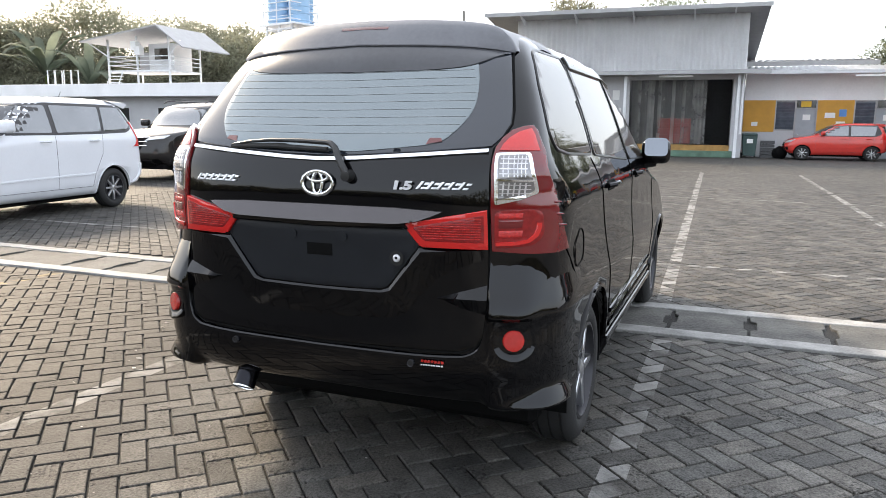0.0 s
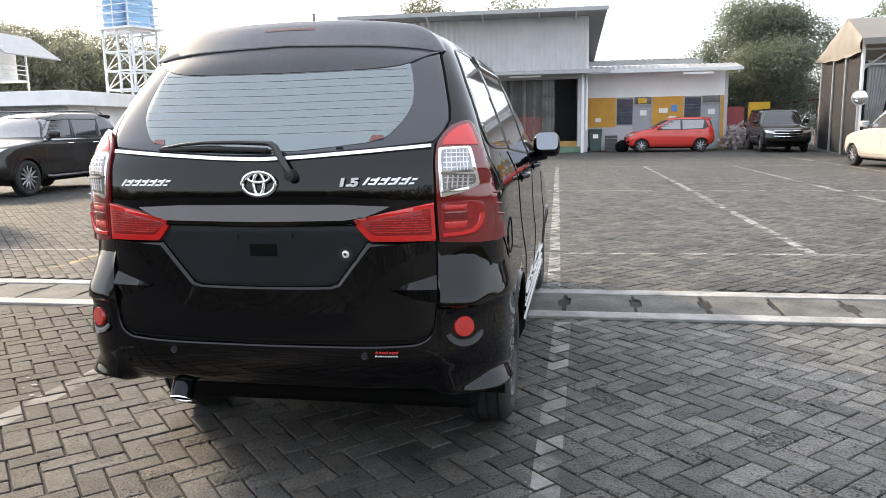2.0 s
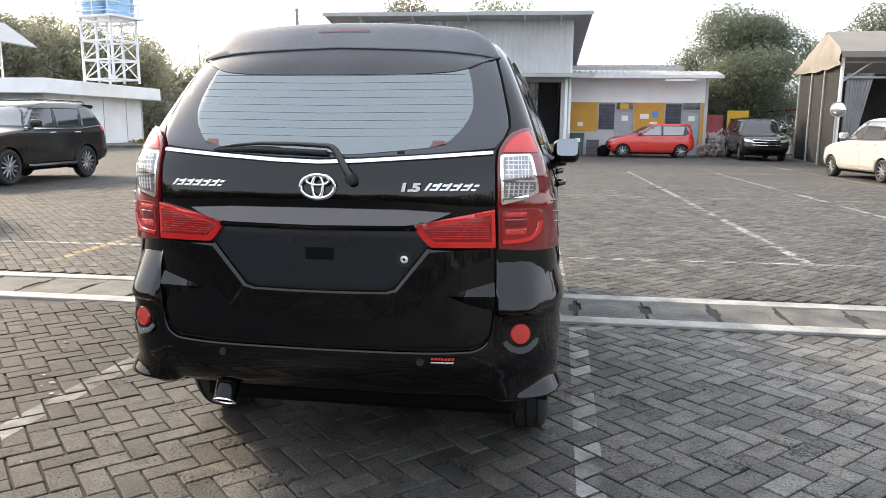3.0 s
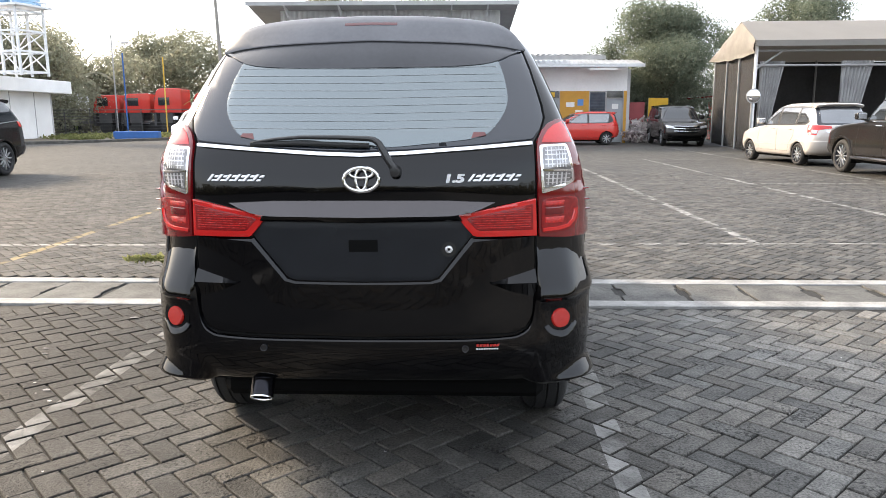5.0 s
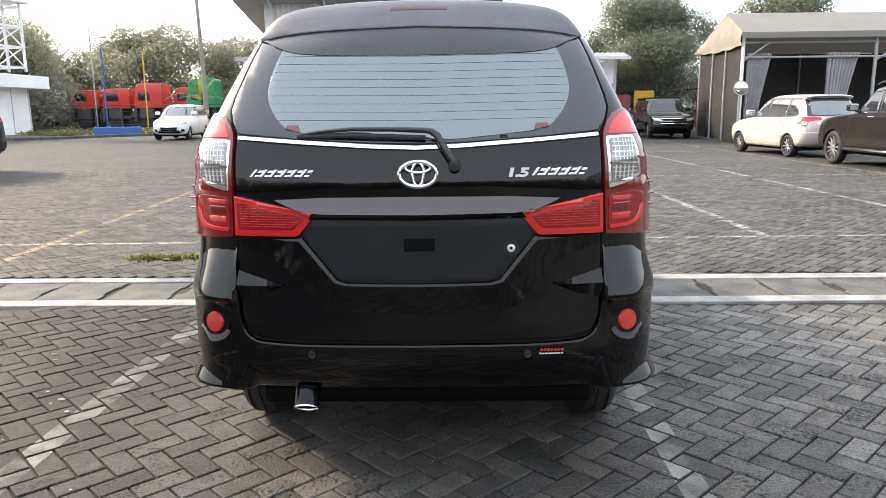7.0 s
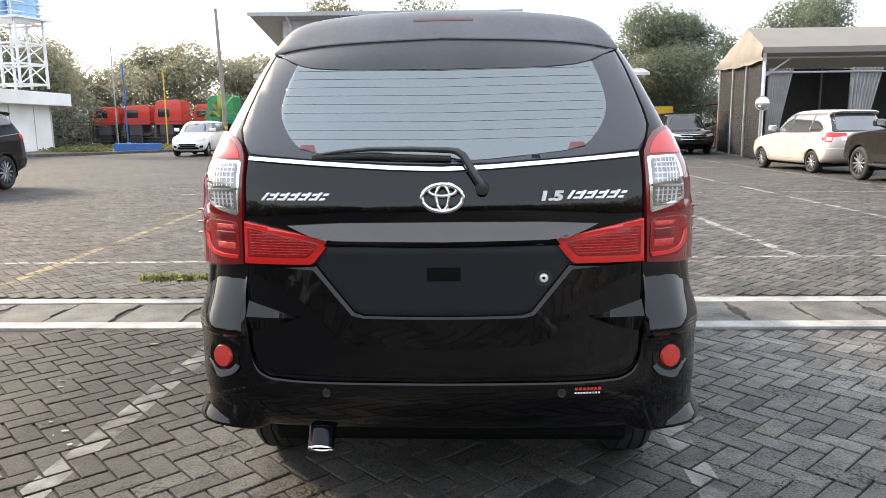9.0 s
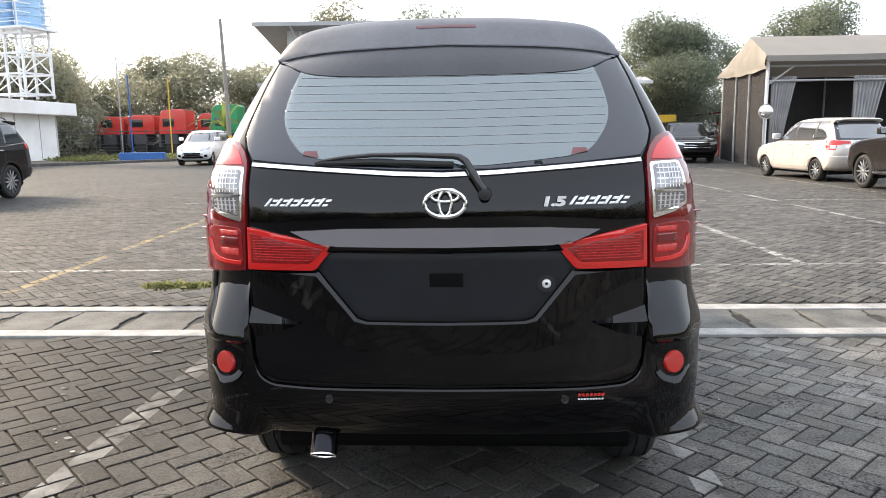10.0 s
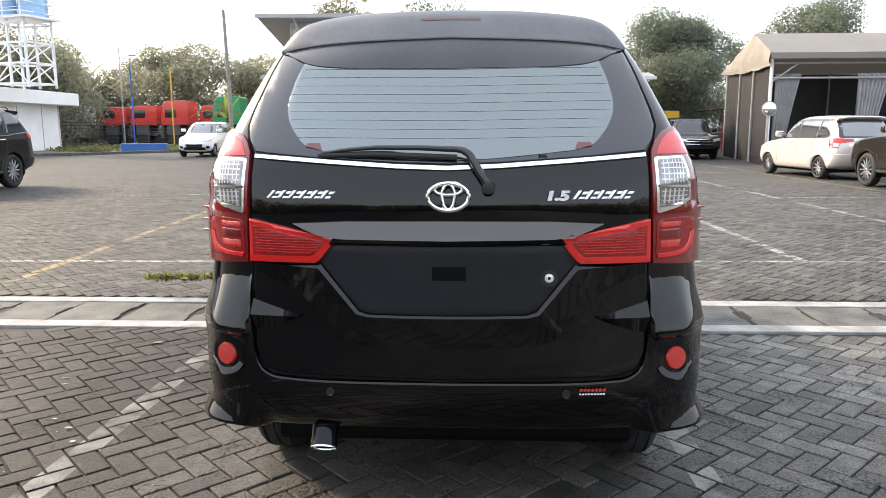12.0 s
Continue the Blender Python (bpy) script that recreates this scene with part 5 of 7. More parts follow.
            ring = rounded(poly, 0.03, 3)
            part("window_seal", ribbon_bm(S, ring + ring[:1], 0.010, 0.005, 0.05, 0.005), M["trim_plastic"], door)
        part("window_visor", panel_bm(S, [(1.10, 1.575), (1.90, 1.57), (2.35, 1.51), (2.36, 1.545), (2.18, 1.60), (1.92, 1.616), (1.09, 1.622)], 0.014, grid=0.08, depth=0.014, bevel=0.003), M["dark_glass"], car, "smoked rain visor")
        for line in ([(0.93, 1.20), (0.985, 1.10), (1.06, 0.90), (1.16, 0.70), (1.22, 0.55), (1.24, 0.36)], [(1.925, 1.60), (1.93, 1.10), (1.95, 0.60), (1.96, 0.34)], [(2.86, 1.10), (2.93, 0.90), (2.96, 0.60), (2.94, 0.34)], [(1.24, 0.345), (2.94, 0.335)],
                     [(0.30, 0.925), (0.39, 0.83), (0.46, 0.76), (0.53, 0.70)]):
            part("seam", ribbon_bm(S, line, 0.0022, 0.0025, 0.04, 0.004), M["gap"], car)
        for y in (1.14, 2.06):
            h = new("door_handle", None)
            h.parent = car
            bm = tube_bm([S(y, 1.068, 0.004), S(y + 0.02, 1.070, 0.030), S(y + 0.10, 1.070, 0.036), S(y + 0.17, 1.068, 0.030), S(y + 0.19, 1.067, 0.004)], 0.012, 8)
            part("grip", bm, M["black_paint"], h, "glossy black door handle")
            part("cup", panel_bm(S, rounded([(y, 1.045), (y + 0.19, 1.045), (y + 0.19, 1.090), (y, 1.090)], 0.02), 0.003, grid=0.05, depth=0.005, bevel=0.001), M["gap"], h)
        sill = panel_bm(S, [(1.20, 0.36), (2.98, 0.345), (2.98, 0.255), (1.20, 0.265)], 0.02, grid=0.08, depth=0.04, bevel=0.012)
        part("side_skirt", sill, M["black_paint"], car, "black side skirt")
        for z in (0.40, 0.47):
            part("door_moulding", ribbon_bm(S, [(1.26, z), (2.90, z - 0.01)], 0.022, 0.012, 0.08, 0.012), M["black_paint"], car)
        arch = [(0.84 + 0.372 * math.cos(a), 0.30 + 0.372 * math.sin(a)) for a in (math.radians(q) for q in range(-8, 190, 9))]
        part("arch_lip", ribbon_bm(S, arch, 0.02, 0.008, 0.05, 0.012), M["black_paint"], car)
        arch = [(3.49 + 0.372 * math.cos(a), 0.30 + 0.372 * math.sin(a)) for a in (math.radians(q) for q in range(-8, 190, 9))]
        part("arch_lip", ribbon_bm(S, arch, 0.02, 0.008, 0.05, 0.012), M["black_paint"], car)
        mir = new("wing_mirror", None)
        mir.parent = car
        mir.matrix_basis = pose(s * 0.868, 2.56, 1.102, 0, 0, s * 6)
        bm = box_bm(-0.086, 0.086, -0.068, 0.10, 0.0, 0.150, 0.042, 4)
        part("mirror_shell", bm, M["black_paint"], mir)
        part("mirror_glass", prism_bm(rounded([(-0.068, 0.012), (0.068, 0.012), (0.068, 0.124), (-0.068, 0.124)], 0.03, 5), "y", -0.086, -0.06), M["mirror_glass"], mir, "mirror glass").matrix_basis = pose(0, -0.008, 0.018, -13, 0, 0)
        part("mirror_arm", tube_bm([(-s * 0.14, 0.0, -0.015), (0, 0.02, 0.01)], 0.03, 10), M["black_paint"], mir)
    part("fuel_flap", ribbon_bm(R, rounded([(0.40, 0.90), (0.52, 0.965), (0.585, 0.93), (0.57, 0.84), (0.43, 0.82)], 0.05, 5) + [(0.43, 0.895)], 0.0022, 0.003, 0.03, 0.003), M["gap"], car)
    # windscreen, lamps, grille and plate area at the nose
    F = AV.on_nose
    part("windscreen", panel_bm(F, [(-0.60, 1.12), (0.60, 1.12), (0.50, 1.56), (-0.50, 1.56)], 0.004, grid=0.08, depth=0.01, bevel=0), M["dark_glass"], car, "windscreen", deg=80)
    for s in (-1, 1):
        part("headlamp", panel_bm(F, [(s * 0.38, 0.80), (s * 0.70, 0.86), (s * 0.72, 0.76), (s * 0.42, 0.72)], 0.006, grid=0.05, depth=0.02), M["lamp_clear"], car, "clear headlamp")
    part("grille", panel_bm(F, [(-0.45, 0.62), (0.45, 0.62), (0.55, 0.40), (-0.55, 0.40)], 0.005, grid=0.06, depth=0.02), M["gap"], car)
    return car


build_avanza()

# ---- the other cars ----


def make_shell(L, W, H, belt, hood, cowl, ws_top, rg, cl, boxy=0.0):
    """A car's shell from its main measures; cowl, ws_top: y of the windscreen's foot and head, rg: y of the tail window's head."""
    h = W / 2
    rear = [(cl, 0.45), (cl + 0.12, 0.12), (cl + 0.3, 0.01), (0.75, 0.0), (belt - 0.08, 0.03), (belt + 0.05, 0.07), (H - 0.16, rg), (H - 0.05, rg + 0.12), (H - 0.015, rg + 0.3), (H, rg + 0.55)]
    front = [(cl, L - 0.25), (cl + 0.15, L - 0.05), (0.55, L), (hood - 0.2, L - 0.05), (hood - 0.08, L - 0.22), (hood, L - 0.55), (hood + 0.05, cowl + 0.12), (hood + 0.12, cowl), (H - 0.14, ws_top + 0.1), (H - 0.05, ws_top - 0.15), (H - 0.015, ws_top - 0.4), (H, ws_top - 0.7)]
    half = [(cl, h - 0.08), (cl + 0.12, h - 0.02), (0.6, h), (belt - 0.12, h - 0.012), (belt, h - 0.035), (H - 0.25, h - 0.12), (H - 0.09, h - 0.19), (H - 0.04, h - 0.25), (H - 0.015, h - 0.33), (H, h - 0.45)]
    lv = [cl + k * 0.06 for k in range(int((H - 0.06 - cl) / 0.06) + 1)] + [H - 0.09, H - 0.05, H - 0.03, H - 0.015, H]
    return Shell(rear, front, half, [(0, 0.42), (2, 0.42)], [(0, 3.6), (2, 3.2)], sorted(set(round(q, 4) for q in lv)), nose_depth=0.5, nose_power=2.8)


def parked_car(name, label, m, shell, paint, d, group="parked cars"):
    """A parked car: body, glass, doors, lamps and wheels, after its measures d."""
    car = thing(name, m, label, "car", group)
    S = {1: lambda y, z, o: shell.on_side(y, z, o, 1), -1: lambda y, z, o: shell.on_side(y, z, o, -1)}
    T, F = shell.on_tail, shell.on_nose
    body = part("body", shell.mesh(10, 12), paint, car, deg=60)
    r = d["R"]
    hubs = [(d["ry"], r), (d["fy"], r)]
    w = shell.half(0.6)
    cut_arches(body, hubs, r + 0.045, w)
    for p in body.data.polygons:
        p.use_smooth = True
    box_arch(car, shell, hubs, r + 0.045)
    part("underbody", box_bm(-w + 0.14, w - 0.14, 0.4, d["L"] - 0.3, d["cl"] - 0.06, d["cl"] + 0.05, 0.02), M["gap"], car)
    for y, z in hubs:
        for s in (-1, 1):
            wheel(car, s * (w - 0.115), y, z, s, R=r, W=0.21, spokes=d["spokes"], rim_r=r * d.get("rim", 0.69), style=d.get("style", "alloy"), twist=d.get("twist", 0.0))
    b, H = d["belt"], d["H"]
    top = H - 0.13
    y1, y2, y3 = d["split"]          # quarter / rear door / front door
    q0, a0 = d["q0"], d["a0"]        # rear end of the quarter glass, foot of the windscreen pillar
    for s in (1, -1):
        sd = S[s]
        wins = [("quarter_window", [(q0 + 0.12, b + 0.05), (q0, b + 0.12), (q0 + 0.16, top), (y1 - 0.05, top), (y1 + 0.02, b + 0.03)]),
                ("rear_door_window", [(y1 + 0.06, b + 0.03), (y1 - 0.01, top), (y2 - 0.04, top + 0.01), (y2 - 0.04, b + 0.015)]),
                ("front_door_window", [(y2 + 0.03, b + 0.015), (y2 + 0.03, top + 0.01), (y3, top - 0.02), (a0, b + 0.02)])]
        for nm, poly in wins:
            if nm == "quarter_window" and y1 - q0 < 0.2:
                continue
            g = part(nm, panel_bm(sd, rounded(poly, 0.035, 3), 0.004, grid=0.09, depth=0.01, bevel=0.001), M[d["glass"]], car, deg=80)
            ring = rounded(poly, 0.035, 3)
            part("window_seal", ribbon_bm(sd, ring + ring[:1], 0.018, 0.005, 0.08, 0.006), M["pillar_black"], g)
        band = [(q0 - 0.05, b + 0.13), (q0 + 0.02, b + 0.06), (q0 + 0.14, b + 0.012), (y1 + 0.04, b - 0.002), (y2, b - 0.012), (a0 + 0.05, b - 0.006), (y3 + 0.03, top + 0.0), (y2, top + 0.038), (y1, top + 0.036), (q0 + 0.12, top + 0.026)]
        if d.get("pillars"):
            part("window_band", panel_bm(sd, rounded(band, 0.03, 3), 0.0022, grid=0.1, depth=0.006, bevel=0), M["pillar_black"], car, "dark band round the side windows", deg=80)
        if d.get("visor"):
            part("window_visor", panel_bm(sd, [(y1, top - 0.035), (y2, top - 0.035), (y3 - 0.05, top - 0.07), (y3, top - 0.01), (y2, top + 0.03), (y1, top + 0.025)], 0.02, grid=0.1, depth=0.02, bevel=0.003), M["dark_glass"], car)
        for line in ([(y1 + 0.06, b), (y1 + 0.10, b - 0.3), (y1 + 0.28, 0.55), (y1 + 0.33, d["cl"] + 0.12)], [(y2, b), (y2 + 0.02, d["cl"] + 0.12)], [(a0 + 0.02, b - 0.02), (a0 + 0.10, 0.7), (a0 + 0.06, d["cl"] + 0.12)], [(y1 + 0.33, d["cl"] + 0.12), (a0 + 0.06, d["cl"] + 0.12)]):
            part("seam", ribbon_bm(sd, line, 0.005, 0.0025, 0.08, 0.005), M["trim_plastic"], car)
        for y in (y1 + 0.16, y2 + 0.10):
            part("door_handle", tube_bm([sd(y, b - 0.10, 0.004), sd(y + 0.03, b - 0.10, 0.035), sd(y + 0.16, b - 0.10, 0.035), sd(y + 0.19, b - 0.10, 0.004)], 0.013, 8), M[d.get("handle", "chrome")], car)
        if d.get("belt_chrome"):
            part("belt_trim", ribbon_bm(sd, [(q0, b + 0.06), (y1 - 0.1, b + 0.01), (y1, b - 0.005), (y2, b - 0.01), (a0, b)], 0.022, 0.008, 0.08, 0.01), M["chrome"], car)
        if d.get("step"):
            part("side_step", tube_bm([Vector((s * (w + 0.01), d["ry"] + r + 0.14, d["cl"] + 0.06)), Vector((s * (w + 0.05), d["ry"] + r + 0.25, d["cl"] + 0.05)), Vector((s * (w + 0.05), d["fy"] - r - 0.25, d["cl"] + 0.05)), Vector((s * (w + 0.01), d["fy"] - r - 0.14, d["cl"] + 0.06))], 0.04, 10), M["satin"], car)
        for yc in (d["ry"], d["fy"]):
            arch = [(yc + (r + 0.055) * math.cos(a), r + (r + 0.055) * math.sin(a)) for a in (math.radians(k) for k in range(-8, 190, 11))]
            part("arch_lip", ribbon_bm(sd, arch, 0.05 if d.get("step") else 0.02, 0.012, 0.06, 0.016), paint, car)
        if d.get("crease"):
            part("moulding", ribbon_bm(sd, [(d["ry"] + r + 0.1, d["crease"] + 0.03), (d["fy"] - r - 0.1, d["crease"])], 0.03, 0.008, 0.1, 0.01), paint, car)
        # lamps
        zt = d["tail_z"]
        tl = [(s * (w - 0.24), zt[0]), (s * (w - 0.02), zt[0] + 0.0), (s * (w * 0.985), zt[1]), (s * (w - 0.16), zt[1])] if d["wide_tail"] else [(s * (w - 0.14), zt[0]), (s * (w * 0.992), zt[0]), (s * (shell.half(zt[1]) * 0.985), zt[1]), (s * (shell.half(zt[1]) - 0.09), zt[1])]
        if d.get("hook_lamp"):
            tl = [(s * x, z) for x, z in ((w * 0.99, zt[0] - 0.06), (w - 0.10, zt[0] - 0.07), (w - 0.15, zt[0] + 0.06), (w - 0.46, zt[0] + 0.10), (w - 0.44, zt[1] + 0.0), (w - 0.12, zt[1] + 0.02), (w * 0.985, zt[1] + 0.02))]
            part("lamp_core", panel_bm(T, [(s * x, z) for x, z in ((w * 0.96, zt[0] - 0.03), (w - 0.10, zt[0] - 0.04), (w - 0.13, zt[0] + 0.05), (w * 0.955, zt[0] + 0.06))], 0.016, grid=0.04, depth=0.006, bevel=0.002), M["headlamp_glass"], car, "clear lens in the tail lamp", deg=60)
        part("tail_lamp", panel_bm(T, tl, 0.012, grid=0.04, depth=0.03, bevel=0.005), M["red_lens"], car, "red tail lamp", deg=60)
        zl = d["head_z"]
        hl = [(s * (w - 0.42), zl[0]), (s * (w - 0.08), zl[0] + 0.05), (s * (w - 0.05), zl[1]), (s * (w - 0.36), zl[1] - 0.05)]
        part("headlamp", panel_bm(F, hl, 0.012, grid=0.04, depth=0.03, bevel=0.005), M["headlamp_glass"], car, "clear headlamp", deg=60)
        part("fog_lamp", panel_bm(F, rounded([(s * (w - 0.30), 0.40), (s * (w - 0.14), 0.41), (s * (w - 0.14), 0.52), (s * (w - 0.28), 0.50)], 0.03), 0.008, grid=0.06, depth=0.02), M["gap"], car)
        mir = new("wing_mirror", None)
        mir.parent = car
        mir.location = (s * (w + 0.06), a0 - 0.14, b + 0.09)
        part("mirror_shell", box_bm(-0.11, 0.11, -0.06, 0.09, -0.06, 0.10, 0.04, 3), paint, mir)
        part("mirror_glass", box_bm(-0.085, 0.085, -0.068, -0.055, -0.04, 0.08, 0.004), M["chrome"], mir)
        part("mirror_arm", tube_bm([(-s * 0.14, 0.02, -0.07), (0, 0.02, -0.03)], 0.025, 8), M["trim_plastic"], mir)
    wt = w - 0.19
    part("rear_window_border", panel_bm(T, rounded([(-wt - 0.06, b + 0.02), (wt + 0.06, b + 0.02), (wt - 0.03, H - 0.11), (-wt + 0.03, H - 0.11)], 0.05), 0.003, grid=0.07, depth=0.01, bevel=0), M["frit"], car, "black border of the rear window", deg=80)
    part("rear_window", panel_bm(T, rounded([(-wt + 0.03, b + 0.06), (wt - 0.03, b + 0.06), (wt - 0.09, H - 0.15), (-wt + 0.09, H - 0.15)], 0.07), 0.005, grid=0.07, depth=0.01, bevel=0), M["car_glass"], car, "tinted rear window", deg=80)
    part("windscreen", panel_bm(F, rounded([(-wt - 0.06, d["hood"] + 0.14), (wt + 0.06, d["hood"] + 0.14), (wt - 0.06, H - 0.12), (-wt + 0.06, H - 0.12)], 0.06), 0.004, grid=0.07, depth=0.01, bevel=0), M[d.get("screen", "dark_glass")], car, "windscreen", deg=80)
    z0, z1 = d["grille"]
    part("grille", panel_bm(F, rounded([(-w + 0.42, z1), (w - 0.42, z1), (w - 0.50, z0), (-w + 0.50, z0)], 0.03), 0.010, grid=0.06, depth=0.02), M["gap"], car, "dark grille", deg=60)
    for k in range(3):
        z = z1 - 0.02 - k * (z1 - z0) / 3
        part("grille_bar", ribbon_bm(F, [(-w + 0.36, z + 0.015), (0, z), (w - 0.36, z + 0.015)], 0.022, 0.020, 0.08, 0.012), M["chrome"], car)
    part("air_dam", panel_bm(F, rounded([(-w + 0.36, 0.46), (w - 0.36, 0.46), (w - 0.30, 0.34), (-w + 0.30, 0.34)], 0.03), 0.008, grid=0.08, depth=0.02), M["gap"], car)
    part("tailgate_trim", ribbon_bm(T, [(-w + 0.32, zt[0] + 0.02), (w - 0.32, zt[0] + 0.02)], 0.05, 0.012, 0.08, 0.014), M["chrome"], car)
    part("rear_bumper", panel_bm(T, [(-w + 0.01, 0.66), (w - 0.01, 0.66), (w - 0.02, d["cl"] + 0.12), (-w + 0.02, d["cl"] + 0.12)], 0.010, grid=0.08, depth=0.03, bevel=0.008, shape=lambda x, z: 0.012), paint, car, deg=60)
    part("antenna", tube_bm([(0.0, 1.0, H - 0.02), (0.0, 0.93, H + 0.10)], 0.006, 6, taper=0.003), M["trim_plastic"], car)
    if d.get("rails"):
        for s in (1, -1):
            x = shell.half(H - 0.04) - 0.06
            part("roof_rail", tube_bm([(s * x, 0.6, H - 0.02), (s * x, 0.7, H + 0.03), (s * x, d["split"][2] - 0.2, H + 0.03), (s * x, d["split"][2] - 0.05, H - 0.02)], 0.016, 8), M["satin"], car)
    bm = bmesh.new()
    rows = []
    for i in range(13):
        q = -1 + i / 6
        x = q * (wt + 0.0)
        back = d["rg"] - 0.07 + 0.10 * q**4
        drop = 0.035 * q**4
        rows.append([bm.verts.new((x, y, z - drop)) for y, z in ((d["rg"] + 0.45, H - 0.010), (d["rg"] + 0.15, H - 0.018), (back + 0.03, H - 0.030), (back, H - 0.050), (back + 0.02, H - 0.072), (d["rg"] + 0.10, H - 0.11))])
    for a, c in zip(rows, rows[1:]):
        for k in range(5):
            bm.faces.new((a[k], a[k + 1], c[k + 1], c[k]))
    bm.faces.new(rows[0])
    bm.faces.new(rows[-1][::-1])
    bmesh.ops.recalc_face_normals(bm, faces=bm.faces)
    part("roof_spoiler", bm, paint, car, deg=30)
    return car


def spec(**k):
    return k


MPV = spec(L=4.17, W=1.66, H=1.675, belt=1.14, hood=0.97, cl=0.24, R=0.305, ry=0.84, fy=3.49, split=(0.95, 1.93, 2.50), q0=0.34, a0=2.95, rg=0.22, spokes=8, rim=0.64, glass="car_glass", pillars=True, handle="white_paint", tail_z=(0.93, 1.32), wide_tail=False, head_z=(0.70, 0.86), grille=(0.62, 0.80), crease=0.52)
SUV = spec(L=4.80, W=1.855, H=1.80, belt=1.19, hood=1.10, cl=0.33, R=0.385, ry=1.06, fy=3.805, split=(1.15, 2.15, 2.75), q0=0.42, a0=3.10, rg=0.38, spokes=12, rim=0.70, twist=0.012, glass="dark_glass", visor=True, belt_chrome=True, step=True, handle="chrome", tail_z=(1.10, 1.24), wide_tail=True, head_z=(0.90, 1.02), grille=(0.72, 0.98), crease=0.62, rails=True)
VAN = spec(L=4.735, W=1.83, H=1.79, belt=1.12, hood=1.02, cl=0.28, R=0.335, ry=0.95, fy=3.70, split=(1.10, 2.15, 2.75), q0=0.40, a0=3.15, rg=0.30, spokes=10, rim=0.68, glass="dark_glass", visor=True, belt_chrome=True, handle="chrome", tail_z=(1.0, 1.25), wide_tail=False, head_z=(0.74, 0.90), grille=(0.56, 0.86), crease=0.55)
SMALL_MPV = spec(L=4.10, W=1.66, H=1.645, belt=1.05, hood=0.95, cl=0.24, R=0.295, ry=0.80, fy=3.325, split=(0.95, 1.85, 2.35), q0=0.40, a0=2.75, rg=0.30, spokes=10, twist=0.012, hook_lamp=True, glass="car_glass", pillars=True, handle="silver_paint", tail_z=(0.88, 1.04), wide_tail=True, head_z=(0.68, 0.84), grille=(0.58, 0.78), crease=0.52)
HATCH = spec(L=3.80, W=1.60, H=1.50, belt=0.97, hood=0.93, cl=0.22, R=0.285, ry=0.62, fy=3.12, split=(0.50, 1.46, 2.18), q0=0.36, a0=2.55, rg=0.17, spokes=8, twist=0.02, rim=0.72, glass="car_glass", pillars=True, handle="red_paint", tail_z=(0.85, 1.10), wide_tail=False, head_z=(0.66, 0.82), grille=(0.52, 0.70), crease=0.50)


def shell_for(d):
    return make_shell(d["L"], d["W"], d["H"], d["belt"], d["hood"], d["a0"] + 0.15, d["split"][2] - 0.1, d["rg"], d["cl"])


def build_parked():
    sh = shell_for(MPV)
    parked_car("people_carrier", "white people carrier with black window pillars parked on the pavers", pose(-8.66, 7.22, 0, 0, 0, 186), sh, M["white_paint"], MPV)
    far = dict(MPV, handle="white_paint", screen="car_glass", grille=(0.36, 0.62))
    parked_car("people_carrier", "white people carrier facing the lot beside a blue kerb block", pose(-13.95, 36.0, 0, 0, 0, 184), sh, M["white_paint"], far)
    suv = shell_for(SUV)
    parked_car("suv", "dark brown sport utility vehicle with chrome belt trim and side steps", pose(-11.63, 15.05, 0, 0, 0, 182.6), suv, M["dark_paint"], dict(SUV, screen="car_glass"))
    parked_car("suv", "black sport utility vehicle parked beside a silver people carrier", pose(9.83, 11.35, 0, 0, 0, 2), suv, M["dark_paint"], SUV)
    parked_car("van", "black people carrier with a chrome grille beside the tree", pose(9.25, 33.9, 0, 0, 0, 178), shell_for(VAN), M["dark_paint"], VAN)
    parked_car("people_carrier", "champagne silver people carrier parked before the workshop tent", pose(9.72, 16.9, 0, 0, 0, 8), shell_for(SMALL_MPV), M["silver_paint"], SMALL_MPV)
    parked_car("hatchback", "small bright red hatchback parked along the office wall", pose(6.62, 31.95, 0, 0, 0, 92), shell_for(HATCH), M["red_paint"], HATCH)


build_parked()

# ---- foliage ----


def leaves_mesh(name, blobs, count, size, material, seed, drop=0.35):
    """Many small leaves in and on a set of clumps (centre, radii)."""
    rng = np.random.default_rng(seed)
    vol = np.array([b[1][0] * b[1][1] * b[1][2] for b in blobs]) ** 0.67
    pick = rng.choice(len(blobs), count, p=vol / vol.sum())
    cen, rad = np.array([b[0] for b in blobs], float)[pick], np.array([b[1] for b in blobs], float)[pick]
    d = rng.normal(size=(count, 3))
    d /= np.linalg.norm(d, axis=1)[:, None]
    rr = rng.uniform(drop, 1.0, count) ** 0.5 * (1 + 0.18 * rng.normal(size=count))
    p = cen + d * rad * rr[:, None]
    p[:, 2] = np.maximum(p[:, 2], 0.15)
    n = d + 0.8 * rng.normal(size=(count, 3))
    n[:, 2] += 0.5
    n /= np.linalg.norm(n, axis=1)[:, None]
    t = np.cross(n, rng.normal(size=(count, 3)))
    t /= np.linalg.norm(t, axis=1)[:, None]
    b = np.cross(n, t)
    s = size * rng.uniform(0.6, 1.5, count)[:, None]
    v = np.stack([p - t * s, p + b * s * 0.45 + n * s * 0.1, p + t * s, p - b * s * 0.45 + n * s * 0.1], 1).reshape(-1, 3)
    f = np.arange(count * 4).reshape(-1, 4)
    me = bpy.data.meshes.new(name)
    me.from_pydata(v.tolist(), [], f.tolist())
    me.materials.append(material)
    return me


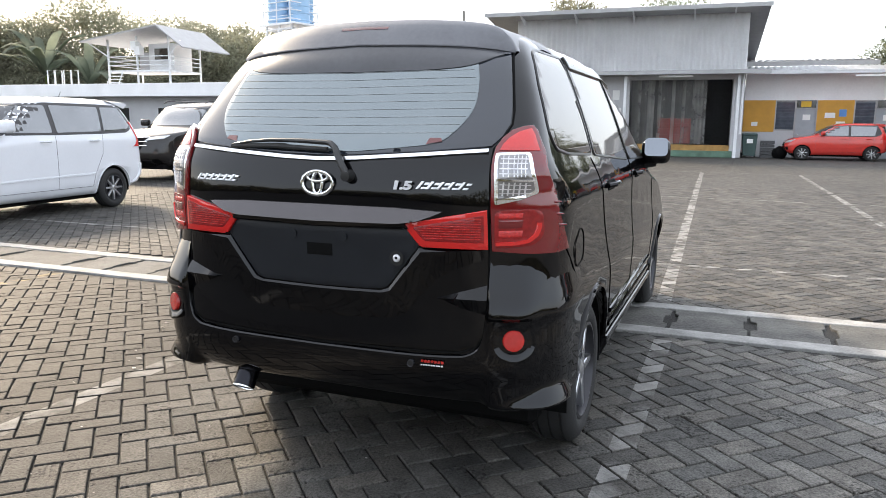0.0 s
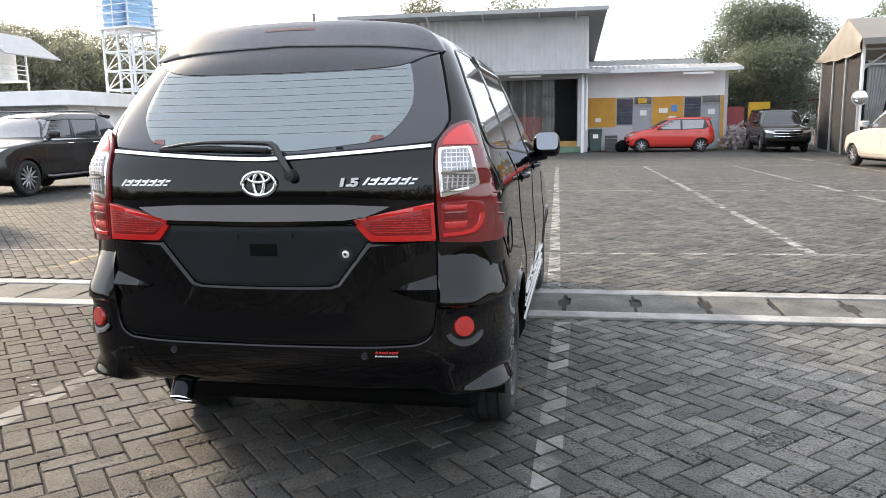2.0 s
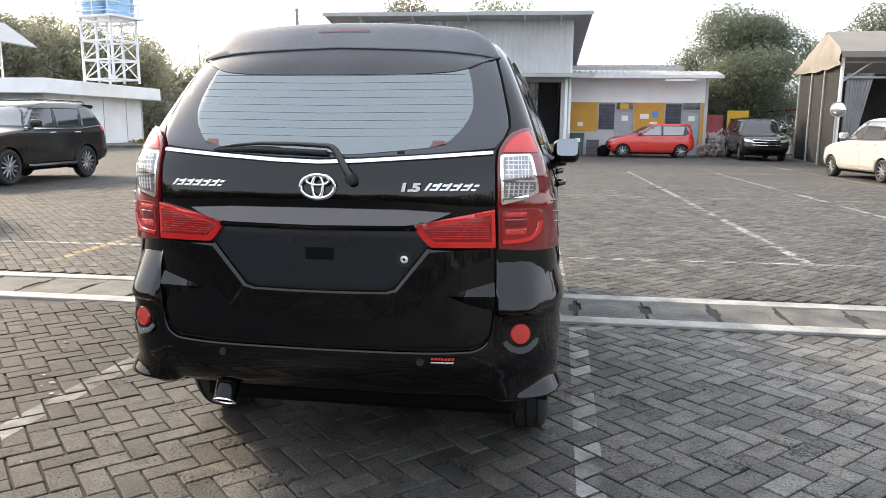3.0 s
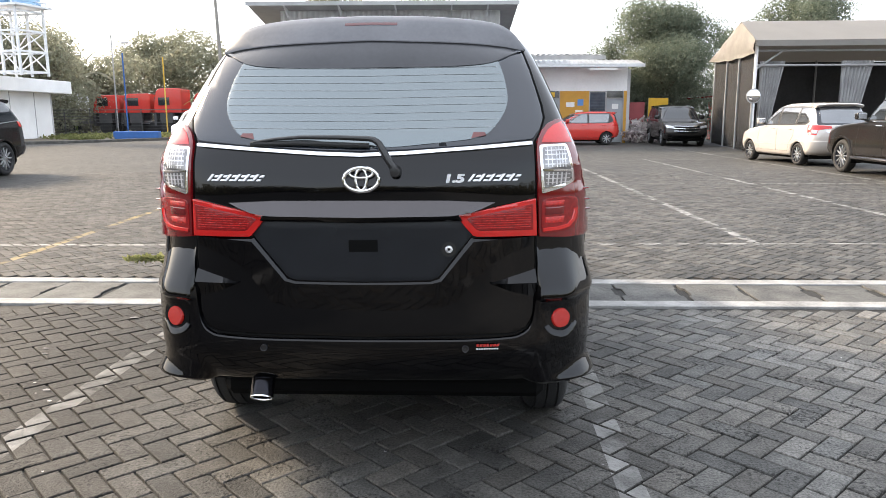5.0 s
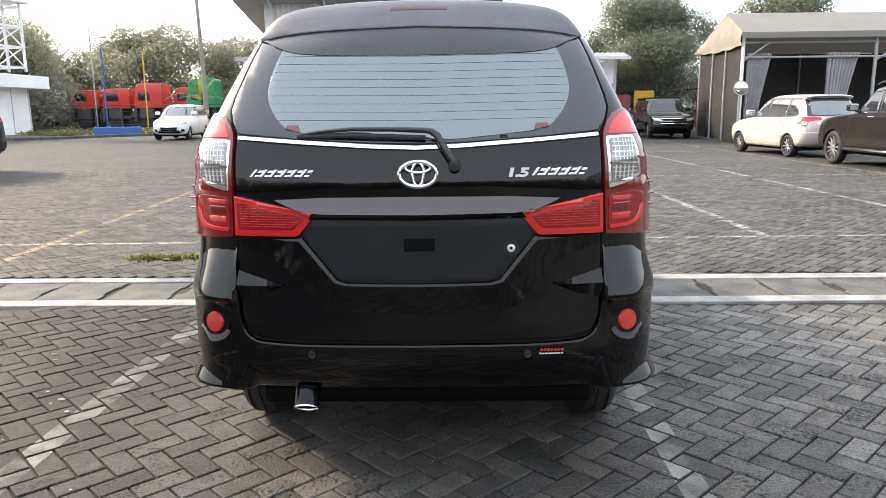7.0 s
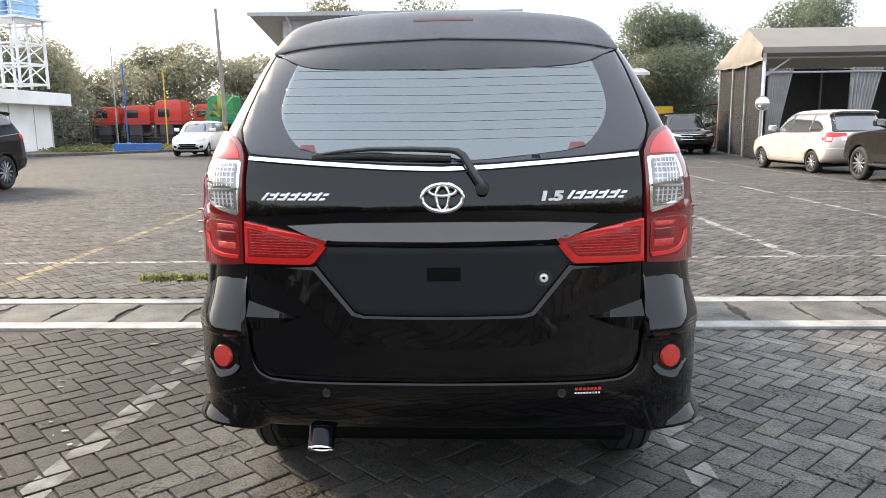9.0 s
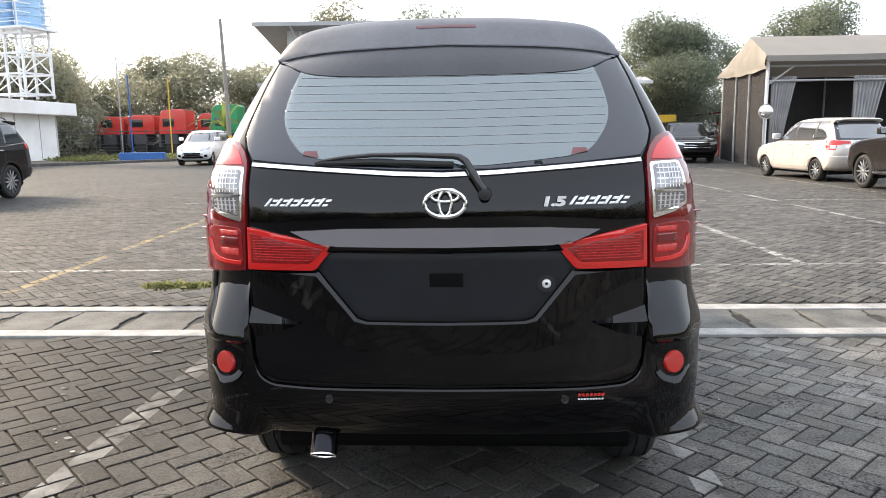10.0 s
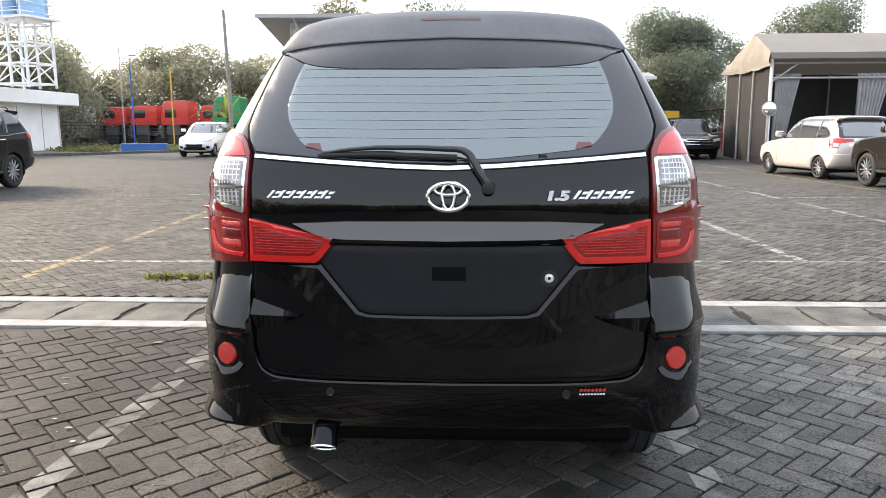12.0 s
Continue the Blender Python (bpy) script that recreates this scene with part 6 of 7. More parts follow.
def tree(x, y, h, r, seed, label, material="leaf", crown0=0.3, count=9000, leaf=0.11, group="", narrow=1.0):
    rng = random.Random(seed)
    t = thing("tree", pose(x, y, 0), label, "tree", group)
    top = h * 0.72
    trunk = tube_bm([(0, 0, -0.1), (rng.uniform(-.1, .1), rng.uniform(-.1, .1), h * 0.25), (rng.uniform(-.2, .2), rng.uniform(-.2, .2), top)], 0.05 * r + 0.08, 10, taper=0.05)
    part("trunk", trunk, M["bark"], t)
    blobs = []
    for k in range(22):
        a = 2 * math.pi * k / 11 * 2.4 + rng.uniform(-0.3, 0.3)
        q = rng.uniform(0.25, 0.72)
        z = h * (crown0 + (0.92 - crown0) * rng.random())
        fall = math.sin(math.pi * min(1.0, max(0.12, (z / h - crown0) / (1.02 - crown0)))) ** 0.6
        e = Vector((math.cos(a) * r * q * fall, math.sin(a) * r * q * fall * narrow, z))
        s = Vector((0, 0, max(h * 0.18, e.z - r * 0.6)))
        part("limb", tube_bm([s, s * 0.5 + e * 0.5 + Vector((0, 0, 0.15)), e], 0.07, 6, taper=0.02), M["bark"], t)
        br = r * rng.uniform(0.30, 0.46)
        blobs.append((e, (br, br, br * rng.uniform(0.65, 0.95))))
    blobs.append(((0, 0, h * 0.80), (r * 0.5, r * 0.5, h * 0.16)))
    blobs.append(((0, 0, h * (crown0 + 0.2)), (r * 0.6, r * 0.6, h * 0.2)))
    shared("crown", leaves_mesh("crown", blobs, count, leaf, M[material], seed), t)
    return t


def woods(name, path, h0, h1, depth, count, leaf, seed, label, material="leaf_olive"):
    """A far belt of trees along a path, as one mass of clumps."""
    rng = random.Random(seed)
    blobs = []
    for (xa, ya), (xb, yb) in zip(path, path[1:]):
        n = max(2, int(math.hypot(xb - xa, yb - ya) / 1.7))
        for k in range(n):
            f = k / n
            top = rng.uniform(h0, h1)
            z = top * 0.35
            while z < top:
                rr = rng.uniform(1.1, 2.3)
                blobs.append(((xa + (xb - xa) * f + rng.uniform(-1.5, 1.5), ya + (yb - ya) * f + rng.uniform(0, depth), min(z, top - rr * 0.7)), (rr * 1.2, rr * 1.2, rr * 0.85)))
                z += rr * 1.1
            blobs.append(((xa + (xb - xa) * f, ya + (yb - ya) * f + depth * 0.6, 1.2), (2.2, 1.6, 1.6)))
    ob = new(name, leaves_mesh(name, blobs, count, leaf, M[material], seed, drop=0.5))
    return tagged(ob, label, "woods", kind="stuff")


def banana(x, y, h, seed, label, z0=0.0, n=9, material="leaf_bright"):
    """A plant of long arching leaves."""
    rng = random.Random(seed)
    t = thing("banana_plant", pose(x, y, z0), label, "plant")
    part("stem", tube_bm([(0, 0, 0), (0.05, 0, h * 0.5)], 0.13, 8, taper=0.07), M["leaf_bright"], t)
    for k in range(n):
        a = 2 * math.pi * k / n + rng.uniform(-.3, .3)
        ln = h * rng.uniform(0.5, 0.75)
        rise = rng.uniform(0.7, 1.5)
        bm = bmesh.new()
        rows = []
        for i in range(9):
            f = i / 8
            out = ln * f * (0.55 if rise > 0.9 else 0.85)
            z = h * 0.5 + ln * (rise * f - 0.75 * f * f)
            w = 0.13 * ln * math.sin(math.pi * min(0.98, f * 0.9 + 0.08)) ** 0.7 * 0.5
            c = Vector((math.cos(a) * out, math.sin(a) * out, z))
            sd = Vector((-math.sin(a), math.cos(a), 0)) * w
            rows.append([bm.verts.new(c - sd - Vector((0, 0, 0.25 * w))), bm.verts.new(c), bm.verts.new(c + sd - Vector((0, 0, 0.25 * w)))])
        for p, q in zip(rows, rows[1:]):
            for j in range(2):
                bm.faces.new((p[j], p[j + 1], q[j + 1], q[j]))
        part("leaf", bm, M[material], t)
    return t


# ---- the workshop shed and its annex ----


def corrugated(x0, x1, y0, y1, z0, z1, pitch=0.2, amp=0.025, flat="z"):
    """A ribbed sheet: flat 'y' stands upright facing y; flat 'z' is a roof from (y0, z0) to (y1, z1)."""
    bm = bmesh.new()
    n = int((x1 - x0) / pitch * 4)
    a, b = [], []
    for i in range(n + 1):
        x = x0 + (x1 - x0) * i / n
        o = amp * (1 if (i % 4) in (1, 2) else 0)
        if flat == "y":
            a.append(bm.verts.new((x, y0 - o, z0)))
            b.append(bm.verts.new((x, y0 - o, z1)))
        else:
            a.append(bm.verts.new((x, y0, z0 + o)))
            b.append(bm.verts.new((x, y1, z1 + o)))
    for i in range(n):
        bm.faces.new((a[i], a[i + 1], b[i + 1], b[i]))
    r = bmesh.ops.solidify(bm, geom=bm.faces[:], thickness=0.02)
    bmesh.ops.recalc_face_normals(bm, faces=bm.faces)
    return bm


def louvre(parent, x0, x1, z0, z1, y, n=8):
    w = new("louvre_window", None)
    w.parent = parent
    part("window_back", box_bm(x0, x1, y + 0.03, y + 0.05, z0, z1), M["louvre_glass"], w)
    for xa, xb, za, zb in ((x0, x1, z1 - 0.05, z1), (x0, x1, z0, z0 + 0.05), (x0, x0 + 0.05, z0 + 0.05, z1 - 0.05), (x1 - 0.05, x1, z0 + 0.05, z1 - 0.05)):
        part("window_frame", box_bm(xa, xb, y - 0.03, y + 0.03, za, zb), M["steel_grey"], w)
    for k in range(n):
        z = z0 + 0.06 + (z1 - z0 - 0.14) * k / n
        bm = box_bm(x0 + 0.05, x1 - 0.05, -0.004, 0.004, 0, (z1 - z0) / n * 0.8)
        bmesh.ops.rotate(bm, cent=(0, 0, 0), matrix=Matrix.Rotation(radians(25), 3, "X"), verts=bm.verts)
        bmesh.ops.translate(bm, vec=(0, y + 0.015, z), verts=bm.verts)
        part("slat", bm, M["louvre_glass"], w)


def build_shed():
    sh = thing("workshop_shed", pose(0, 31.8, 0, 0, 0, 2.6), "tall white metal workshop shed with an open strip-curtain bay", "building")
    rng = random.Random(3)
    # upper wall and body
    part("wall", corrugated(-8.75, 1.19, 0.0, 0, 3.62, 6.02, 0.24, 0.03, "y"), M["wall_white"], sh, "white ribbed metal wall", deg=20)
    part("wall", box_bm(-8.75, -3.55, 0.02, 0.2, 0.0, 3.62), M["wall_grey"], sh)
    part("wall", box_bm(1.02, 1.19, 0.06, 9.5, 0.0, 5.0), M["wall_grey"], sh)
    part("wall", box_bm(-8.75, -8.55, 0.2, 9.5, 0.0, 5.0), M["wall_grey"], sh)
    part("wall", box_bm(-8.75, 1.19, 9.5, 9.7, 0.0, 4.6), M["wall_grey"], sh)
    part("wall", box_bm(0.72, 1.19, 0.0, 0.06, 0.0, 3.62), M["wall_grey"], sh)
    part("lintel", box_bm(-3.55, 0.72, 0.0, 0.2, 3.30, 3.62), M["wall_grey"], sh)
    part("floor_slab", box_bm(-3.6, 0.85, -0.25, 9.4, 0.0, 0.27, 0.01), M["mat_green"], sh, "green painted step")
    part("sill", box_bm(-3.55, 0.72, -0.02, 0.1, 0.27, 0.52), M["worn_wood"], sh, "worn orange-brown wooden sill")
    part("back_wall", box_bm(-3.6, 0.8, 5.0, 5.1, 0.27, 3.6), M["interior_shade"], sh)
    # roof, falling to the back
    bm = bmesh.new()
    ys = ((-1.0, 6.15), (10.3, 4.55))
    for x in (-10.0, 1.92):
        for (y, z) in ys:
            bm.verts.new((x, y, z))
            bm.verts.new((x, y, z + 0.10))
    v = bm.verts[:] if bm.verts.ensure_lookup_table() is None else None
    for f in ((0, 1, 3, 2), (4, 6, 7, 5), (0, 4, 5, 1), (2, 3, 7, 6), (0, 2, 6, 4), (1, 5, 7, 3)):
        bm.faces.new([v[i] for i in f])
    bmesh.ops.recalc_face_normals(bm, faces=bm.faces)
    part("roof", bm, M["steel_grey"], sh, "grey sheet roof with a deep overhang")
    part("roof_fascia", box_bm(-10.05, 1.97, -1.03, -0.99, 6.10, 6.27), M["steel_grey"], sh)
    for x in (-8.4, -6.0, -3.5, -1.0, 0.6):
        part("bracket", prism_bm([(-0.95, 6.12), (-0.03, 6.02), (-0.03, 5.75), (-0.1, 5.75)], "x", x - 0.03, x + 0.03), M["steel_white"], sh)
    # eave beam over the bay
    part("eave_beam", box_bm(-9.9, 2.1, -1.05, 0.0, 3.52, 3.60), M["roof_metal"], sh)
    part("eave_gutter", box_bm(-9.9, 2.1, -1.12, -1.05, 3.46, 3.64, 0.01), M["steel_grey"], sh)
    for x in (0.93, -3.7):
        part("post", box_bm(x - 0.06, x + 0.06, -0.6, -0.48, 0.0, 3.46, 0.01), M["steel_white"], sh, "white steel post")
    part("down_pipe", tube_bm([(1.1, -0.5, 1.0), (1.1, -0.5, 3.46)], 0.05, 10), M["steel_white"], sh)
    # strip curtains
    for k in range(22):
        x = -3.5 + k * 0.145
        bm = corrugated(x, x + 0.15, 0.12 + 0.03 * (k % 2), 0, 0.55, 3.30, 0.15, 0.02, "y")
        part("curtain_strip", bm, M["strip_curtain"], sh)
    cab = new("tool_cabinet", None)
    cab.parent = sh
    part("cabinet_body", box_bm(-2.3, -0.9, 0.45, 1.05, 0.55, 1.65, 0.03), M["red_paint"], cab, "red tool cabinet behind the strips")
    for z in (0.75, 1.0, 1.25):
        part("drawer", box_bm(-2.22, -0.98, 0.42, 0.45, z, z + 0.2, 0.01), M["red_paint"], cab)
    for x in (-2.2, -1.0):
        part("leg", box_bm(x - 0.05, x + 0.05, 0.5, 1.0, 0.27, 0.55), M["truck_dark"], cab)
    tb = new("tube_lamp", None)
    tb.parent = sh
    part("lamp_case", box_bm(-2.3, -0.9, -0.92, -0.84, 3.36, 3.44, 0.01), M["paper"], tb)
    for x, z, w, h in ((-4.3, 2.45, 0.3, 0.42), (-4.25, 1.9, 0.34, 0.2), (-4.3, 1.5, 0.3, 0.2)):
        part("notice", box_bm(x, x + w, 0.0, 0.02, z, z + h), M["paper"], sh)
    return sh


def build_annex():
    an = thing("office_annex", pose(0, 33.4, 0, 0, 0, 2.6), "low white annex with orange panels, grey doors and louvre windows", "building")
    x0, x1 = 1.2, 7.36
    part("wall", box_bm(x0, x1, 0.0, 0.18, 2.47, 3.62), M["wall_white"], an, "white upper wall")
    part("wall", box_bm(x0, 2.48, 0.0, 0.18, 0.0, 1.10), M["wall_grey"], an)
    part("wall", box_bm(2.48, 3.31, 0.0, 0.18, 0.0, 1.16), M["wall_grey"], an)
    part("wall", box_bm(4.13, 5.55, 0.0, 0.18, 0.0, 1.10), M["wall_grey"], an)
    part("wall", box_bm(5.55, 6.37, 0.0, 0.18, 0.0, 1.16), M["wall_grey"], an)
    part("orange_panel", box_bm(x0, 2.48, -0.01, 0.18, 1.10, 2.47), M["orange"], an, "orange painted wall panel")
    part("orange_panel", box_bm(4.13, 5.55, -0.01, 0.18, 1.10, 2.47), M["orange"], an, "orange painted wall panel")
    part("orange_panel", box_bm(7.22, x1, -0.01, 0.18, 0.0, 2.47), M["orange"], an, "orange painted wall panel")
    part("side_wall", box_bm(x1, x1 + 0.15, 0.0, 7.0, 0.0, 3.5), M["wall_grey"], an)
    part("back_wall", box_bm(x0, x1, 6.9, 7.0, 0.0, 3.4), M["wall_grey"], an)
    for d0 in (2.48, 5.55):
        louvre(an, d0, d0 + 0.83, 1.16, 2.47, 0.02)
        dr = new("door", None)
        dr.parent = an
        part("door_leaf", box_bm(d0 + 0.85, d0 + 1.62, 0.04, 0.09, 0.03, 2.10, 0.006), M["door_grey"], dr, "grey steel door")
        part("door_transom", box_bm(d0 + 0.83, d0 + 1.65, 0.05, 0.09, 2.14, 2.47), M["dark_glass"], dr)
        for xa, xb, za, zb in ((d0 + 0.80, d0 + 0.85, 0, 2.47), (d0 + 1.62, d0 + 1.67, 0, 2.47), (d0 + 0.85, d0 + 1.62, 2.10, 2.15)):
            part("door_frame", box_bm(xa, xb, -0.02, 0.1, za, zb), M["steel_grey"], dr)
        part("door_knob", lathe_bm([(0.0, 0.0), (0.0, 0.03), (0.05, 0.03), (0.05, 0.0)], 12, "y"), M["chrome"], dr).location = (d0 + 0.95, -0.01, 1.0)
        part("notice", box_bm(d0 + 1.12, d0 + 1.42, 0.02, 0.036, 1.62, 1.86), M["paper"], dr)
    part("sign", box_bm(3.5, 3.9, 0.0, 0.04, 2.18, 2.42), M["yellow"], an, "small yellow sign over the door")
    for x, z, w, h, m in ((4.45, 1.72, 0.4, 0.22, "paper"), (5.0, 1.78, 0.28, 0.30, "blue_sign"), (4.9, 1.45, 0.35, 0.12, "paper"), (1.55, 1.35, 0.25, 0.18, "paper")):
        part("notice", box_bm(x, x + w, -0.035, -0.012, z, z + h), M[m], an)
    part("canopy", corrugated(1.0, 7.85, -1.25, 0.3, 3.60, 3.92, 0.25, 0.035), M["roof_metal"], an, "ribbed metal canopy", deg=20)
    part("canopy_edge", box_bm(1.0, 7.85, -1.28, -1.25, 3.52, 3.66), M["roof_metal"], an)
    part("back_roof", corrugated(1.2, 6.9, 3.0, 7.4, 4.40, 4.70, 0.3, 0.04), M["roof_metal"], an, deg=20)
    part("back_roof_fascia", box_bm(1.2, 6.9, 2.95, 3.0, 4.15, 4.36), M["steel_grey"], an)
    part("tube_lamp", box_bm(5.3, 6.6, -1.24, -1.16, 3.38, 3.47, 0.01), M["paper"], an)
    # bins and crates by the wall
    b = thing("wheelie_bin", pose(1.52, 32.3, 0, 0, 0, 4), "dark green wheelie bin beside the wall", "bin")
    part("bin_body", prism_bm([(-0.25, 0.08), (0.25, 0.08), (0.30, 0.95), (-0.30, 0.95)], "y", -0.28, 0.28, 0.02), M["bin_green"], b)
    part("bin_lid", prism_bm([(-0.32, 0.95), (0.32, 0.95), (0.28, 1.04), (-0.28, 1.04)], "y", -0.32, 0.34, 0.01), M["bin_green"], b)
    for s in (-1, 1):
        part("bin_wheel", lathe_bm([(-0.03, 0.0), (-0.03, 0.1), (0.03, 0.1), (0.03, 0.0)], 16), M["rubber"], b).location = (s * 0.27, 0.25, 0.1)
    part("notice", box_bm(-0.12, 0.12, -0.33, -0.305, 0.62, 0.80), M["paper"], b)
    c = thing("crate_stack", pose(2.25, 32.4, 0), "stack of dark grey slatted crates", "crates")
    for k in range(5):
        part("crate", box_bm(-0.28, 0.28, -0.2, 0.2, k * 0.15, k * 0.15 + 0.13, 0.01), M["truck_dark"], c)
    t = thing("black_bag", pose(2.75, 32.1, 0), "black rubbish bag on the pavers", "bag")
    bm = bmesh.new()
    bmesh.ops.create_icosphere(bm, subdivisions=3, radius=0.3)
    for v in bm.verts:
        v.co *= 1 + 0.15 * noise.noise(v.co * 6)
        v.co.z = max(-0.22, v.co.z)
    bmesh.ops.translate(bm, vec=(0, 0, 0.22), verts=bm.verts)
    part("bag", bm, M["gap"], t)


def build_corner():
    """Red and yellow boards, the rubbish heap and the stall beside the tree."""
    for nm, x, w, z0, z1, m in (("red_board", 7.55, 0.95, 0.0, 1.95, "dusty_red"), ("yellow_board", 8.65, 1.0, 0.0, 2.15, "yellow")):
        b = thing(nm, pose(x, 35.0, 0, 0, 0, 2.6), f"upright {nm.split('_')[0]} painted metal board on posts", "board")
        part("board", box_bm(0.03, w, -0.03, 0.03, 0.9, z1, 0.005), M[m], b)
        for xx in (0.06, w - 0.04):
            part("post", box_bm(xx - 0.03, xx + 0.03, 0.03, 0.09, 0.0, z1), M["steel_grey"], b)
    rng = np.random.default_rng(4)
    blobs = [((7.9, 33.7, 0.35), (0.75, 0.5, 0.4)), ((8.5, 33.9, 0.5), (0.5, 0.5, 0.55)), ((8.1, 34.2, 0.7), (0.6, 0.4, 0.5))]
    ob = new("rubbish_heap", leaves_mesh("rubbish_heap", blobs, 900, 0.15, M["rubbish"], 9, 0.1))
    tagged(ob, "heap of pale rubbish bags and scraps", "rubbish", kind="stuff")
    st = thing("stall", pose(12.4, 38.0, 0), "small lean-to stall with a dark red roof", "stall")
    part("roof", prism_bm([(-1.3, 2.1), (1.3, 2.35), (1.3, 2.42), (-1.3, 2.17)], "y", -0.8, 0.8), M["red_lens_dark"], st)
    for x in (-1.2, 1.2):
        for y in (-0.7, 0.7):
            part("post", box_bm(x - 0.04, x + 0.04, y - 0.04, y + 0.04, 0.0, 2.15), M["pole_wood"], st)
    part("cabinet", box_bm(0.2, 0.8, -0.3, 0.3, 0.0, 2.0, 0.01), M["red_paint"], st)


def build_tent():
    """A long canvas workshop tent on steel posts, open along its front."""
    t = thing("workshop_tent", Matrix.Identity(4), "long canvas workshop tent on steel posts, open and dark inside", "tent")
    nx, ny, bx, by, xr = 10.0, 24.4, 11.35, 33.4, 34.0
    ez, rz = 3.88, 4.80
    rx, ry = 10.16, 26.7

    def quad(name, pts, m, th=0.03, lab=""):
        bm = bmesh.new()
        bm.faces.new([bm.verts.new(p) for p in pts])
        bmesh.ops.subdivide_edges(bm, edges=bm.edges[:], cuts=5, use_grid_fill=True)
        for v in bm.verts:
            v.co.z += 0.05 * noise.noise(v.co * 0.9) - 0.0
        bmesh.ops.solidify(bm, geom=bm.faces[:], thickness=th)
        bmesh.ops.recalc_face_normals(bm, faces=bm.faces)
        part(name, bm, m, t, lab, deg=50)
    quad("roof_sheet", [(nx - 0.15, ny - 0.3, ez), (xr, ny - 0.3, ez), (xr, ry, rz + 0.05), (rx, ry, rz)], M["canvas_grey"], lab="pale grey canvas roof")
    quad("roof_sheet", [(bx, by + 0.3, ez - 0.1), (rx, ry, rz), (xr, ry, rz + 0.05), (xr, by + 0.3, ez - 0.1)], M["canvas_grey"], lab="pale grey canvas roof")
    # cream gable cloth, wrinkled, hanging a little below the eaves
    bm = bmesh.new()
    rows = []
    for i in range(41):
        u = i / 40
        pk = (ry - ny + 0.3) / (by - ny + 0.6)
        top = ez + (rz - ez) * u / pk if u < pk else rz + (ez - 0.05 - rz) * (u - pk) / (1 - pk)
        low = 3.42 + 0.36 * u - 0.10 * math.sin(math.pi * u) + 0.02 * math.sin(u * 23)
        x, y = nx - 0.17 + (bx - nx) * u, ny - 0.3 + (by - ny + 0.6) * u
        rows.append([bm.verts.new((x - 0.05 * math.sin(math.pi * j / 8) + 0.05 * noise.noise(Vector((u * 9 + j * 0.5, j * 0.7, 3.0))), y, low + (top - low) * j / 8)) for j in range(9)])
    for p, q in zip(rows, rows[1:]):
        for j in range(8):
            bm.faces.new((p[j], p[j + 1], q[j + 1], q[j]))
    bmesh.ops.solidify(bm, geom=bm.faces[:], thickness=0.02)
    bmesh.ops.recalc_face_normals(bm, faces=bm.faces)
    part("end_sheet", bm, M["canvas"], t, "cream canvas gable cloth", deg=60)
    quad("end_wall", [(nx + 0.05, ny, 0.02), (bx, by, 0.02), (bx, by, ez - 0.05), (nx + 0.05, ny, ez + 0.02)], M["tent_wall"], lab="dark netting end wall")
    part("back_wall", box_bm(bx, xr, by, by + 0.1, 0.0, ez - 0.15), M["interior_shade"], t)
    part("eave_strip", box_bm(nx - 0.15, xr, ny - 0.34, ny - 0.28, ez - 0.22, ez - 0.02), M["canvas_grey"], t)
    for z in (ez - 0.35, ez - 0.85):
        part("truss_bar", tube_bm([(nx, ny, z), (xr, ny, z)], 0.04, 8), M["steel_grey"], t)
    for k in range(5):
        x = nx + k * 4.6
        part("post", tube_bm([(x, ny, 0), (x, ny, ez)], 0.06, 10), M["steel_white"] if k == 0 else M["steel_grey"], t)
        part("post", tube_bm([(x + 1.3, by - 0.2, 0), (x + 1.3, by - 0.2, ez - 0.1)], 0.05, 8), M["steel_grey"], t)
        part("brace", tube_bm([(x, ny, ez - 1.0), (x + 0.9, ny, ez - 0.35)], 0.035, 8), M["steel_grey"], t)
        part("rafter", tube_bm([(x, ny, ez - 0.1), (x + 0.8, ry, rz - 0.1)], 0.035, 8), M["steel_grey"], t)
    for f in (0.3, 0.6):
        x, y = nx + (bx - nx) * f, ny + (by - ny) * f
        part("end_post", tube_bm([(x - 0.06, y, 0), (x - 0.06, y, ez)], 0.04, 8), M["steel_grey"], t)

    def curtain(x0, x1, gather):
        bm = bmesh.new()
        n = 40
        rows = []
        for j in range(9):
            z = 0.5 + (ez - 1.2) * j / 8
            f = j / 8
            w = (1 - gather) + gather * f**1.5
            rows.append([bm.verts.new((x0 + (x1 - x0) * (i / n) * w, ny + 0.12 + 0.09 * math.sin(i * 1.3 + 0.4 * math.sin(j)), z)) for i in range(n + 1)])
        for a, b in zip(rows, rows[1:]):
            for i in range(n):
                bm.faces.new((a[i], a[i + 1], b[i + 1], b[i]))
        part("curtain", bm, M["curtain"], t, "grey gathered tarpaulin curtain", deg=80)
    curtain(nx + 0.2, nx + 1.1, 0.5)
    curtain(13.0, 14.15, 0.45)
    curtain(16.6, 17.9, 0.6)
    curtain(21.5, 23.5, 0.3)
    # added dark sheet, with the tent's inner shade in its colour
    part("floor_mat", box_bm(nx + 0.4, xr, ny + 0.3, by - 0.1, 0.004, 0.012), M["interior_shade"], t)
    # convex mirror on its post
    m = thing("convex_mirror", pose(9.72, 23.6, 0), "round convex traffic mirror on a grey post", "mirror")
    part("post", tube_bm([(0, 0.12, 0), (0, 0.12, 1.98)], 0.04, 10), M["steel_grey"], m)
    prof = [(-0.07 * math.cos(a * math.pi / 16) ** 1.0, 0.235 * math.sin(a * math.pi / 16)) for a in range(0, 9)]
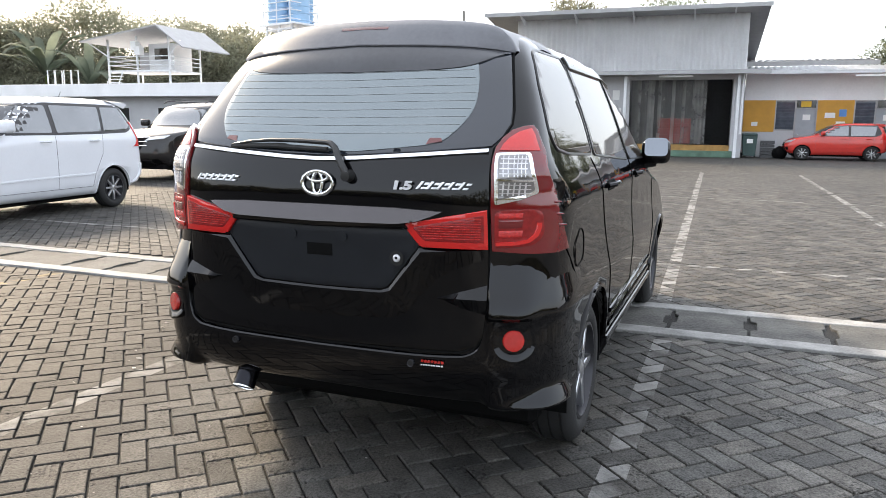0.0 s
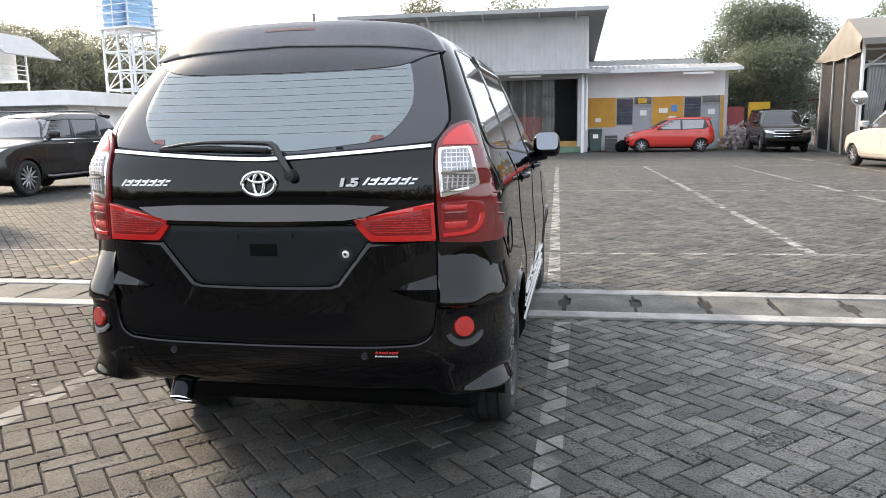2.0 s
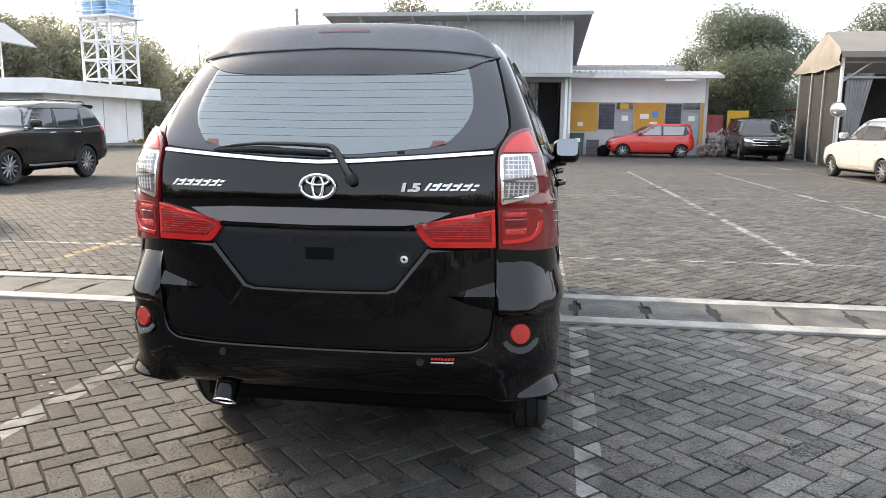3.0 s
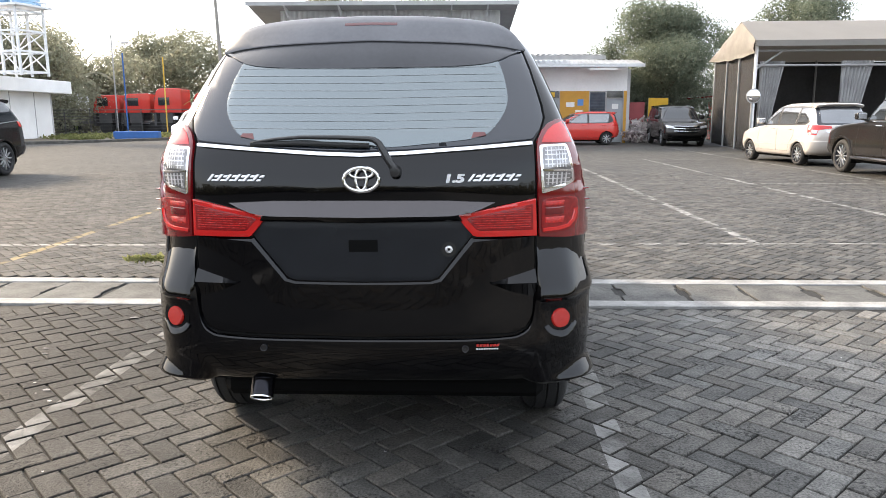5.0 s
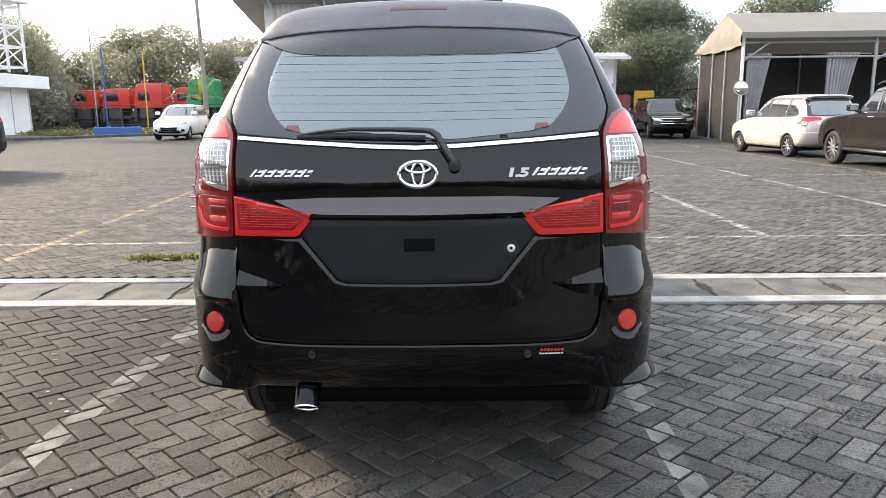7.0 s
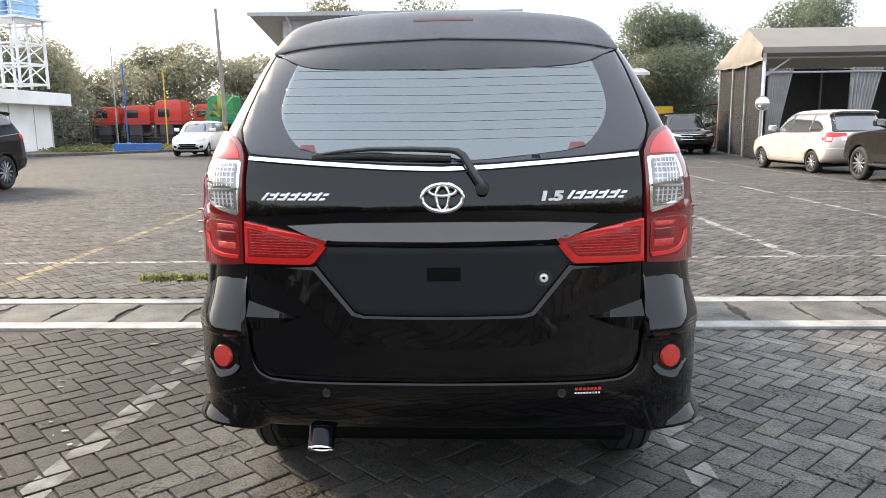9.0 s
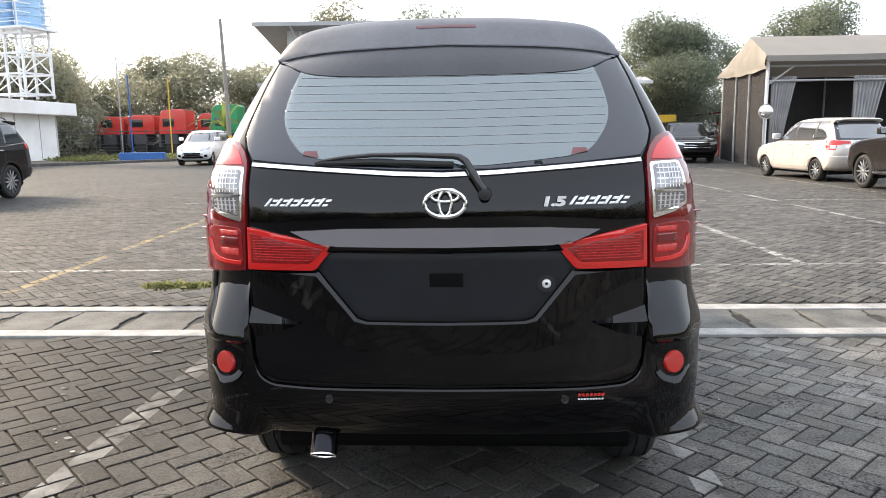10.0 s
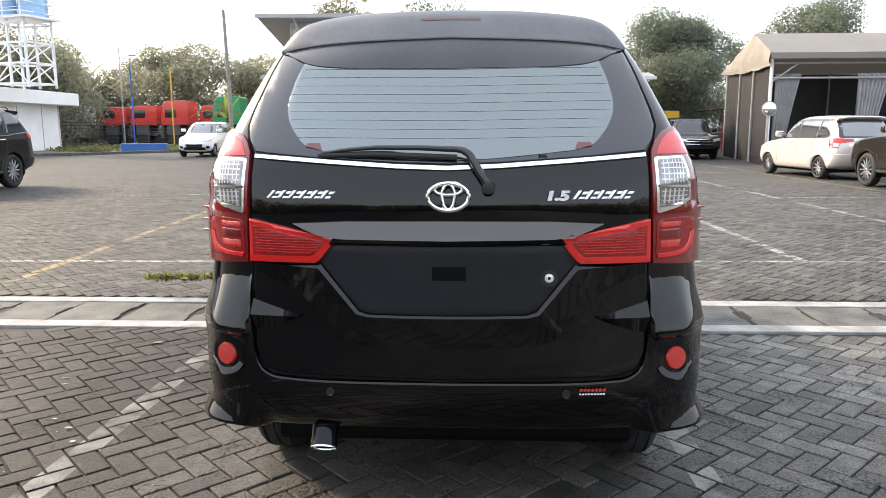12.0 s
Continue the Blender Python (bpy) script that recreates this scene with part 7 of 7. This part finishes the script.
    part("mirror_bowl", lathe_bm(prof + [(0.02, 0.24), (0.05, 0.2), (0.06, 0.0)], 32, "y"), M["chrome"], m, "bright convex mirror").location = (0, 0, 1.96)
    part("mirror_rim", lathe_bm([(-0.02, 0.232), (-0.03, 0.25), (0.03, 0.25), (0.03, 0.232), (-0.02, 0.232)], 32, "y"), M["steel_grey"], m).location = (0, 0, 1.96)


def build_office():
    """The low flat-roofed building with the hut and the water tower on its roof."""
    o = thing("flat_roofed_office", pose(-25.0, 31.5, 0, 0, 0, 2.6), "low pale flat-roofed building with a deep grey fascia", "building")
    part("wall", box_bm(-26.0, -0.9, 0.9, 1.1, 0.0, 2.75), M["wall_grey"], o)
    part("wall", box_bm(-1.1, -0.9, 1.1, 10.8, 0.0, 2.75), M["wall_white"], o)
    part("wall", box_bm(-26.0, -0.9, 10.8, 11.0, 0.0, 2.75), M["wall_grey"], o)
    part("roof_slab", box_bm(-27.0, 0.0, 0.0, 11.8, 2.75, 3.5, 0.02), M["wall_white"], o, "pale grey flat roof with a deep fascia")
    for y in (3.5, 6.5, 9.0):
        part("wall_joint", box_bm(-0.9, -0.885, y, y + 0.05, 0.0, 2.75), M["steel_grey"], o)
    for x in (-22, -18, -14, -10, -6):
        part("window", box_bm(x, x + 1.8, 0.87, 0.9, 0.9, 2.1), M["dark_glass"], o)
    # hut
    h = thing("rooftop_hut", pose(-32.7, 33.0, 3.5, 0, 0, 4) @ Matrix.Diagonal((0.87, 1.0, 1.0, 1.0)), "white rooftop hut with a verandah, railings and a wide roof", "hut")
    W0, W1, D0, D1, fz, tz = -2.6, 2.6, -0.6, 2.4, 0.85, 2.5
    part("deck", box_bm(W0, W1, D0, D1, fz - 0.1, fz, 0.01), M["steel_white"], h)
    for x in (W0 + 0.05, -0.1, W1 - 0.05):
        for y in (D0 + 0.05, D1 - 0.05):
            part("post", box_bm(x - 0.05, x + 0.05, y - 0.05, y + 0.05, 0.0, tz + 0.35), M["steel_white"], h)
    part("cabin", box_bm(-0.2, 1.9, 0.6, 2.3, fz, tz), M["wall_white"], h)
    part("cabin_window", box_bm(0.3, 1.5, 0.57, 0.6, fz + 0.7, tz - 0.3), M["side_glass"], h)
    part("cabin", box_bm(-1.6, -0.4, 1.2, 2.3, fz, fz + 1.2), M["wall_grey"], h)
    for z in (0.3, 0.55, 0.8):
        for pts in (((W0, D0 + 0.05, fz + z), (W1, D0 + 0.05, fz + z)), ((W1 - 0.05, D0, fz + z), (W1 - 0.05, D1, fz + z)), ((W0 + 0.05, D0, fz + z), (W0 + 0.05, D1, fz + z))):
            part("rail", tube_bm(pts, 0.03, 6), M["steel_white"], h)
    part("roof", prism_bm([(-4.1, 2.55), (2.3, 3.35), (4.4, 2.05), (4.4, 1.98), (2.3, 3.25), (-4.1, 2.47)], "y", D0 - 0.8, D1 + 0.8), M["steel_grey"], h, "wide grey sheet roof")
    for x, e in ((W0, -3.8), (W1, 3.8)):
        part("roof_brace", tube_bm([(x, D0, 1.7), (e, D0 - 0.3, 2.45)], 0.04, 6), M["steel_white"], h)
    st = new("steps", None)
    st.parent = h
    for k in range(4):
        part("tread", box_bm(-2.3 + k * 0.0, -1.3, -0.95 - 0.0 + k * 0.09, -0.75 + k * 0.09, 0.1 + k * 0.19, 0.14 + k * 0.19), M["steel_white"], st)
    for x in (-2.3, -1.3):
        part("stringer", tube_bm([(x, -1.05, 0.0), (x, -0.6, fz)], 0.035, 6), M["steel_white"], st)
    for z in (1.6, 1.9):
        part("loudspeaker", box_bm(0.0 - (z - 1.6), 0.45 - (z - 1.6), D0 - 0.3, D0 + 0.1, z + 0.1, z + 0.6, 0.02), M["paper"], h)
    l = thing("roof_ladder", pose(-38.8, 31.3, 2.6, 0, 0, 2.6), "white steel ladder rails over the roof edge", "ladder")
    for x in (0.0, 0.55, 1.3, 1.85):
        part("rail", tube_bm([(x, -0.1, 0), (x, -0.1, 1.75), (x + 0.12, 0.35, 1.75), (x + 0.12, 0.35, 0.9)], 0.04, 6), M["steel_white"], l)
    for z in (0.3, 0.6, 0.9):
        part("rung", tube_bm([(0, -0.1, z), (0.55, -0.1, z)], 0.025, 6), M["steel_white"], l)
    # water tower
    w = thing("water_tower", pose(-24.6, 36.6, 3.5, 0, 0, -14), "white lattice water tower carrying blue plastic tanks", "water tower")
    a, hz = 1.12, 3.5
    for x in (-a, 0.0, a):
        for y in (-a * 0.8, a * 0.8):
            part("leg", box_bm(x - 0.055, x + 0.055, y - 0.055, y + 0.055, 0.0, hz), M["steel_white"], w)
    for z in (0.2, 1.25, 2.3, 3.3):
        for y in (-a * 0.8, a * 0.8):
            part("girt", box_bm(-a, a, y - 0.05, y + 0.05, z - 0.05, z + 0.05), M["steel_white"], w)
        for x in (-a, a):
            part("girt", box_bm(x - 0.05, x + 0.05, -a * 0.8, a * 0.8, z - 0.05, z + 0.05), M["steel_white"], w)
    for z in (0.2, 1.25, 2.3):
        for y in (-a * 0.8, a * 0.8):
            for xa, xb in ((-a, 0), (a, 0)):
                part("brace", tube_bm([(xa, y, z), (xb, y, z + 1.05)], 0.035, 6), M["steel_white"], w)
        for x in (-a, a):
            part("brace", tube_bm([(x, -a * 0.8, z), (x, a * 0.8, z + 1.05)], 0.035, 6), M["steel_white"], w)
    part("platform", box_bm(-a - 0.4, a + 0.4, -a * 0.8 - 0.3, a * 0.8 + 0.3, hz, hz + 0.12, 0.01), M["steel_white"], w)
    for z in (0.5, 0.9, 1.3, 1.7):
        for y in (-a * 0.8 - 0.28,):
            part("guard_wire", tube_bm([(-a - 0.35, y, hz + z), (a + 0.35, y, hz + z)], 0.012, 5), M["steel_white"], w)
    for z in (0.25, 0.75, 1.2, 1.65):
        for y in (-a * 0.8 - 0.2, a * 0.8 + 0.2):
            part("cage_rail", tube_bm([(-a - 0.05, y, hz + 0.1 + z), (a + 0.05, y, hz + 0.1 + z)], 0.03, 6), M["steel_white"], w)
        for x in (-a - 0.05, a + 0.05):
            part("cage_rail", tube_bm([(x, -a * 0.8 - 0.2, hz + 0.1 + z), (x, a * 0.8 + 0.2, hz + 0.1 + z)], 0.03, 6), M["steel_white"], w)
    for x in (-a - 0.05, 0.0, a + 0.05):
        for y in (-a * 0.8 - 0.2, a * 0.8 + 0.2):
            part("cage_post", tube_bm([(x, y, hz + 0.1), (x, y, hz + 1.78)], 0.035, 6), M["steel_white"], w)
    for i, (cx, cy) in enumerate(((-0.68, -0.35), (0.66, 0.1), (0.1, 0.95))):
        tk = thing("water_tank", pose(-24.6, 36.6, 3.5 + hz + 0.12, 0, 0, -14) @ pose(cx, cy, 0), "ribbed blue plastic water tank on a lattice tower", "water tank", "tower tanks")
        r = 0.62
        prof = [(0.0, 0.0), (0.0, r)]
        for k in range(4):
            z = 0.15 + k * 0.42
            prof += [(z, r), (z + 0.02, r + 0.03), (z + 0.08, r + 0.03), (z + 0.10, r)]
        prof += [(1.75, r), (1.95, r * 0.6), (2.02, 0.25), (2.02, 0.0)]
        part("tank_shell", lathe_bm(prof, 32, "z"), M["tank_blue"], tk)
        part("tank_lid", lathe_bm([(2.0, 0.0), (2.0, 0.24), (2.08, 0.22), (2.10, 0.0)], 20, "z"), M["tank_blue"], tk)


def truck(x, y, paint, label, h=3.1, rz=8, w=2.3):
    t = thing("truck", pose(x, y, 0, 0, 0, rz), label, "truck", "trucks behind the fence")
    prof = [(-1.0, 1.6), (1.05, 1.6), (1.10, 1.9), (0.90, h - 0.25), (0.65, h - 0.03), (-0.9, h), (-1.0, h - 0.1)]
    part("cab", prism_bm(rounded(prof, 0.1, 3), "y", -w / 2, w / 2, 0.04), paint, t)
    for s in (-1, 1):
        part("cab_window", box_bm(-0.1, 0.75, s * (w / 2) - 0.015, s * (w / 2) + 0.015, 2.15, 2.75, 0.01), M["dark_glass"], t)
        part("mud_guard", box_bm(-0.3, 0.7, s * (w / 2 - 0.25) - 0.2, s * (w / 2 - 0.25) + 0.2, 0.85, 1.6, 0.04), M["truck_dark"], t)
    part("windscreen", box_bm(0.93, 1.06, -w / 2 + 0.15, w / 2 - 0.15, 2.15, 2.8, 0.01), M["dark_glass"], t)
    part("bumper", box_bm(0.95, 1.15, -w / 2, w / 2, 0.6, 1.6, 0.04), M["truck_dark"], t)
    part("chassis", box_bm(-5.0, -1.0, -0.45, 0.45, 0.75, 1.0), M["steel_grey"], t)
    for xx in (0.2, -3.6):
        for s in (-1, 1):
            part("truck_wheel", lathe_bm([(-0.14, 0.0), (-0.14, 0.48), (0.14, 0.48), (0.14, 0.0)], 24, "y"), M["rubber"], t).location = (xx, s * 0.95, 0.48)
    return t


def build_left_far():
    for x, y, p, lab, h in ((-33.5, 57.0, "white_paint", "white lorry cab parked behind the fence", 3.2), (-29.2, 55.5, "red_paint", "red lorry cab parked behind the fence", 3.0), (-26.6, 55.2, "red_paint", "red lorry cab parked behind the fence", 3.1),
                            (-23.6, 54.0, "red_paint", "red lorry cab parked behind the fence", 3.45), (-21.6, 56.5, "red_paint", "red lorry cab parked behind the fence", 3.2), (-19.2, 53.0, "green_paint", "green lorry cab parked behind the fence", 3.7)):
        truck(x, y, M[p], lab, h, rz=185)
    f = thing("wire_fence", pose(-36, 47.5, 0, 0, 0, 2.6), "dark wire fence on steel posts", "fence")
    for k in range(15):
        part("post", tube_bm([(k * 1.8, 0, 0), (k * 1.8, 0, 1.85)], 0.035, 6), M["truck_dark"], f)
    for k in range(8):
        part("wire", tube_bm([(0, 0, 0.25 + k * 0.22), (25.2, 0, 0.25 + k * 0.22)], 0.016 if k < 7 else 0.03, 5), M["truck_dark"], f)
    for x, y, h, r, m, lab, lamp in ((-25.3, 48.4, 6.9, 0.045, "steel_grey", "thin grey lamp post", True), (-24.2, 47.6, 5.6, 0.05, "blue_paint", "thin blue painted pole", False), (-21.4, 47.6, 5.3, 0.045, "yellow_pole", "thin yellow painted pole", False)):
        p = thing("pole", pose(x, y, 0), lab, "pole")
        part("shaft", tube_bm([(0, 0, 0), (0.0, 0, h)], r, 8), M[m], p)
        if lamp:
            part("lamp_arm", tube_bm([(0, 0, h - 0.7), (0.9, 0, h - 0.55)], 0.02, 6), M[m], p)
            part("lamp_head", box_bm(0.7, 1.2, -0.1, 0.1, h - 0.6, h - 0.5, 0.02), M[m], p)
    p = thing("utility_pole", pose(-16.15, 44.0, 0), "grey concrete utility pole with black and yellow stripes at its foot", "utility pole")
    part("shaft", tube_bm([(0.12, 0, 0), (0.05, 0, 4.5), (-0.08, 0, 8.6)], 0.15, 12, taper=0.09), M["pole_wood"], p)
    for k in range(4):
        part("stripe", tube_bm([(0.12 - 0.005 * k, 0, 0.15 + k * 0.36), (0.11 - 0.005 * k, 0, 0.33 + k * 0.36)], 0.158, 12), M["yellow" if k % 2 else "gap"], p)
    b = thing("blue_kerb_block", pose(-19.35, 38.8, 0, 0, 0, 8), "low blue painted concrete block", "block")
    part("block", box_bm(-1.25, 1.25, -0.3, 0.3, 0, 0.5, 0.03), M["blue_paint"], b)
    k = bmesh.new()
    pts = [(-26.5, 30.6), (-22.5, 32.4), (-20.3, 34.4), (-18.6, 37.4), (-16.0, 40.2), (-8.0, 42.6), (6.0, 43.0)]
    rows = []
    for i, (x, y) in enumerate(pts):
        d = (Vector(pts[min(i + 1, len(pts) - 1)]) - Vector(pts[max(0, i - 1)])).normalized()
        n = Vector((-d.y, d.x)) * 0.12
        rows.append([k.verts.new((x + n.x * s, y + n.y * s, z)) for s, z in ((-1, -0.02), (-1, 0.12), (-0.8, 0.14), (0.8, 0.14), (1, 0.12), (1, -0.02))])
    for a, c in zip(rows, rows[1:]):
        for j in range(5):
            k.faces.new((a[j], a[j + 1], c[j + 1], c[j]))
    bmesh.ops.recalc_face_normals(k, faces=k.faces)
    tagged(part("kerb", k, M["concrete"]), "pale concrete kerb round a grass verge", "kerb", kind="structure")
    v = bmesh.new()
    poly = [(x - 0.05, y + 0.15) for x, y in pts] + [(6.0, 46.9), (-42.0, 46.9), (-26.5, 43.6)]
    v.faces.new([v.verts.new((x, y, 0.06)) for x, y in poly])
    bmesh.ops.recalc_face_normals(v, faces=v.faces)
    ob = tagged(part("verge", v, M["soil"]), "verge of bare earth and thin grass", "verge", kind="structure")
    rng = np.random.default_rng(8)
    blobs = [((x, y, 0.1), (1.6, 1.2, 0.22)) for x, y in ((-24, 40), (-22.5, 38.5), (-25, 44), (-22, 43), (-20, 42), (-18, 43), (-17, 45), (-20, 45.5), (-23, 45.8), (-14, 44), (-11, 45))]
    tagged(new("verge_grass", leaves_mesh("verge_grass", blobs, 6000, 0.12, M["grass"], 8, 0.05)), "thin yellow-green grass on the verge", "grass", kind="stuff")


def build_green():
    tree(10.3, 38.6, 7.2, 3.5, 21, "broad leafy tree behind the parked van", "leaf", 0.08, 90000, 0.062)
    tree(8.2, 40.5, 6.0, 2.3, 25, "bushy tree beside the annex", "leaf", 0.10, 20000, 0.068)
    tree(20.0, 45.0, 9.2, 3.4, 22, "round dark green tree behind the workshop tent", "leaf", 0.30, 45000, 0.078)
    tree(16.6, 47.0, 7.2, 2.0, 27, "small tree behind the workshop tent", "leaf", 0.35, 5000, 0.11)
    tree(-9.9, 49.0, 10.7, 2.6, 23, "thin-crowned tree behind the shed", "leaf_olive", 0.45, 4500, 0.12)
    tree(-4.0, 52.6, 10.9, 3.5, 24, "leafy tree behind the shed", "leaf", 0.4, 7000, 0.12)
    woods("far_woods", [(-95, 40), (-75, 46), (-60, 50), (-48, 52), (-38, 58), (-30, 62), (-22, 64), (-14, 63), (-7, 65)], 6.7, 9.0, 6.0, 260000, 0.155, 31, "belt of hazy olive-green trees along the edge of the lot", "leaf_hazy")
    woods("near_woods", [(-84, 45), (-70, 46), (-58, 47.5), (-46, 48.5)], 9.9, 12.5, 3.5, 120000, 0.14, 35, "tall dense trees behind the low flat-roofed building", "leaf_hazy")
    woods("near_woods", [(-46, 48.5), (-36, 49), (-30, 50)], 7.6, 9.8, 3.5, 70000, 0.13, 32, "dense trees behind the low flat-roofed building", "leaf_hazy")
    # unseen belt, added so that the bodywork has something dark to reflect
    woods("rear_woods", [(75, 30), (60, -8), (34, -22), (0, -27), (-34, -25), (-64, -8), (-90, 34)], 3.0, 4.4, 3.0, 60000, 0.30, 33, "belt of unseen trees added behind the camera for reflections")
    banana(-55.2, 44.6, 10.4, 41, "banana plant with long pale torn leaves behind the roof", n=18, material="leaf")
    banana(-50.5, 45.0, 8.6, 42, "banana plant with long pale torn leaves behind the roof", n=14, material="leaf")
    banana(-33.5, 57.5, 7.6, 43, "banana plant among the trees", n=8, material="leaf_hazy")
    banana(-17.6, 47.6, 3.9, 44, "young palm with yellow-green fronds by the fence", n=11)
    # scraps of paper and dry bits on the pavers
    rng = random.Random(8)
    bm = bmesh.new()
    spots = [(-1.93, 2.19, 0.035), (-2.09, 1.43, 0.02), (-1.65, 0.74, 0.018), (-1.75, 0.88, 0.02), (-1.87, 0.98, 0.015), (-2.14, 1.52, 0.022)]
    spots += [(rng.uniform(-3.2, 3.0), rng.uniform(-0.9, 2.4), rng.uniform(0.003, 0.008)) for _ in range(60)]
    for x, y, r in spots:
        a0 = rng.uniform(0, 6.28)
        bm.faces.new([bm.verts.new((x + r * rng.uniform(0.6, 1.2) * math.cos(a0 + k * 1.257), y + 0.6 * r * rng.uniform(0.6, 1.2) * math.sin(a0 + k * 1.257), 0.004 + rng.uniform(0, 0.25) * r)) for k in range(5)])
    tagged(part("litter_scraps", bm, M["litter"]), "small pale paper scraps and dry bits lying on the pavers", "litter", kind="stuff")
    # grass tufts along the drain
    rng = np.random.default_rng(2)
    blades = [((x, 3.56 + 0.022 * x + 0.05 * rng.random(), 0.02), (0.10, 0.05, 0.06)) for x in np.linspace(-2.55, -0.9, 18)]
    tagged(new("drain_grass", leaves_mesh("drain_grass", blades, 900, 0.035, M["grass"], 5, 0.02)), "tufts of green grass along the drain", "grass", kind="stuff")
    for x, y, h, r in ((-88.0, 61.0, 9.5, 1.3), (-62.0, 70.0, 11.0, 0.7)):
        d = thing("domed_tower", pose(x, y, 0), "far white tower with a pale red dome above the trees", "tower")
        part("tower_shaft", lathe_bm([(0.0, r), (h, r), (h + 0.2, r * 1.15), (h + 0.4, r * 1.15), (h + 0.4, 0.0), (0.0, 0.0)], 20, "z"), M["wall_white"], d)
        part("dome", lathe_bm([(h + 0.4, r), (h + 0.9, r * 1.05), (h + 1.6, r * 0.75), (h + 2.2, r * 0.2), (h + 2.8, 0.0)], 20, "z"), M["canvas"], d)


build_shed()
build_annex()
build_corner()
build_tent()
build_office()
build_left_far()
build_green()

build_pavers()
build_drain()
